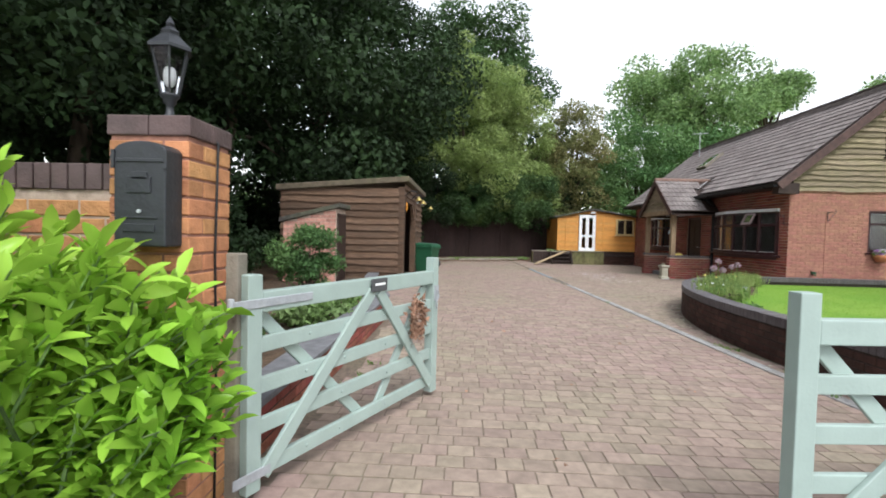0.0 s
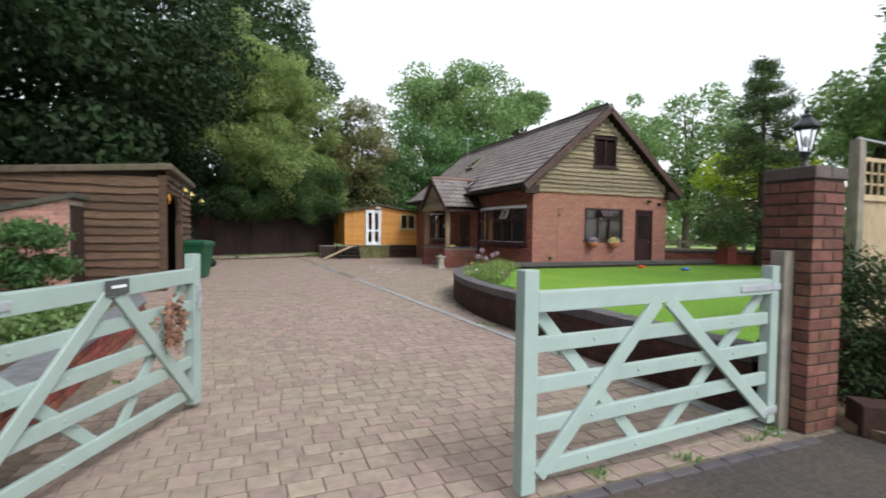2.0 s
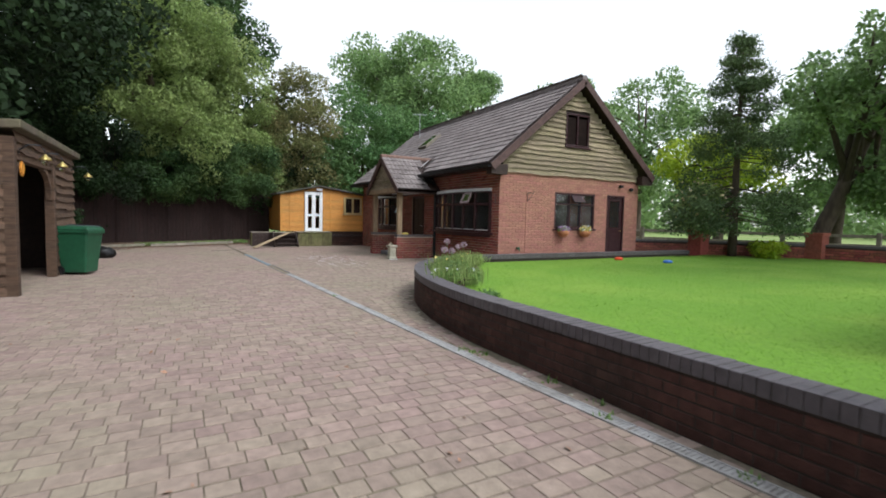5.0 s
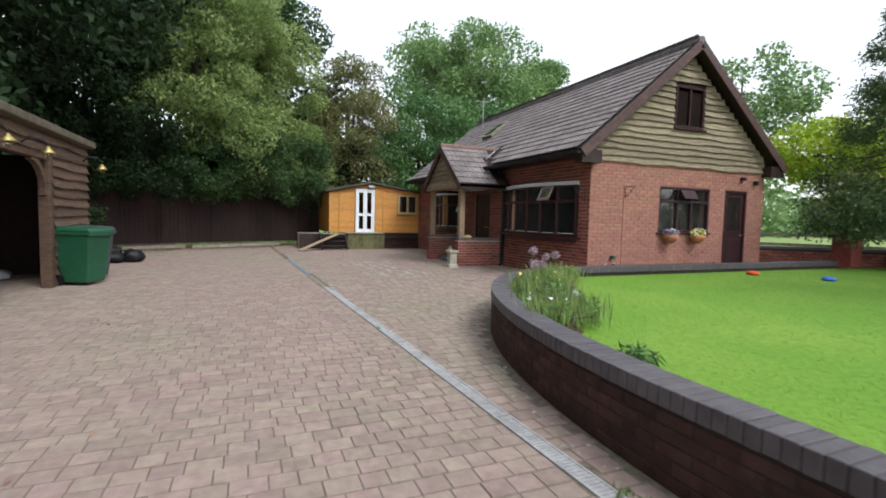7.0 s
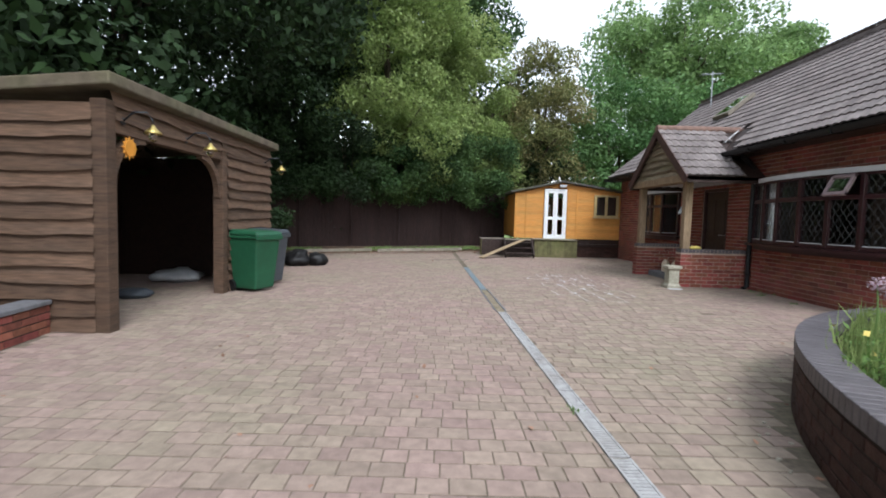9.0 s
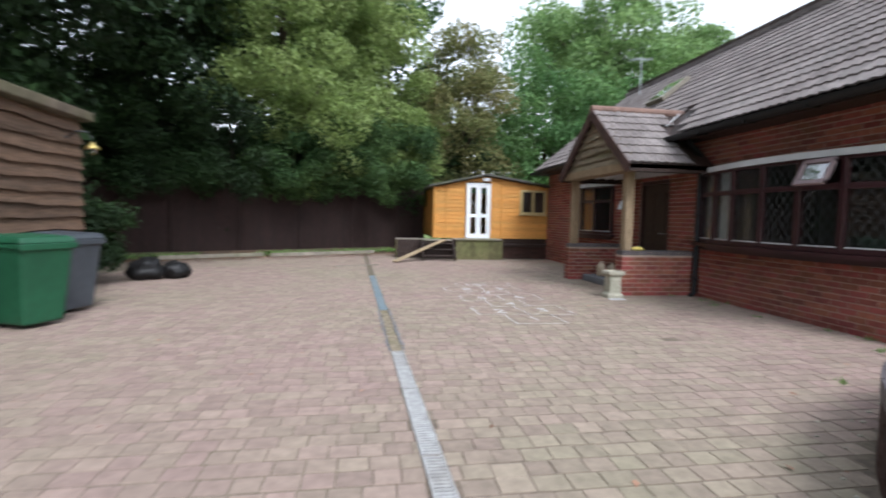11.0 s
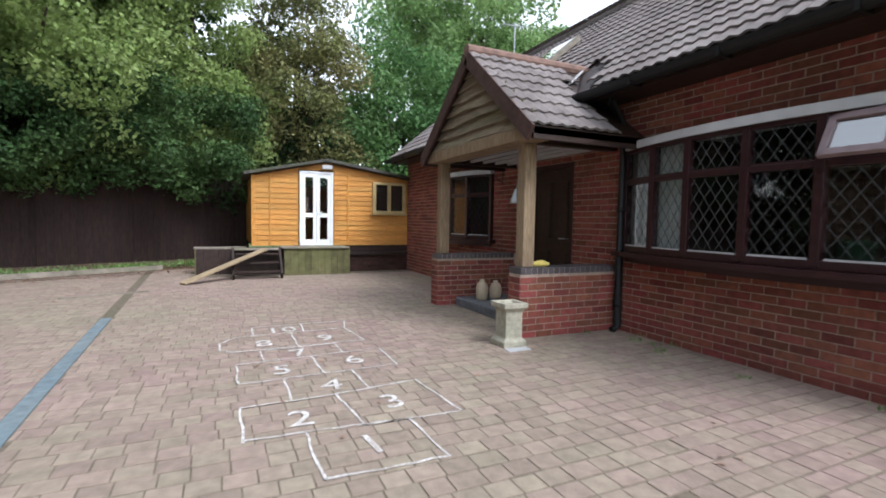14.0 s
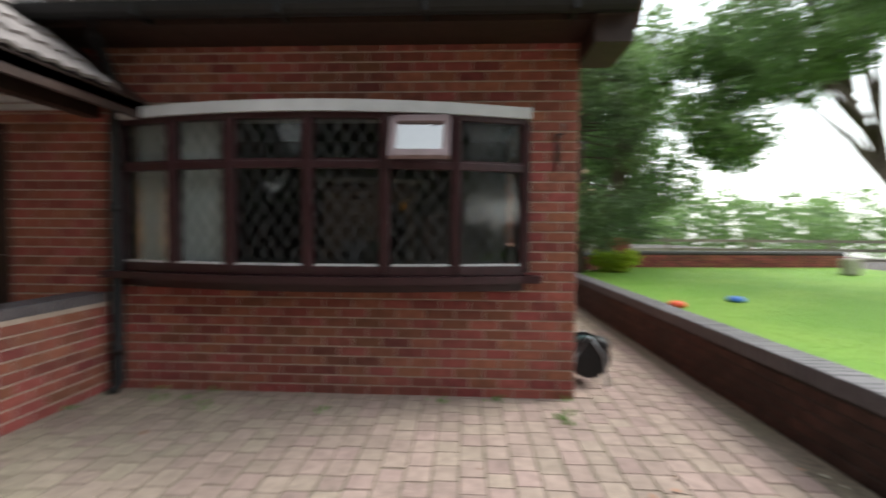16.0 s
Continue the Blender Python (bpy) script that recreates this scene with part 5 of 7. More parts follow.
Geo().box(CX - 0.10, CS + 0.13, 2.08, CX + 0.03, 13.62, 2.24).made("lintel", CART_WOOD, cart, 0.01)
for y0, sg in ((CS + 0.13, 1), (13.62, -1)):
    g = Geo()
    pts = [Vector((CX - 0.03, y0 + sg * 0.55 * (1 - math.cos(a)), 1.52 + 0.56 * math.sin(a))) for a in [math.pi / 2 * i / 6 for i in range(7)]]
    for p, q in zip(pts, pts[1:]):
        g.beam(p, q, 0.09, 0.08, up=(1, 0, 0))
    g.made("brace", CART_WOOD, cart)
Geo().put([(CW - 0.1, CS - 0.12, 2.26), (CX + 0.16, CS - 0.12, 2.52), (CX + 0.16, CN + 0.1, 2.52), (CW - 0.1, CN + 0.1, 2.26), (CW - 0.1, CS - 0.12, 2.40), (CX + 0.16, CS - 0.12, 2.65), (CX + 0.16, CN + 0.1, 2.65), (CW - 0.1, CN + 0.1, 2.40)],
          [(3, 2, 1, 0), (4, 5, 6, 7), (0, 1, 5, 4), (1, 2, 6, 5), (2, 3, 7, 6), (3, 0, 4, 7)]).made("roof", CART_ROOF, cart, 0.02)
keep_place(cart)


def swan_lamp(y, z=2.22):
    t = empty("swan_neck_lamp", CX, y, z, "brass swan-neck lamp on the cart shed", "lamp", "shed lamps")
    pts = [(CX + 0.04, y, z), (CX + 0.16, y, z + 0.10), (CX + 0.30, y, z + 0.10), (CX + 0.36, y, z + 0.02), (CX + 0.36, y, z - 0.05)]
    Geo().rod(pts, 0.011, 8).rod([(CX + 0.035, y, z), (CX + 0.05, y, z)], 0.04, 12).made("neck", BLACK_METAL, t, smooth=True)
    Geo().lathe(CX + 0.36, y, [(0.02, z - 0.03), (0.03, z - 0.06), (0.075, z - 0.10), (0.09, z - 0.13), (0.085, z - 0.13), (0.03, z - 0.075)], 16).made("shade", BRASS, t, smooth=True)
    Geo().ball(CX + 0.36, y, z - 0.15, 0.045, 0.045, 0.06).made("globe", LAMP_GLASS, t, smooth=True)
    keep_place(t)


for y in (11.35, 12.6, 15.35):
    swan_lamp(y)
sn = empty("sun_ornament", CX, 11.55, 1.95, "orange painted sun-shaped wooden ornament", "ornament")
g = Geo().rod([(CX + 0.05, 11.42, 1.95), (CX + 0.075, 11.42, 1.95)], 0.09, 18)
for k in range(12):
    a = 6.283 * k / 12
    g.put([(CX + 0.055, 11.42 + 0.08 * math.cos(a - 0.2), 1.95 + 0.08 * math.sin(a - 0.2)), (CX + 0.055, 11.42 + 0.08 * math.cos(a + 0.2), 1.95 + 0.08 * math.sin(a + 0.2)), (CX + 0.06, 11.42 + 0.135 * math.cos(a), 1.95 + 0.135 * math.sin(a)), (CX + 0.07, 11.42 + 0.08 * math.cos(a), 1.95 + 0.08 * math.sin(a))], [(0, 1, 2), (0, 2, 3), (1, 3, 2), (0, 3, 1)])
g.made("disc", ORANGE, sn)
keep_place(sn)
# stored things inside
def sack(name, x, y, z, rx, ry, rz, mat, label, category, group="", seed=1):
    vs, fs = ball_data(0, 0, 0, rx, ry, rz, 20, 12)
    out = []
    for v in vs:
        k = 1 + 0.38 * noise.noise(Vector(v) * (2.2 / max(rx, ry)) + Vector((seed, 0, 0))) + 0.07 * noise.noise(Vector(v) * (7 / max(rx, ry)) + Vector((0, seed, 0)))
        out.append((v[0] * k, v[1] * k, max(v[2] * k + rz * 0.85, 0.0)))
    ob = tagged(Geo().put(out, fs).made(name, mat, smooth=True), label, category, group)
    ob.location = (x, y, z)
    return ob


sack("stored_sack", -2.35, 14.9, 0.0, 0.45, 0.4, 0.12, GREY_TRIM, "pale plastic sack lying on the shed floor", "sack", seed=2)
sack("tarpaulin", -2.0, 13.1, 0.0, 0.25, 0.2, 0.08, BIN_GREY, "crumpled dark tarpaulin on the shed floor", "tarpaulin", seed=4)
sack("refuse_bag", -1.05, 17.9, 0, 0.30, 0.28, 0.22, BLACK_PLASTIC, "knotted black refuse bag on the paving", "refuse bag", "refuse bags", 6)
sack("refuse_bag", -0.62, 18.1, 0, 0.24, 0.24, 0.18, BLACK_PLASTIC, "knotted black refuse bag on the paving", "refuse bag", "refuse bags", 9)


def wheelie_bin(x, y, turn, mat, label):
    t = tagged(new("wheelie_bin"), label, "wheelie bin", "wheelie bins")
    t.matrix_world = pose(x, y, 0, 0, 0, turn)
    h = 0.92
    g = Geo().put([(-0.21, -0.24, 0.05), (0.21, -0.24, 0.05), (0.21, 0.22, 0.05), (-0.21, 0.22, 0.05), (-0.28, -0.33, h), (0.28, -0.33, h), (0.28, 0.30, h), (-0.28, 0.30, h)],
                  [(3, 2, 1, 0), (4, 5, 6, 7), (0, 1, 5, 4), (1, 2, 6, 5), (2, 3, 7, 6), (3, 0, 4, 7)])
    g.made("body", mat, t, 0.03)
    Geo().box(-0.30, -0.35, h - 0.07, 0.30, -0.31, h).box(-0.30, -0.31, h - 0.05, -0.275, 0.31, h - 0.004).box(0.275, -0.31, h - 0.05, 0.30, 0.31, h - 0.004).made("rim", mat, t, 0.01)
    Geo().put([(-0.30, -0.36, h), (0.30, -0.36, h), (0.30, 0.33, h), (-0.30, 0.33, h), (-0.27, -0.31, h + 0.07), (0.27, -0.31, h + 0.07), (0.27, 0.28, h + 0.09), (-0.27, 0.28, h + 0.09)],
              [(3, 2, 1, 0), (4, 5, 6, 7), (0, 1, 5, 4), (1, 2, 6, 5), (2, 3, 7, 6), (3, 0, 4, 7)]).made("lid", mat, t, 0.025)
    Geo().rod([(-0.2, 0.35, h - 0.03), (0.2, 0.35, h - 0.03)], 0.016, 8).rod([(-0.2, 0.30, h - 0.03), (-0.2, 0.36, h - 0.03)], 0.016, 8).rod([(0.2, 0.30, h - 0.03), (0.2, 0.36, h - 0.03)], 0.016, 8).made("handle", mat, t)
    for sx in (-0.25, 0.25):
        Geo().rod([(sx - 0.025, 0.24, 0.1), (sx + 0.025, 0.24, 0.1)], 0.1, 18).made("wheel", BLACK_PLASTIC, t)
    return t


wheelie_bin(-0.60, 14.05, 68, BIN_GREEN, "green plastic wheelie bin with closed lid")
wheelie_bin(-0.72, 14.85, 75, BIN_GREY, "dark grey plastic wheelie bin with closed lid")

# ---- north fence and bank ----
fence = tagged(new("fence_north"), "tall dark brown close-board fence", "fence", kind="structure")
fa, fb = Vector((-9.0, 19.3, 0)), Vector((5.2, 26.5, 0))
fd_, fl = (fb - fa).normalized(), (fb - fa).length
proto = Geo().box(-0.075, -0.01, 0.02, 0.075, 0.012, 2.28).made("board", FENCE, fence)
ang = math.atan2(fd_.y, fd_.x)
n = int(fl / 0.14)
for i in range(n):
    ob = proto if i == 0 else new("board", proto.data)
    ob.parent = fence
    p = fa + fd_ * (0.14 * i + 0.07)
    ob.matrix_basis = pose(p.x, p.y, random.uniform(-0.015, 0.015), 0, random.uniform(-0.4, 0.4), math.degrees(ang) + 4)
g = Geo()
for i in range(int(fl / 1.83) + 1):
    p = fa + fd_ * (1.83 * i)
    g.box(p.x - 0.05, p.y - 0.06, 0, p.x + 0.05, p.y + 0.04, 2.36)
g.beam(fa + Vector((0, 0, 2.31)), fb + Vector((0, 0, 2.31)), 0.09, 0.04).made("post", FENCE, fence)
fw = tagged(new("fence_west"), "dark brown close-board fence under the trees", "fence", kind="structure")
Geo().box(-9.05, 2.0, 0, -9.0, 19.3, 2.2).made("board", FENCE, fw)
# bank: edging timber and rough strip in front of the fence
bank = Geo()
vs, n = [], 40
for i in range(n + 1):
    p = fa + fd_ * (fl * i / n)
    q = Vector((fd_.y, -fd_.x, 0))
    w = 0.10 * noise.noise(p * 0.8)
    vs += [p + q * 0.95 + q * w + Vector((0, 0, -0.01)), p + q * 0.75 + q * w + Vector((0, 0, 0.10)), p + q * 0.25 + Vector((0, 0, 0.16 + 0.3 * w)), p + Vector((0, 0, 0.15))]
bank.put(vs, [(4 * i + k, 4 * i + 4 + k, 4 * i + 5 + k, 4 * i + 1 + k) for i in range(n) for k in range(3)])
bk = tagged(bank.made("bank", SOIL, smooth=True), "rough earth bank with weeds along the fence", "ground", kind="structure")
pts = []
for i in range(9000):
    u = random.random() * fl
    p = fa + fd_ * u + Vector((fd_.y, -fd_.x, 0)) * random.uniform(0.25, 0.95)
    if noise.noise(p * 0.55) > -0.12:
        pts.append((p.x, p.y, 0.05 + 0.06 * random.random()))
pts = np.array(pts)
tagged(quads("weeds", leaf_quads(pts, np.tile([0.0, -0.7, 0.7], (len(pts), 1)), 0.09, 0.35, droop=-0.8), LEAF_BED, bk), kind="stuff")
for (xa, ya), (xb, yb) in (((0.3, 22.35), (3.2, 23.75)), ((-2.2, 21.2), (0.1, 22.3))):
    tagged(Geo().beam((xa, ya, 0.11), (xb, yb, 0.13), 0.05, 0.10).made("edging_timber", GREY_WOOD, bevel=0.006), "grey timber edging along the bank", "edging", "bank edging")

# ---- summerhouse and deck ----
sh = empty("summerhouse", 6.9, 23.0, 0, "honey-orange timber summerhouse with white double doors", "summerhouse")
SY, SX0, SX1, SF = 23.0, 5.03, 8.95, 0.64
AP = (6.66, 2.60)


def shed_top(x):
    return 2.23 + (AP[1] - 2.23) * (x - SX0) / (AP[0] - SX0) if x < AP[0] else 2.26 + (AP[1] - 2.26) * (SX1 - x) / (SX1 - AP[0])


g = Geo()
outline = [(SX0, SF), (6.03, SF), (6.03, 2.40), (6.84, 2.40), (6.84, SF), (SX1, SF), (SX1, 2.24), (AP[0], 2.585), (SX0, 2.21)]
g.put([(x, y, z) for y in (SY + 0.02, SY + 0.06) for x, z in outline], [(i, (i + 1) % 9, 9 + (i + 1) % 9, 9 + i) for i in range(9)])
g.put([(x, SY + 0.02, z) for x, z in outline], [(0, 1, 2, 7, 8), (2, 3, 7), (3, 4, 5, 6, 7)])
g.box(SX0, SY + 0.06, SF, SX0 + 0.05, 26, 2.2).box(SX1 - 0.05, SY + 0.06, SF, SX1, 26, 2.2).box(SX0, 25.95, SF, SX1, 26, 2.2).box(SX0, SY + 0.06, SF, SX1, 26, SF + 0.04)
g.made("wall", SHED_WOOD, sh)
z = SF
while z < 2.5:
    for a, b in ((SX0, 6.0), (6.87, SX1)):
        if z + 0.1 > shed_top(a) and z + 0.1 > shed_top(b):
            continue
        aa, bb = a, b
        while shed_top(aa) < z + 0.125 and aa < bb:
            aa += 0.03
        while shed_top(bb) < z + 0.125 and bb > aa:
            bb -= 0.03
        cuts = [(aa, bb)]
        if z + 0.12 > 1.42 and z < 2.19 and a > 6.5:
            cuts = [(aa, 7.79), (8.64, bb)]
        for c, e in cuts:
            if e - c > 0.05:
                Geo().put([(c, SY, z + 0.002), (e, SY, z + 0.002), (e, SY + 0.018, z + 0.122), (c, SY + 0.018, z + 0.122), (c, SY + 0.02, z), (e, SY + 0.02, z)], [(0, 1, 2, 3), (4, 5, 1, 0)]).made("board", SHED_WOOD, sh)
    z += 0.12
Geo().box(SX0 - 0.02, SY - 0.015, SF, SX0 + 0.06, SY + 0.02, 2.22).box(SX1 - 0.06, SY - 0.015, SF, SX1 + 0.02, SY + 0.02, 2.24).box(5.38, SY - 0.012, SF, 5.43, SY + 0.01, 2.29).box(7.16, SY - 0.012, SF, 7.22, SY + 0.01, 2.48).made("corner_trim", SHED_WOOD, sh, 0.004)
for (xa, za), (xb, zb) in (((SX0 - 0.18, 2.205), AP), (AP, (SX1 + 0.18, 2.235))):
    Geo().put([(xa, SY - 0.16, za), (xb, SY - 0.16, zb), (xb, 26.1, zb), (xa, 26.1, za), (xa, SY - 0.16, za + 0.07), (xb, SY - 0.16, zb + 0.07), (xb, 26.1, zb + 0.07), (xa, 26.1, za + 0.07)],
              [(3, 2, 1, 0), (4, 5, 6, 7), (0, 1, 5, 4), (1, 2, 6, 5), (2, 3, 7, 6), (3, 0, 4, 7)]).made("roof", FELT, sh, 0.012)
dr = new("double_door")
dr.parent = sh
g = Geo().box(6.05, SY - 0.03, SF, 6.10, SY + 0.05, 2.37).box(6.77, SY - 0.03, SF, 6.82, SY + 0.05, 2.37).box(6.10, SY - 0.03, 2.32, 6.77, SY + 0.05, 2.37).box(6.10, SY - 0.03, SF, 6.77, SY + 0.05, SF + 0.03)
for a, b in ((6.105, 6.432), (6.438, 6.765)):
    g.box(a, SY - 0.02, SF + 0.03, a + 0.075, SY + 0.035, 2.32).box(b - 0.075, SY - 0.02, SF + 0.03, b, SY + 0.035, 2.32)
    for c, e in ((SF + 0.03, SF + 0.14), (1.30, 1.40), (2.23, 2.32)):
        g.box(a + 0.075, SY - 0.018, c, b - 0.075, SY + 0.033, e)
g.made("frame", WHITE, dr, 0.004)
Geo().box(6.17, SY + 0.004, SF + 0.1, 6.37, SY + 0.010, 2.25).box(6.50, SY + 0.004, SF + 0.1, 6.70, SY + 0.010, 2.25).made("pane", GLASS, dr)
Geo().rod([(6.475, SY - 0.02, 1.42), (6.475, SY - 0.06, 1.42), (6.56, SY - 0.06, 1.42)], 0.01, 8).made("handle", WHITE, dr, smooth=True)
wn_ = new("window")
wn_.parent = sh
g = Geo().box(7.79, SY - 0.05, 1.42, 8.64, SY + 0.03, 1.49).box(7.79, SY - 0.05, 2.13, 8.64, SY + 0.03, 2.19).box(7.74, SY - 0.10, 1.385, 8.69, SY + 0.02, 1.42)
for x in (7.79, 8.17, 8.56):
    g.box(x, SY - 0.048, 1.49, x + 0.085, SY + 0.028, 2.13)
g.made("frame", material("straw_painted_wood", (0.47, 0.36, 0.17), 0.6, 0.12, 9, bump=0.2), wn_, 0.006)
Geo().box(7.85, SY - 0.012, 1.47, 8.6, SY - 0.006, 2.15).made("pane", GLASS, wn_)
# dark sheet in place of the unlit interior; the wall behind has no opening
Geo().box(7.83, SY - 0.004, 1.46, 8.6, SY + 0.016, 2.16).made("dark_blind", STAIN, wn_)
for x0 in (7.875, 8.255):
    g = Geo()
    for k in range(1, 3):
        g.box(x0 + 0.098 * k, SY - 0.018, 1.49, x0 + 0.098 * k + 0.008, SY - 0.012, 2.13)
    for k in range(1, 5):
        g.box(x0, SY - 0.0185, 1.49 + 0.128 * k, x0 + 0.30, SY - 0.0125, 1.498 + 0.128 * k)
    g.made("glazing_bar", STAIN, wn_)
Geo().box(6.55, SY - 0.13, 2.43, 6.78, SY - 0.01, 2.52).made("bulkhead_lamp", GREY_TRIM, sh, 0.012)
keep_place(sh)
dk = empty("deck", 5.6, 22.6, 0, "algae-stained timber deck with a boarded front", "deck")
for k in range(5):
    Geo().box(5.60, 22.45 + 0.115 * k, 0.60, 7.10, 22.45 + 0.115 * k + 0.107, 0.635).made("deck_board", GREY_WOOD, dk, 0.004)
    if k:
        Geo().box(3.85, 22.975 + 0.115 * k, 0.56, 4.92, 22.975 + 0.115 * k + 0.107, 0.595).made("deck_board", GREY_WOOD, dk, 0.004)
Geo().box(4.62, 22.60, 0.56, 5.59, 22.99, 0.595).made("landing", GREY_WOOD, dk, 0.004)
for k in range(22):
    x = 3.9 + 0.1465 * k
    if 4.62 < x < 5.62:
        continue
    yf = 22.5 if x > 5 else 23.1
    Geo().box(x, yf, 0.0, x + 0.142, yf + 0.03, 0.595 if x > 5 else 0.555).made("front_board", DECK if x > 5 else STAIN, dk, 0.003)
Geo().box(7.05, 22.53, 0, 7.08, 23.0, 0.595).made("skirt", DECK, dk)
Geo().box(3.87, 23.13, 0, 3.90, 23.55, 0.555).made("skirt", DECK, dk)
Geo().box(4.6, 22.95, 0, 5.7, 23.0, 0.6).made("skirt", STAIN, dk)
keep_place(dk)
sp = empty("deck_steps", 5.1, 22.2, 0, "dark timber steps up to the deck", "steps")
for k in range(3):
    Geo().box(4.66, 21.98 + 0.19 * k, 0.13 + 0.17 * k, 5.55, 22.18 + 0.19 * k, 0.165 + 0.17 * k).made("tread", STAIN, sp, 0.006)
for x in (4.62, 5.55):
    Geo().beam((x, 21.95, 0.05), (x, 22.52, 0.56), 0.04, 0.2).made("string", STAIN, sp)
keep_place(sp)
tagged(Geo().beam((3.75, 21.45, 0.03), (5.25, 22.35, 0.60), 0.21, 0.035).made("plank", PALE_WOOD, bevel=0.004), "pale loose plank leaning on the deck steps", "plank")
tagged(Geo().beam((2.2, 20.3, 0.012), (3.3, 20.75, 0.012), 0.04, 0.02).made("lath", GREY_WOOD), "thin grey lath lying on the paving", "lath")
pl = tagged(new("wall_summerhouse_plinth"), "low brick plinth under the summerhouse", "wall", kind="structure")
wall_core("core", (7.12, 23.02, 0), (1, 0, 0), (0, -1, 0), 1.9, -0.03, 0.40, 0.2, [], MORTAR_DARK, pl)
brick_face(pl, (7.12, 23.02, 0), (1, 0, 0), (0, -1, 0), 1.9, 0, 0.40, [], BRICK_DARK)
Geo().box(7.12, 22.95, 0.40, 9.0, 23.2, 0.47).box(7.12, 23.05, 0.47, 9.0, 23.2, 0.64).made("bearer", STAIN, pl, 0.006)

# ---- things by the house ----
pd = empty("plinth", 7.13, 15.62, 0, "weathered cast stone pedestal without a top", "pedestal")
Geo().lathe(7.10, 15.66, [(0.135, 0), (0.135, 0.06), (0.11, 0.085), (0.10, 0.10), (0.10, 0.36), (0.125, 0.39), (0.14, 0.40), (0.14, 0.45), (0.10, 0.45), (0.09, 0.42)], square=True).made("body", STONE, pd, 0.008)
keep_place(pd)
tagged(Geo().box(6.95, 15.40, 0, 7.2, 15.5, 0.015).made("broken_slab", GREY_TRIM), "flat chip of pale stone on the paving", "stone")


def jar(x, y, z, h, label):
    tagged(Geo().lathe(x, y, [(0.075, z), (0.085, z + 0.03), (0.088, z + h * 0.62), (0.07, z + h * 0.8), (0.035, z + h * 0.9), (0.04, z + h), (0.028, z + h)], 20).made("stoneware_jar", CLAY, smooth=True), label, "jar", "stoneware jars")


jar(7.85, 17.55, 0.131, 0.30, "cream and tan stoneware jar on the step")
jar(8.12, 17.62, 0.131, 0.26, "cream and tan stoneware jar on the step")
tw = sack("cloth", 7.68, 15.94, PH + 0.076, 0.12, 0.07, 0.035, YELLOW, "crumpled yellow cloth on the porch wall", "cloth", seed=5)
bell = empty("bell", 7.47, 15.98, 1.5, "grey metal bell hanging on the porch post", "bell")
Geo().lathe(7.45, 16.10, [(0.085, 1.48), (0.075, 1.51), (0.05, 1.58), (0.03, 1.63), (0.01, 1.65)], 16).rod([(7.45, 16.10, 1.64), (7.45, 16.10, 1.74), (7.45, 16.01, 1.76)], 0.01, 6).made("body", STEEL, bell, smooth=True)
keep_place(bell)


def scroll_bracket(x, y, z, dn, label):
    t = empty("hanging_bracket", x, y, z, label, "bracket", "wall brackets")
    dn = Vector(dn)
    o = Vector((x, y, z))
    g = Geo().rod([o + dn * 0.01 - Vector((0, 0, 0.15)), o + dn * 0.01 + Vector((0, 0, 0.12))], 0.009, 6)
    g.rod([o + dn * 0.01 + Vector((0, 0, 0.09)), o + dn * 0.12 + Vector((0, 0, 0.10)), o + dn * 0.26 + Vector((0, 0, 0.07)), o + dn * 0.29 + Vector((0, 0, 0.12)), o + dn * 0.25 + Vector((0, 0, 0.14))], 0.008, 6)
    g.rod([o + dn * 0.01 - Vector((0, 0, 0.12)), o + dn * 0.10 - Vector((0, 0, 0.08)), o + dn * 0.17 + Vector((0, 0, 0.0)), o + dn * 0.24 + Vector((0, 0, 0.06))], 0.008, 6)
    g.made("scroll", BLACK_METAL, t, smooth=True)
    keep_place(t)


scroll_bracket(W, 12.36, 1.88, (-1, 0, 0), "black iron scroll bracket on the brick wall")
scroll_bracket(9.66, S, 1.98, (0, -1, 0), "black iron scroll bracket on the brick wall")
scroll_bracket(W, 18.45, 2.05, (-1, 0, 0), "pale iron scroll bracket on the brick wall")


def basket(x, label):
    t = empty("wall_basket", x, S - 0.12, 0.95, label, "planter", "wall baskets")
    Geo().lathe(x, S - 0.14, [(0.05, 0.86), (0.12, 0.90), (0.16, 0.97), (0.175, 1.04), (0.15, 1.04)], 16).made("bowl", TERRACOTTA, t, smooth=True)
    p, nn = cloud([(x, S - 0.15, 1.08, 0.2, 0.13, 0.08)], 420, 0.9)
    tagged(quads("foliage", leaf_quads(p, nn, 0.05, 0.6), LEAF_BED, t), kind="stuff")
    return t, x


for x, m2 in ((10.9, PURPLE), (11.75, YELLOW)):
    t, x = basket(x, "terracotta wall basket full of small flowers")
    p, nn = cloud([(x, S - 0.16, 1.11, 0.2, 0.14, 0.08)], 120, 0.4)
    tagged(quads("flowers", leaf_quads(p, nn, 0.05, 0.9), m2, t), kind="stuff")
    p, nn = cloud([(x, S - 0.16, 1.12, 0.2, 0.14, 0.08)], 50, 0.4)
    tagged(quads("flowers", leaf_quads(p, nn, 0.045, 0.9), WHITE, t), kind="stuff")
    keep_place(t)
hr = empty("hose_reel", 9.15, 12.0, 0, "dark hose reel on a wire stand by the wall", "hose reel")
g = Geo()
for k in range(4):
    g.rod([(9.08 + 0.045 * k, 12.0 + 0.13 * math.cos(a), 0.24 + 0.13 * math.sin(a)) for a in [6.283 * i / 18 for i in range(19)]], 0.024, 7, cap=False)
g.made("hose", material("dark_green_hose", (0.012, 0.04, 0.04), 0.4, 0.1, 8), hr, smooth=True)
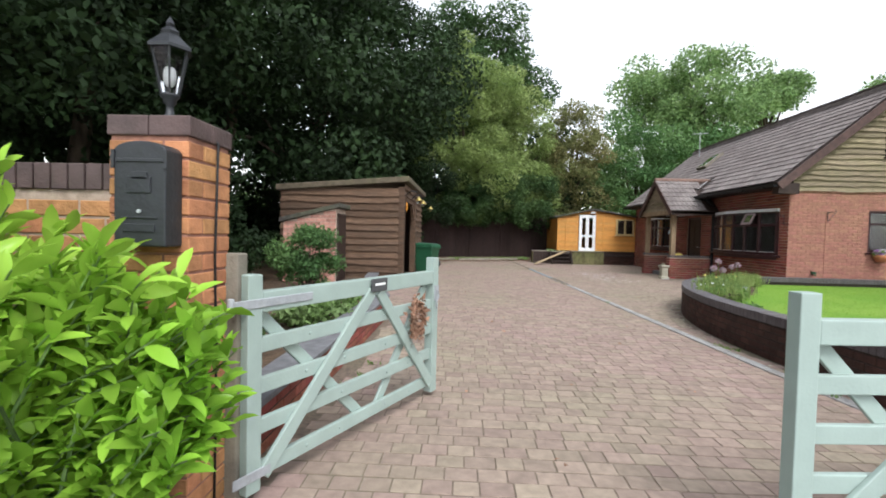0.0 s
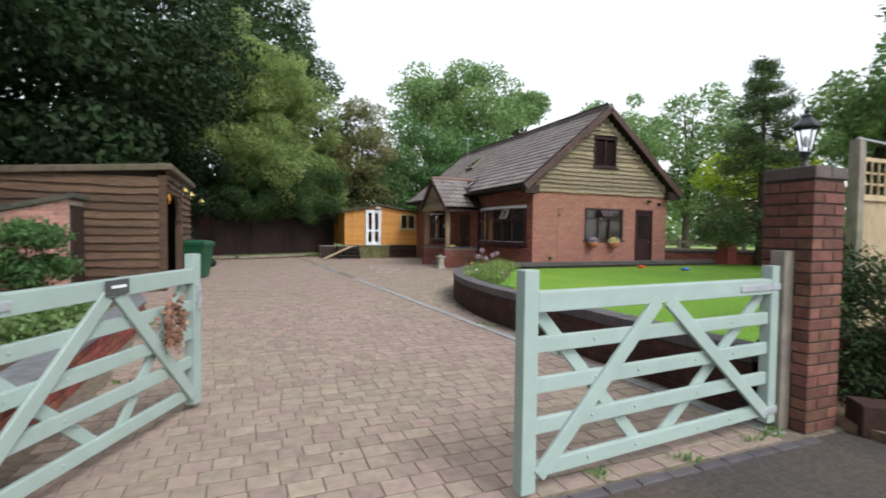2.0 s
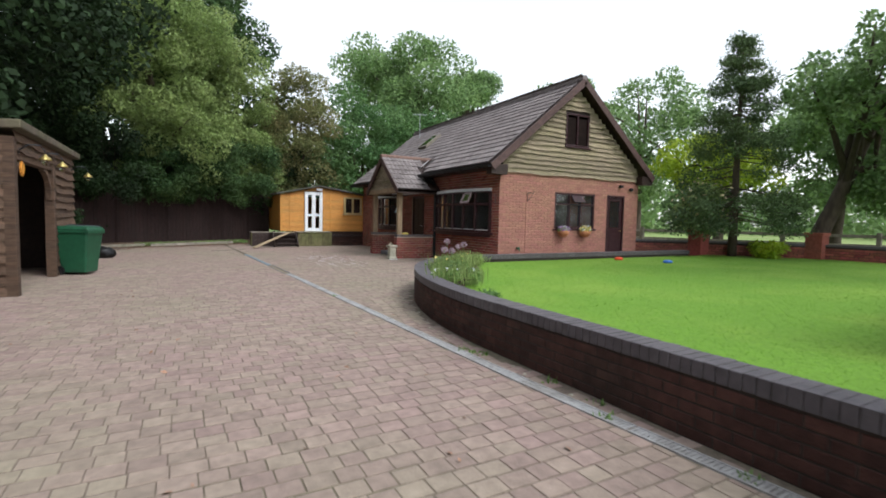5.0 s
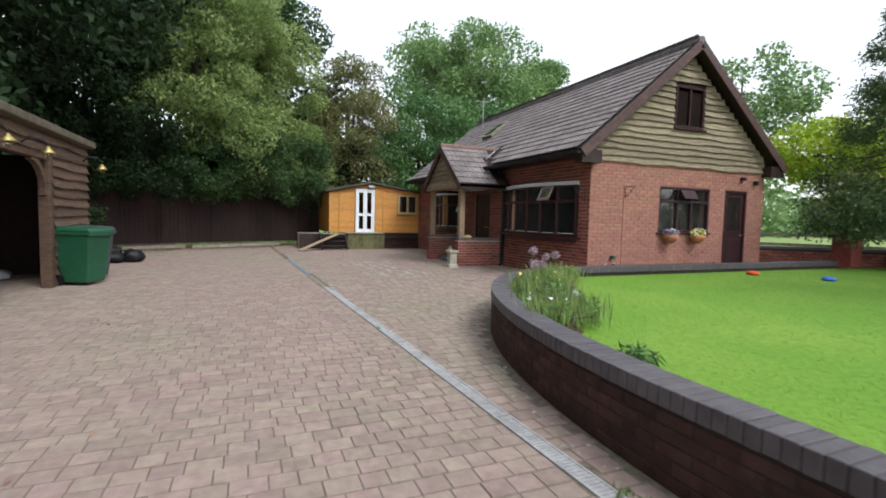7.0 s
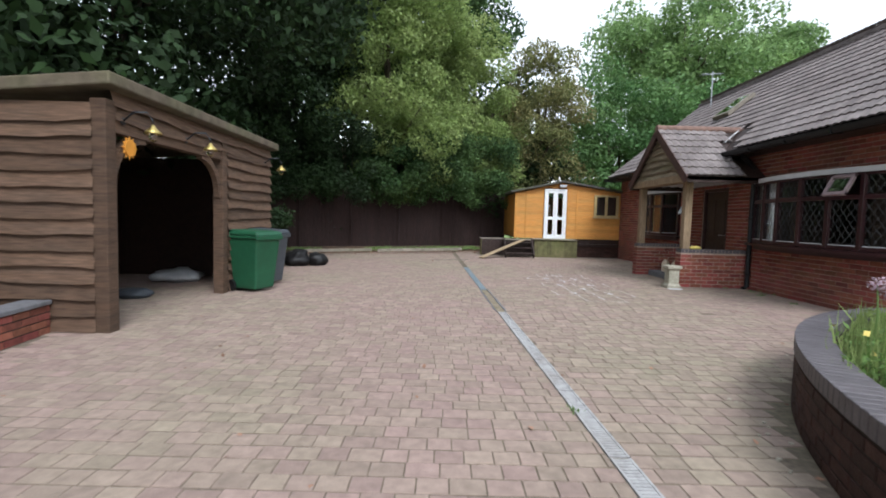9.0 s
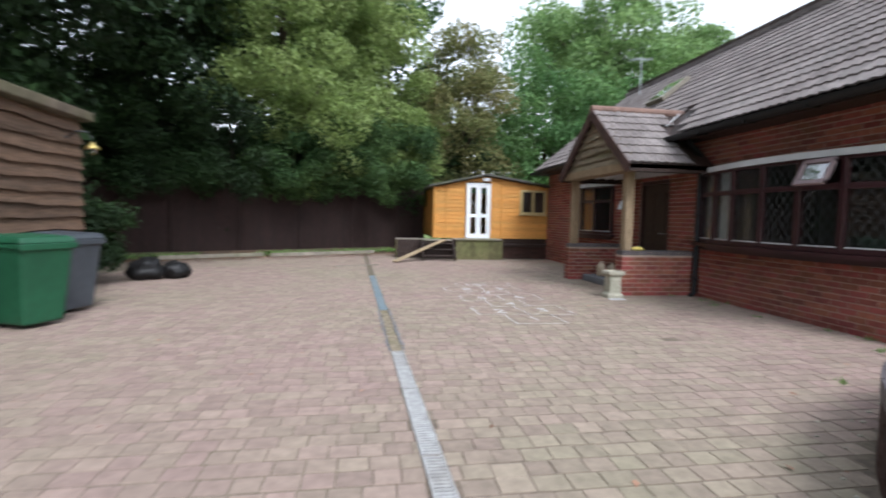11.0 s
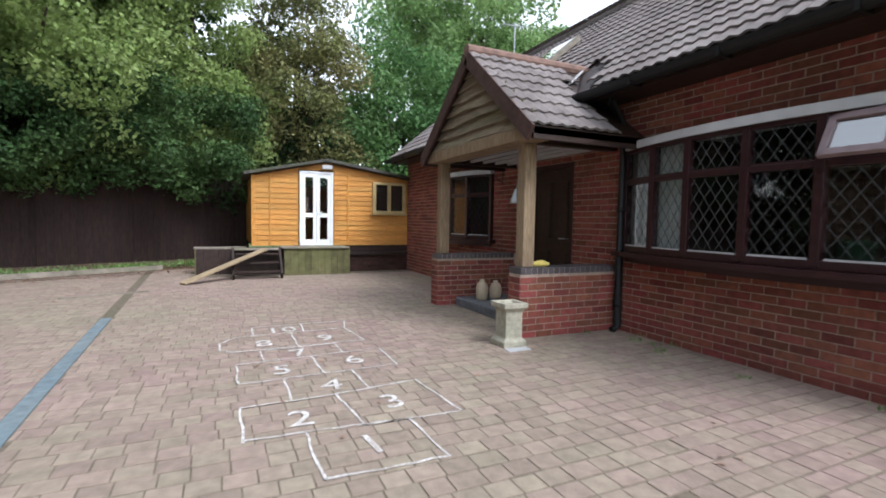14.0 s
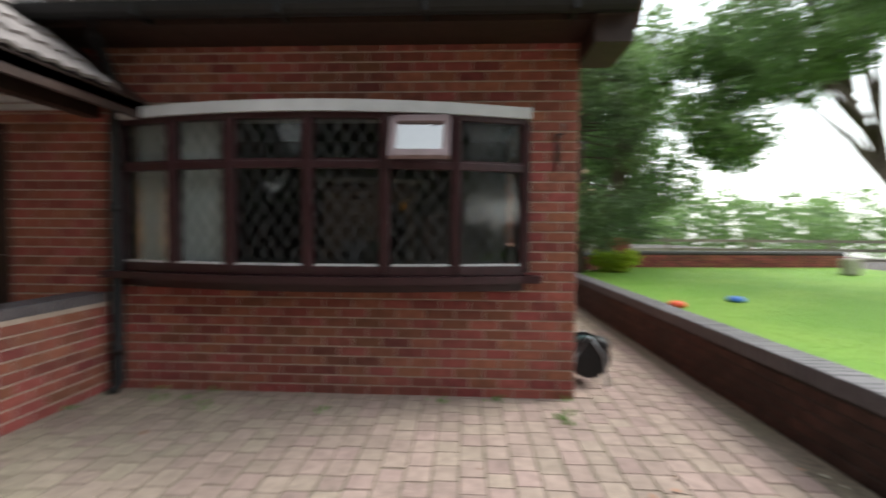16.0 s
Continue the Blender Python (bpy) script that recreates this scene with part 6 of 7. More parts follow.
Geo().rod([(9.05, 12.0, 0.24), (9.28, 12.0, 0.24)], 0.1, 16).rod([(9.04, 12.0, 0.24), (9.05, 12.0, 0.24)], 0.17, 18).rod([(9.27, 12.0, 0.24), (9.28, 12.0, 0.24)], 0.17, 18).made("drum", BLACK_PLASTIC, hr)
g = Geo()
for x in (9.03, 9.29):
    g.rod([(x, 11.85, 0.0), (x, 11.88, 0.25), (x, 12.0, 0.42), (x, 12.12, 0.25), (x, 12.15, 0.0)], 0.010, 6)
g.made("stand", STEEL, hr, smooth=True)
Geo().rod([(9.35, 12.16, 0.55), (9.35, 12.08, 0.55), (9.35, 12.08, 0.48)], 0.014, 6).box(9.31, 12.1, 0.52, 9.39, 12.18, 0.58).made("tap", BIN_GREEN, hr)
keep_place(hr)
tagged(Geo().lathe(9.9, 11.75, [(0.06, 0), (0.1, 0.02), (0.16, 0.10), (0.17, 0.16), (0.13, 0.22), (0.06, 0.24)], 14).made("garden_pot", BLACK_PLASTIC, smooth=True), "low dark plastic garden pot beside the wall", "pot")
tagged(Geo().box(12.2, 11.9, 0, 12.3, 12.05, 0.18).rod([(12.25, 12.0, 0.18), (12.28, 12.02, 0.42)], 0.02, 8).made("boot_scraper", BLACK_METAL), "small dark iron boot scraper by the door", "boot scraper")


def toy(name, x, y, mat, label):
    tagged(Geo().lathe(x, y, [(0.05, 0.336), (0.10, 0.345), (0.115, 0.37), (0.09, 0.40), (0.05, 0.415), (0.04, 0.39)], 18).made(name, mat, smooth=True), label, "toy", "lawn toys")


toy("toy_disc", 11.25, 10.35, RED, "small red plastic toy on the lawn")
toy("toy_disc", 11.8, 9.32, BLUE, "small blue plastic toy on the lawn")

# ---- border plants inside the curved wall ----
def border_clumps(n, s0, s1, d0, d1, z, size):
    out = []
    for _ in range(n):
        p, nn = retaining(random.uniform(s0, s1))
        q = p - nn * random.uniform(d0, d1)
        s = size * random.uniform(0.6, 1.3)
        out.append((q.x, q.y, z + random.uniform(0, 0.12), s, s, s * 0.9))
    return out


for s0, s1, n, mat, lab in ((5.6, 7.0, 20, LEAF_BED, "fresh green border plants beside the coping"), (7.0, 8.4, 24, LEAF_BED, "fresh green border plants beside the coping"), (8.4, 9.8, 20, LEAF_WILLOW, "grey-green border plants beside the coping")):
    cl = border_clumps(n, s0, s1, 0.26, 0.85, 0.40, 0.12)
    b = cl[0]
    shrub("border_plant", cl, 1700, 0.06, mat, lab, (b[0], b[1], 0.335), "border plant", 0.35, "border plants")
    blades = np.array([(c[0] + random.gauss(0, 0.09), c[1] + random.gauss(0, 0.09), 0.335 + 0.05 * random.random()) for c in cl for _ in range(22)])
    gt = empty("grass_tuft", b[0], b[1], 0.335, "thin upright grey-green stems in the border", "grass", "border grasses")
    tagged(quads("blades", leaf_quads(blades, rng.normal(0, 1, blades.shape) * [1, 1, 0.12], 0.26, 0.05, droop=-3.0, spread=0.1), LEAF_WILLOW, gt), kind="stuff")
    spots = np.array([(c[0] + random.gauss(0, 0.08), c[1] + random.gauss(0, 0.08), 0.50 + 0.14 * random.random()) for c in cl[::2]])
    tagged(quads("petals", leaf_quads(spots, rng.normal(0, 1, spots.shape), 0.04, 0.9), YELLOW if s0 > 6.5 else WHITE, gt), kind="stuff")
    keep_place(gt)
p0, n0 = retaining(4.6)
q0 = p0 - n0 * 0.55
shrub("fern", [(q0.x, q0.y, 0.40, 0.12, 0.12, 0.06)], 150, 0.09, LEAF_MID, "small dark green plant in the lawn", (q0.x, q0.y, 0.335), "plant", 0.2)
soil = []
for i in range(31):
    p, nn = retaining(5.4 + 4.8 * i / 30)
    w = 0.3 + 0.65 * math.sin(math.pi * min(1, max(0, i / 30))) + 0.05 * math.sin(i * 1.7)
    soil += [(p - nn * 0.2) + Vector((0, 0, 0.343)), (p - nn * (0.2 + w)) + Vector((0, 0, 0.343))]
tagged(Geo().put(soil, [(2 * i, 2 * i + 2, 2 * i + 3, 2 * i + 1) for i in range(30)]).made("border_soil", SOIL), "dark soil border beside the lawn", "soil", kind="structure")
for s_, dd, h in ((8.3, 0.45, 0.55), (8.7, 0.7, 0.48), (7.9, 0.6, 0.40), (7.3, 0.5, 0.45), (9.0, 0.5, 0.42)):
    p, nn = retaining(s_)
    q = p - nn * dd
    al = empty("allium", q.x, q.y, 0.335, "tall allium with a faded purple seed head", "flower", "alliums")
    Geo().rod([(q.x, q.y, 0.33), (q.x + 0.01, q.y, 0.335 + h * 0.6), (q.x, q.y + 0.01, 0.335 + h)], 0.006, 6).made("stem", LEAF_BED, al)
    pq, nq = cloud([(q.x, q.y, 0.335 + h, 0.06, 0.06, 0.055)], 160, 0.3)
    tagged(quads("florets", leaf_quads(pq, nq, 0.022, 0.8), material("faded_allium", (0.36, 0.26, 0.30), 0.9, 0.2, 30) if "faded_allium" not in bpy.data.materials else bpy.data.materials["faded_allium"], al), kind="stuff")
    keep_place(al)
sv = retaining(7.4)
tagged(Geo().ball((sv[0] - sv[1] * 1.0).x, (sv[0] - sv[1] * 1.0).y, 0.42, 0.055, 0.055, 0.055, 16, 10).rod([((sv[0] - sv[1] * 1.0).x, (sv[0] - sv[1] * 1.0).y, 0.33), ((sv[0] - sv[1] * 1.0).x, (sv[0] - sv[1] * 1.0).y, 0.40)], 0.008, 6).made("garden_ball_light", STEEL, smooth=True), "silver ball garden light on a spike", "garden light")

# ---- chalk hopscotch on the paving ----
hop = tagged(new("hopscotch"), "white chalk hopscotch grid drawn on the paving", "chalk drawing")


def chalk(pts, w=0.017):
    g, r = Geo(), random.Random(len(pts) + int(pts[0][0] * 100))
    pts = [Vector((x, y, 0)) for x, y in pts]
    fine = []
    for a, b in zip(pts, pts[1:]):
        k = max(2, int((b - a).length / 0.09))
        fine += [a.lerp(b, i / k) for i in range(k)]
    fine.append(pts[-1])
    vs = []
    for i, p in enumerate(fine):
        d = (fine[min(i + 1, len(fine) - 1)] - fine[max(i - 1, 0)]).normalized()
        s = Vector((-d.y, d.x, 0))
        ww = w * r.uniform(0.6, 1.15) / 2
        o = s * r.uniform(-0.008, 0.008)
        vs += [p + o + s * ww + Vector((0, 0, 0.0105)), p + o - s * ww + Vector((0, 0, 0.0105))]
    g.put(vs, [(2 * i, 2 * i + 1, 2 * i + 3, 2 * i + 2) for i in range(len(fine) - 1)]).made("chalk_line", CHALK, hop)


for line in ([(4.87, 13.80), (5.53, 13.78), (5.50, 14.32), (4.87, 14.37), (4.87, 13.80)], [(4.53, 14.35), (4.53, 14.89), (5.16, 14.91), (5.81, 14.99), (5.87, 14.31), (5.22, 14.32)], [(4.53, 14.38), (4.9, 14.36)], [(5.16, 14.91), (5.22, 14.32)],
             [(4.86, 14.90), (4.86, 15.40)], [(5.42, 14.95), (5.40, 15.43)], [(4.53, 15.38), (5.81, 15.44), (5.82, 16.0), (4.76, 15.92), (4.53, 15.90), (4.53, 15.38)], [(5.17, 15.42), (5.16, 15.95)],
             [(4.76, 15.92), (4.74, 16.30), (5.45, 16.32), (5.45, 15.98)], [(4.45, 16.32), (5.77, 16.35), (5.70, 16.98), (4.55, 16.92), (4.39, 16.7), (4.40, 16.43), (4.55, 16.32)], [(5.1, 16.34), (5.1, 16.94)],
             [(4.72, 16.95), (4.73, 17.34), (5.79, 17.36), (5.70, 16.99)], [(5.25, 16.97), (5.26, 17.35)]):
    chalk(line)
for ch, x, y in (("1", 5.12, 13.95), ("2", 4.78, 14.47), ("3", 5.42, 14.52), ("4", 5.08, 15.02), ("5", 4.78, 15.52), ("6", 5.42, 15.58), ("7", 5.0, 15.98), ("8", 4.72, 16.45), ("9", 5.32, 16.48), ("10", 4.85, 17.0)):
    cu = bpy.data.curves.new("digit", "FONT")
    cu.body, cu.size, cu.extrude = ch, 0.34, 0.0005
    cu.materials.append(CHALK)
    ob = new("digit", cu)
    ob.parent = hop
    ob.matrix_basis = pose(x, y, 0.0105, 0, 0, random.uniform(-8, 8))

# ---- right of the gateway ----
tagged(Geo().put([(4.37, 1.55, -0.05), (5.6, 0.30, -0.05), (5.75, 0.45, -0.05), (4.5, 1.72, -0.05), (4.37, 1.55, 0.2), (5.6, 0.30, 0.2), (5.75, 0.45, 0.2), (4.5, 1.72, 0.2)], [(3, 2, 1, 0), (4, 5, 6, 7), (0, 1, 5, 4), (1, 2, 6, 5), (2, 3, 7, 6), (3, 0, 4, 7)]).made("wall_hedge_kerb", BRICK_DARK, bevel=0.01), "low dark kerb wall under the hedge", "kerb", kind="structure")
cl = [(4.75 + 0.35 * random.random() + 0.33 * k, 1.75 - 0.21 * k + 0.3 * random.random(), 0.16 + 1.0 * random.random(), 0.28, 0.3, 0.22) for k in range(8) for _ in range(10)]
shrub("hedge", cl, 26000, 0.055, LEAF_HEDGE, "dense dark green hedge behind the kerb", (5.6, 1.5, 0.0), "hedge", 0.35)
tagged(Geo().box(4.4, 0.2, -0.1, 12, 2.0, 0.05).made("hedge_soil", SOIL), "dark soil under the hedge", "soil", kind="structure")
pf = tagged(new("fence_panels"), "pale timber fence panels with trellis tops", "fence", kind="structure")
for k in range(3):
    x = 6.2 + 1.83 * k
    Geo().box(x - 0.05, 2.52, 0, x + 0.05, 2.62, 2.25 if k == 0 else 2.12).made("post", GREY_WOOD, pf, 0.006)
    for i in range(12):
        Geo().box(x + 0.06 + 0.143 * i, 2.56, 0.3, x + 0.06 + 0.143 * i + 0.138, 2.575, 1.68).made("board", PALE_WOOD, pf)
    for z in (0.4, 1.0, 1.66):
        Geo().box(x + 0.05, 2.535, z, x + 1.78, 2.56, z + 0.06).made("rail", PALE_WOOD, pf)
    g = Geo().box(x + 0.05, 2.55, 2.05, x + 1.78, 2.585, 2.09)
    for i in range(14):
        g.box(x + 0.10 + 0.122 * i, 2.552, 1.72, x + 0.12 + 0.122 * i, 2.564, 2.05)
    for z in (1.82, 1.93):
        g.box(x + 0.05, 2.566, z, x + 1.78, 2.578, z + 0.02)
    g.made("trellis", PALE_WOOD, pf)
tagged(Geo().rod([(6.2, 2.57, 2.27), (8.0, 2.57, 2.2), (12, 2.57, 2.12)], 0.012, 6).made("pipe_rail", STEEL), "thin steel rail above the fence", "rail")

# ---- east side: low wall, rails, field ----
ew = tagged(new("wall_east"), "low red brick garden wall with square piers", "wall", kind="structure")
for (xa, ya), (xb, yb) in (((14.15, 12.6), (15.9, 11.25)), ((15.9, 11.25), (18.2, 8.9)), ((18.2, 8.9), (19.2, 2.2))):
    du = Vector((xb - xa, yb - ya, 0))
    Ln = du.length
    du.normalize()
    dn = Vector((du.y, -du.x, 0))
    wall_core("core", (xa, ya, 0), du, dn, Ln, 0, 0.72, 0.2, [], MORTAR_DARK, ew)
    brick_face(ew, (xa, ya, 0), du, dn, Ln, 0.3, 0.72, [], BRICK)
    g = Geo()
    slab(g, (xa, ya, 0), du, dn, 0, Ln, 0.72, 0.78, 0.22, 0.02)
    g.made("coping", BLUE_BRICK, ew)
for x, y in ((15.9, 11.2), (18.2, 8.9)):
    Geo().box(x - 0.22, y - 0.22, 0, x + 0.22, y + 0.22, 1.05).box(x - 0.25, y - 0.25, 1.05, x + 0.25, y + 0.25, 1.13).made("pier", BRICK, ew, 0.008)
rf = tagged(new("fence_field"), "weathered post and rail field fence", "fence", kind="structure")
fpts = [(15.0, 19.0), (18.0, 15.0), (20.6, 11.0), (22.2, 6.0), (22.8, 0.0), (23, -6)]
for (xa, ya), (xb, yb) in zip(fpts, fpts[1:]):
    for z in (0.35, 0.7, 1.02):
        Geo().beam((xa, ya, z), (xb, yb, z), 0.04, 0.10).made("rail", GREY_WOOD, rf)
    for f in (0, 0.5):
        x, y = xa + (xb - xa) * f, ya + (yb - ya) * f
        Geo().box(x - 0.06, y - 0.06, -0.1, x + 0.06, y + 0.06, 1.15).made("post", GREY_WOOD, rf)
tagged(Geo().box(16.4, 4.0, 0.33, 16.7, 4.3, 0.72).made("garden_stone", STONE, bevel=0.05), "pale weathered stone block by the wall", "stone")

# ---- trees ----
con = empty("conifer", 16.4, 10.4, 0.3, "tall narrow conifer with dark ragged foliage", "tree")
Geo().rod([(16.4, 10.4, 0.3), (16.42, 10.42, 3.0), (16.4, 10.4, 6.9)], [0.14, 0.10, 0.02], 8).made("trunk", BARK, con, smooth=True)
cl, br = [], Geo()
for i in range(170):
    f = random.random() ** 0.85
    z = 1.35 + 5.75 * f
    r = (1.8 * (1 - f) ** 0.8 + 0.10) * random.uniform(0.5, 1.1)
    a = random.uniform(0, 6.283)
    c = (16.4 + r * math.cos(a), 10.4 + r * math.sin(a), z - 0.12 * r)
    s = 0.24 + 0.22 * (1 - f)
    cl.append((*c, s * 1.2, s * 1.2, s * 0.7))
    br.rod([(16.4, 10.4, z + 0.05), c], [0.025, 0.006], 5)
br.made("branches", BARK, con)
p, nn = cloud(cl, 36000, 0.8)
tagged(quads("foliage", leaf_quads(p, nn, 0.10, 0.35), LEAF_CONIFER, con), kind="stuff")
keep_place(con)
shrub("lime_shrub", crown_clumps(16.6, 9.6, 0.62, 0.5, 0.5, 0.2, 14, 0.25), 2600, 0.10, LEAF_LIME, "bright lime-yellow leafy shrub by the lawn", (16.6, 9.6, 0.33))
rose = shrub("rose_bush", crown_clumps(16.0, 11.2, 1.7, 1.0, 0.8, 0.8, 24, 0.32), 4200, 0.10, LEAF_WILLOW, "pale flowering climbing rose under the conifer", (16.0, 11.2, 0.1))
p, nn = cloud([(16.0, 11.1, 1.9, 1.15, 0.95, 0.95)], 160, 0.3)
petals = quads("petals", leaf_quads(p, nn, 0.11, 0.9), material("cream_petal", (0.62, 0.50, 0.30), 0.8, 0.2, 30), rose)
tagged(petals, kind="stuff")
petals.matrix_parent_inverse = Matrix.Translation(rose.location).inverted()

# west wood and north screen: (x, y, crown, clump count, clump size, leaves, leaf size, material)
wood = [
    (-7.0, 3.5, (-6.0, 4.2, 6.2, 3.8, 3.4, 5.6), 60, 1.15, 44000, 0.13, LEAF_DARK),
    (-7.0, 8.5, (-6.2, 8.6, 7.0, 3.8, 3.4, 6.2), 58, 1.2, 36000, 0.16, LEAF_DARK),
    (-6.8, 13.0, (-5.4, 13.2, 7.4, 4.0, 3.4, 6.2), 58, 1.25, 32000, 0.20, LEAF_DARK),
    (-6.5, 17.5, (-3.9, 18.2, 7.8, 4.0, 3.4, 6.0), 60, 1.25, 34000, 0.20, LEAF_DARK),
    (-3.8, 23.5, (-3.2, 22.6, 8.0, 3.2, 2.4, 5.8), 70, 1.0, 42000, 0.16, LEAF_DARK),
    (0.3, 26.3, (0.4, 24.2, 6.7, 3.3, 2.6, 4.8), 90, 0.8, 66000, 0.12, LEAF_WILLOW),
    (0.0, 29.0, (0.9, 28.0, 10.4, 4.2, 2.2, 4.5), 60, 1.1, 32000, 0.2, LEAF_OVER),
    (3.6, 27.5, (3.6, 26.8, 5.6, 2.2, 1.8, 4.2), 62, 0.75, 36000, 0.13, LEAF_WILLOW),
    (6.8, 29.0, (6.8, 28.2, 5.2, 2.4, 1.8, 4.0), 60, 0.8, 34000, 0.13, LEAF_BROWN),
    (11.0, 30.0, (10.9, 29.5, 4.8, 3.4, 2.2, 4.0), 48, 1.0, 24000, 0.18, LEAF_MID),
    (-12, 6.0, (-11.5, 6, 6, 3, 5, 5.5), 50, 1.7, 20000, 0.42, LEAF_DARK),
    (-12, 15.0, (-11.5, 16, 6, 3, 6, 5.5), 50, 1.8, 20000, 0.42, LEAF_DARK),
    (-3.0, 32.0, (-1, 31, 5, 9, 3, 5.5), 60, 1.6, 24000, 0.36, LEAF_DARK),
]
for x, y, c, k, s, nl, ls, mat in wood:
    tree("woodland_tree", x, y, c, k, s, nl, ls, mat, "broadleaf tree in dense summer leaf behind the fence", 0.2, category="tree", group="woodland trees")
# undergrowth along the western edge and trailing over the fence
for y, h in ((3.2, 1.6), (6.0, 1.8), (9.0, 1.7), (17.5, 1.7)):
    shrub("understorey_bush", crown_clumps(-4.6, y, h * 0.6, 0.9, 1.5, h * 0.6, 22, 0.5), 7000, 0.12, LEAF_DARK, "evergreen undergrowth, coloured dark for the shade beneath the trees", (-4.6, y, 0.1), "bush", 0.5, "undergrowth")
shrub("understorey_bush", crown_clumps(-7.4, 19.0, 3.2, 1.5, 1.6, 3.0, 40, 0.85), 12000, 0.2, LEAF_DARK, "evergreen undergrowth, coloured dark for the shade beneath the trees", (-7.4, 18.6, 0.1), "bush", 0.5, "undergrowth")
shrub("understorey_bush", crown_clumps(-1.75, 17.2, 1.1, 0.55, 0.6, 0.9, 18, 0.35), 6000, 0.10, LEAF_DARK, "evergreen undergrowth, coloured dark for the shade beneath the trees", (-1.75, 17.2, 0.0), "bush", 0.5, "undergrowth")
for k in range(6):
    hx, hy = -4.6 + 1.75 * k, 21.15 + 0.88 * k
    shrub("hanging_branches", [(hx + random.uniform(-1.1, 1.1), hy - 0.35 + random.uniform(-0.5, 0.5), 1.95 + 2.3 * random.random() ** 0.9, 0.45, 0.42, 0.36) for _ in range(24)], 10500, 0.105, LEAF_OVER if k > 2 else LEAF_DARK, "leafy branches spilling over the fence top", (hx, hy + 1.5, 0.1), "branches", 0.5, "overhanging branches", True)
# infill added behind the fence to close bright sky gaps
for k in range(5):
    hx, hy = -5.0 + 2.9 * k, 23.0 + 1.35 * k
    shrub("understorey_bush", crown_clumps(hx, hy, 2.6, 1.5, 0.9, 2.2, 30, 0.75), 9000, 0.17, LEAF_DARK, "evergreen undergrowth, coloured dark for the shade beneath the trees", (hx, hy, 0.0), "bush", 0.5, "undergrowth")
litter = []
for _ in range(2600):
    p = fa + fd_ * (random.random() * fl) + Vector((fd_.y, -fd_.x, 0)) * (0.8 + abs(random.gauss(0, 0.55)))
    if on_drive(p.x, p.y) or p.x < 3.6:
        litter.append((p.x, p.y, 0.014))
litter = np.array(litter)
tagged(quads("leaf_litter", leaf_quads(litter, np.tile([0.0, 0.0, 1.0], (len(litter), 1)), 0.055, 0.6, spread=0.3), RUST), "brown fallen leaves along the fence foot", "leaves", kind="stuff")
# tall trees beyond the house
far = [
    (16.5, 36.0, (16.8, 36, 11.4, 5.2, 4.6, 5.0), 52, 1.5, 26000, 0.26, LEAF_OAK),
    (15.0, 33.0, (14.5, 33, 6.2, 6.0, 3.0, 3.8), 40, 1.5, 20000, 0.24, LEAF_MID),
    (25.0, 40.0, (25.0, 40, 12.0, 3.2, 3.2, 3.6), 24, 1.3, 10000, 0.28, LEAF_OAK),
    (32.0, 36.0, (32, 36, 10.0, 6.5, 4, 4.8), 30, 1.3, 12000, 0.28, LEAF_OAK),
    (29.0, 24.0, (29, 24, 7.6, 4.6, 4, 4.4), 34, 1.2, 14000, 0.25, LEAF_OAK),
    (24.0, 15.5, (24, 15.5, 4.2, 2.6, 2.6, 2.2), 26, 0.8, 9000, 0.2, LEAF_LIME),
    (30.0, 13.0, (30, 13, 5.6, 4.0, 3.6, 3.6), 34, 1.1, 13000, 0.24, LEAF_OAK),
    (25.5, 8.0, (25.5, 8.0, 4.2, 3.0, 2.8, 2.8), 30, 0.9, 11000, 0.2, LEAF_MID),
    (18.5, 9.5, (19.8, 7.4, 5.0, 3.4, 3.4, 3.1), 50, 0.8, 25000, 0.17, LEAF_OAK),
    (22.5, -3.0, (17.8, 4.6, 6.8, 3.0, 3.0, 2.2), 50, 0.75, 24000, 0.15, LEAF_OAK),
    (15.5, 1.0, (13.2, 3.0, 6.4, 2.8, 2.2, 1.5), 30, 0.7, 12000, 0.14, LEAF_OAK),
]
for x, y, c, k, s, nl, ls, mat in far:
    tree("field_tree", x, y, c, k, s, nl, ls, mat, "full-crowned tree standing beyond the garden", 0.26, category="tree", group="field trees", limbs=12)
hz = []
for i in range(60):
    a = radians(-25 + 150 * i / 60)
    r = 85 + random.uniform(-12, 18)
    hz.append((r * math.sin(a), r * math.cos(a), 1.6 + random.uniform(0, 2), 6.0, 6.0, 3.5 + random.uniform(0, 2.5)))
p, nn = cloud(hz, 42000, 0.3)
tagged(quads("treeline", leaf_quads(p, nn, 0.9, 0.7), LEAF_OAK), "distant hazy treeline across the fields", "trees", kind="stuff")
tagged(Geo().box(60, 8, -0.05, 74, 12, 3.2).put([(59, 7, 3.2), (75, 7, 3.2), (75, 13, 3.2), (59, 13, 3.2), (59, 10, 5.2), (75, 10, 5.2)], [(0, 1, 5, 4), (2, 3, 4, 5), (0, 4, 3), (1, 2, 5)]).made("far_building", GREY_TRIM), "pale low building across the field", "building")

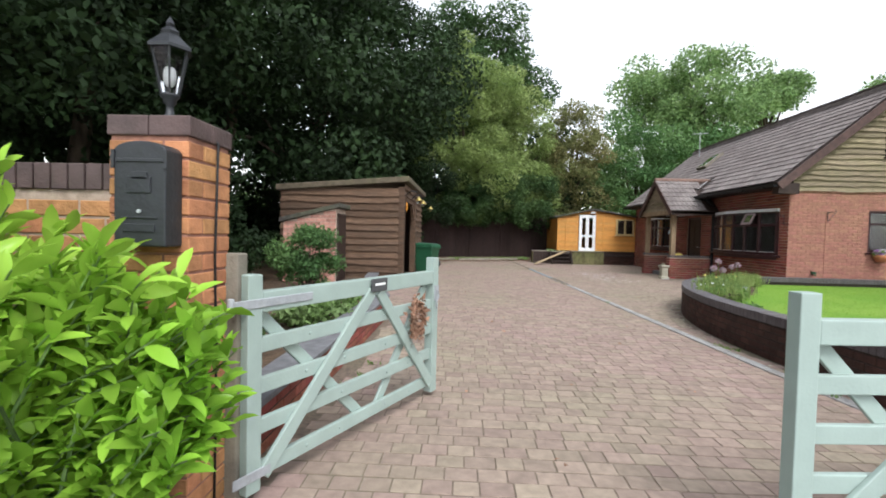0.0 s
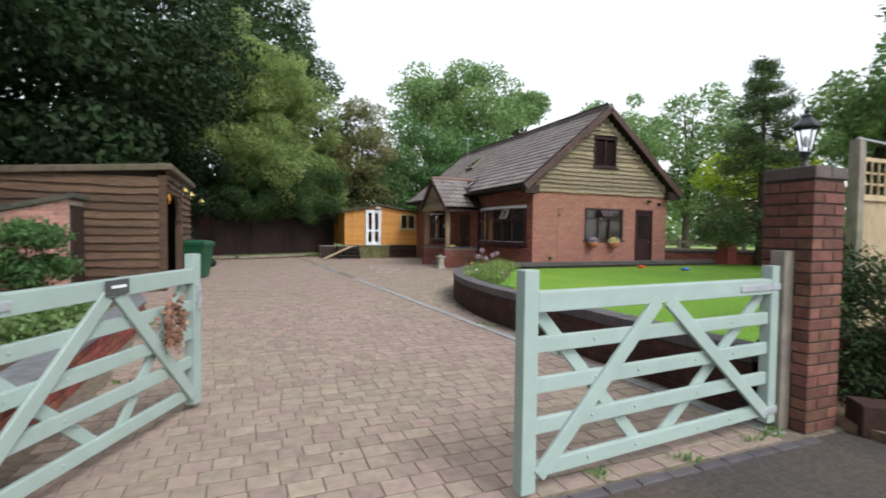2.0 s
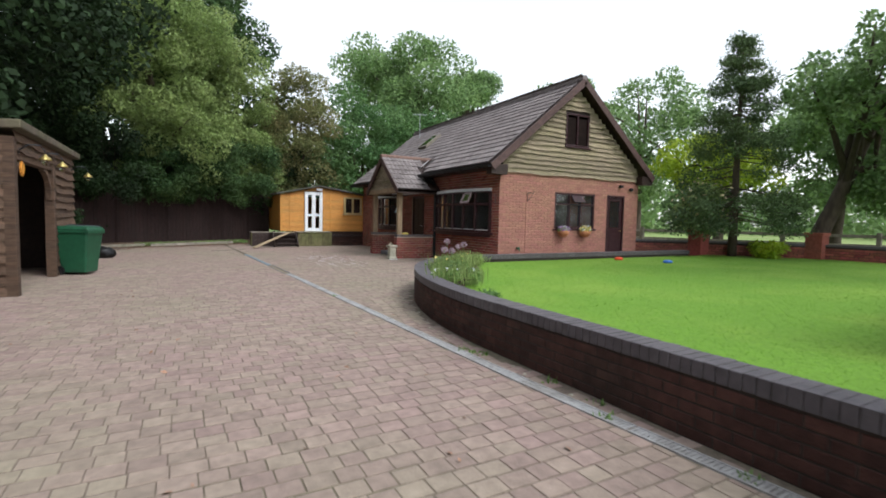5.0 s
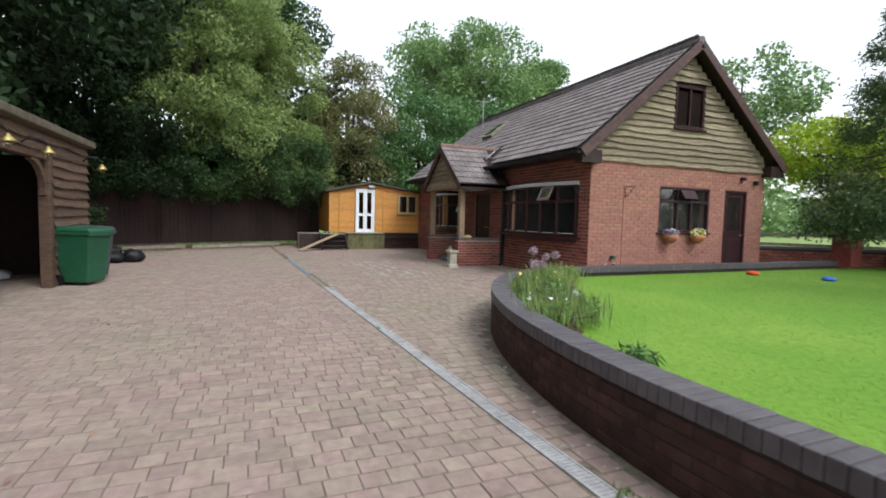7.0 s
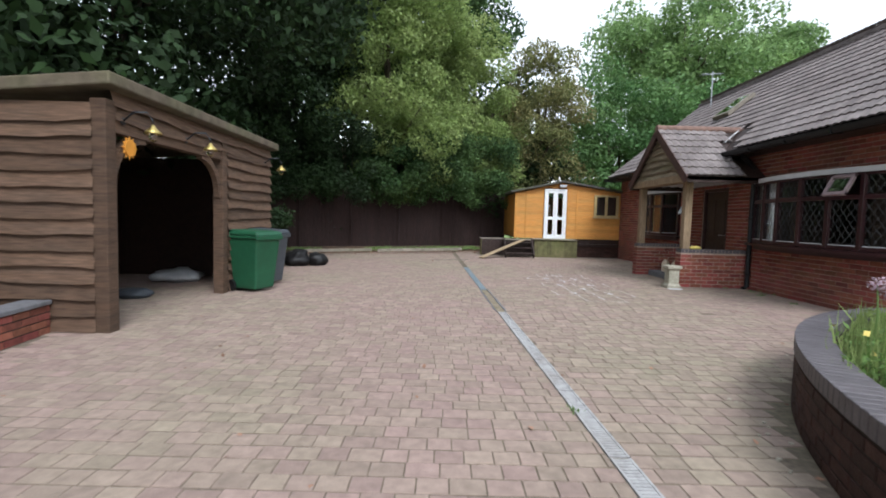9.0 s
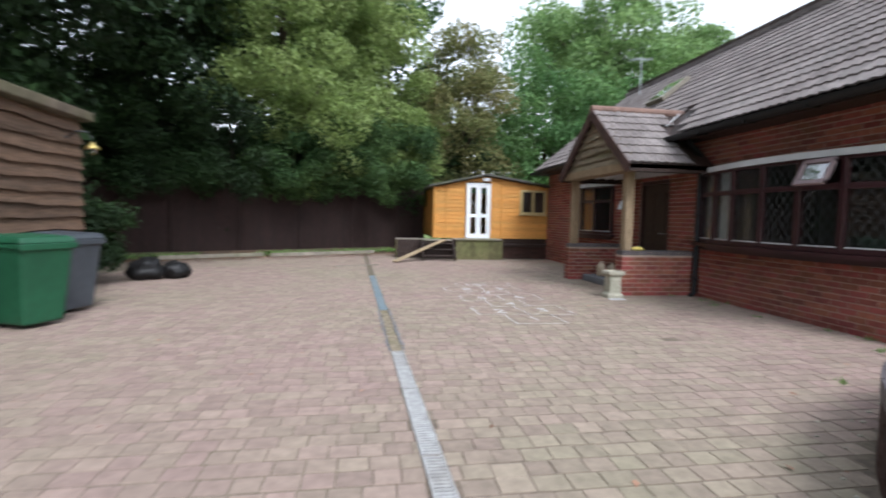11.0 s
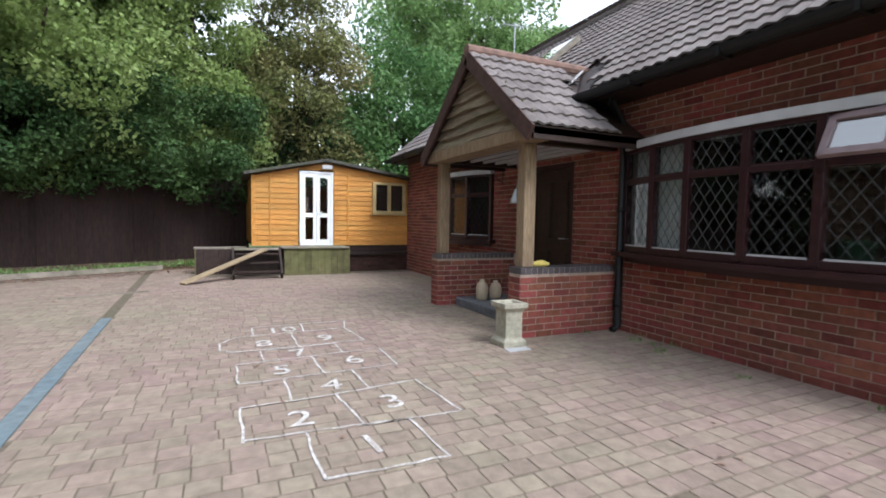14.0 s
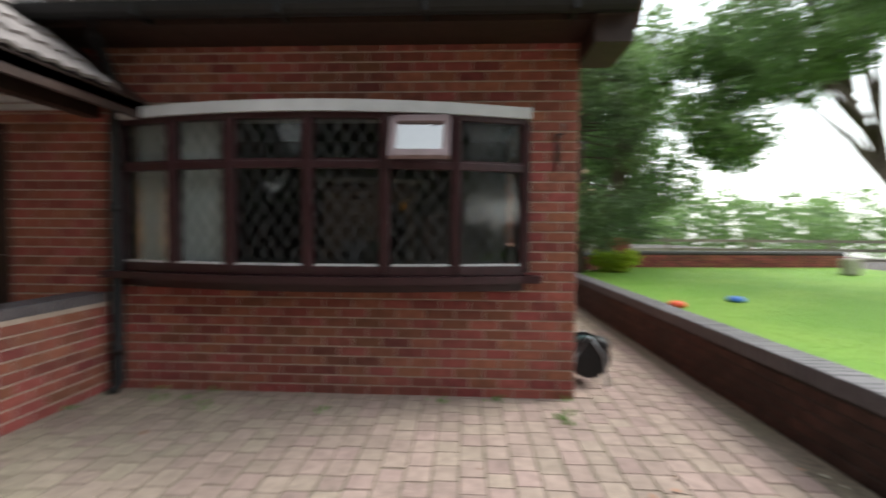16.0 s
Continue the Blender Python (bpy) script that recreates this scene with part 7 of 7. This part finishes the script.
# ---- litter and weeds on the drive ----
pts = []
for _ in range(260):
    x, y = random.uniform(-1, 8), random.uniform(2, 22)
    if on_drive(x, y):
        pts.append((x, y, 0.012))
pts = np.array(pts)
tagged(quads("fallen_leaves", leaf_quads(pts, np.tile([0.0, 0.0, 1.0], (len(pts), 1)), 0.05, 0.6, spread=0.25), RUST), "scattered dry leaves and grit on the paving", "leaves", kind="stuff")
pts = []
for _ in range(46):
    x, y = random.choice([(random.uniform(3.7, 3.92), random.uniform(2, 9)), (random.uniform(2.2, 4.1), random.uniform(1.55, 1.8)), (random.uniform(-0.5, -0.3), random.uniform(2, 8)), (random.uniform(0.5, 8), random.uniform(4, 20)), (random.uniform(8.2, 8.8), random.uniform(12, 15.8))])
    if on_drive(x, y):
        pts += [(x + random.gauss(0, 0.03), y + random.gauss(0, 0.03), 0.0) for _ in range(15)]
pts = np.array(pts)
tagged(quads("weeds", leaf_quads(pts, rng.normal(0, 1, pts.shape) * [1, 1, 0.2], 0.045, 0.3, droop=-1.2, spread=0.3), LEAF_BED), "small green weeds growing in the paving joints", "weeds", kind="stuff")

chips = Geo()
for _ in range(70):
    p, nn = retaining(random.uniform(2.0, 11.0))
    q = p + nn * (0.06 + abs(random.gauss(0, 0.14)))
    if abs(q.x - drain_x(q.y)) > 0.08:
        w = random.uniform(0.008, 0.022)
        chips.ball(q.x, q.y, 0.008, w, w * random.uniform(0.5, 0.9), w * 0.4, 6, 4)
tagged(chips.made("stone_chips", STONE), "pale stone chips and grit along the wall foot", "grit", kind="stuff")

# ---- pieces: house tiles, bricks, paving ----
keep_place(house)


def roof_skip(p):
    """No tiles where the porch roof runs in."""
    dy = abs(p.y + TW / 2 - PRY)
    return p.x < 9.6 and p.z < PRZ - 0.02 - dy * (PRZ - PEZ) / PHALF


lay_tiles(roof, (EAVE_X - 0.03, ROOF_N, EAVE_Z - 0.03), (0, -1, 0), slope, (-slope.z, 0, slope.x), ROOF_N - ROOF_S + 0.02, slope_len, roof_skip, near=lambda p: p.y < 18.5 and p.z < 4.6, limit=80)
lay_tiles(roof, (2 * RIDGE_X - EAVE_X + 0.03, ROOF_S, EAVE_Z - 0.03), (0, 1, 0), (-slope.x, 0, slope.z), (slope.z, 0, slope.x), ROOF_N - ROOF_S, slope_len)


def porch_skip(p):
    return p.x + 0.2 > EAVE_X and p.z < EAVE_Z + (p.x + 0.2 - EAVE_X) * slope.z / slope.x - 0.02


for sgn in (-1, 1):
    upv = Vector((0, -sgn * PHALF, PRZ - PEZ))
    o = (PRX - 0.02, PRY - PHALF - 0.02, PEZ) if sgn < 0 else (back, PRY + PHALF + 0.02, PEZ)
    lay_tiles(porch_roof, o, (1, 0, 0) if sgn < 0 else (-1, 0, 0), upv, Vector((0, sgn * (PRZ - PEZ), PHALF)), back - PRX, upv.length, porch_skip, near=lambda p: True, limit=40)
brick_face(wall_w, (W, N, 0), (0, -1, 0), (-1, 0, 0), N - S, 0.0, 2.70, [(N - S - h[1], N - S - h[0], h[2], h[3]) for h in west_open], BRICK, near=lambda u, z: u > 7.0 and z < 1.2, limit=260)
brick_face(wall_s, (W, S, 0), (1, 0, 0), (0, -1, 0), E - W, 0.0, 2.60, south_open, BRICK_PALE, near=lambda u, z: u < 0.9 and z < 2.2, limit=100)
for b, y0 in porch_walls:
    brick_face(b, (PX, y0, 0), (1, 0, 0), (0, -1, 0), W - PX - 0.01, 0.0, PH, [], BRICK, near=lambda u, z: True, limit=60)
    brick_face(b, (PX, y0 + 0.22, 0), (0, -1, 0), (-1, 0, 0), 0.22, 0.0, PH, [], BRICK)
    brick_face(b, (W - 0.01, y0 + 0.22, 0), (-1, 0, 0), (0, 1, 0), W - PX - 0.01, 0.0, PH, [], BRICK)


def paver(g, x0, y0, x1, y1, z, c=0.003):
    g.put([(x0, y0, z - 0.009), (x1, y0, z - 0.009), (x1, y1, z - 0.009), (x0, y1, z - 0.009), (x0 + c, y0 + c, z), (x1 - c, y0 + c, z), (x1 - c, y1 - c, z), (x0 + c, y1 - c, z)],
          [(4, 5, 6, 7), (0, 1, 5, 4), (1, 2, 6, 5), (2, 3, 7, 6), (3, 0, 4, 7)])


rest, shared, count = Geo(), {}, 0
pr = random.Random(11)
depth, row = 0.142, 0
y = 1.69
while y < 24.5:
    x = -4.2 + 0.08 * (row % 2) + pr.uniform(0, 0.03)
    while x < 14.4:
        L = pr.choice((0.14, 0.16, 0.16, 0.18))
        cy = y + depth / 2
        lo, hi = drain_x(cy) - 0.064, drain_x(cy) + 0.064
        x0, x1 = x, x + L - 0.004
        if x0 < lo < x1:
            x1 = lo
        elif x0 < hi < x1:
            x0 = hi
        under = lo - 0.001 < x0 and x1 < hi + 0.001 and y < 18.4
        cx = (x0 + x1) / 2
        if not under and x1 - x0 > 0.02 and on_drive(cx, cy) and on_drive(x0 + 0.02, cy) and on_drive(x1 - 0.02, cy):
            z = pr.gauss(0.0045, 0.0012)
            if count < 300 and 0.0 < x < 3.4 and 1.7 < y < 4.8 and x1 - x0 > L - 0.005:
                if L not in shared:
                    gg = Geo()
                    paver(gg, 0, 0, L - 0.004, depth - 0.010, 0)
                    ob = gg.made("paver", PAVER, drive)
                    shared[L] = ob.data
                else:
                    ob = new("paver", shared[L])
                    ob.parent = drive
                ob.matrix_basis = pose(x, y, z, 0, 0, pr.gauss(0, 0.5))
                count += 1
            else:
                j = pr.gauss(0, 0.0018)
                paver(rest, x0, y + j, x1, y + depth - 0.010 + j, z)
        x += L
    y += depth
    row += 1
tagged(rest.made("paving", PAVER, drive), kind="stuff")
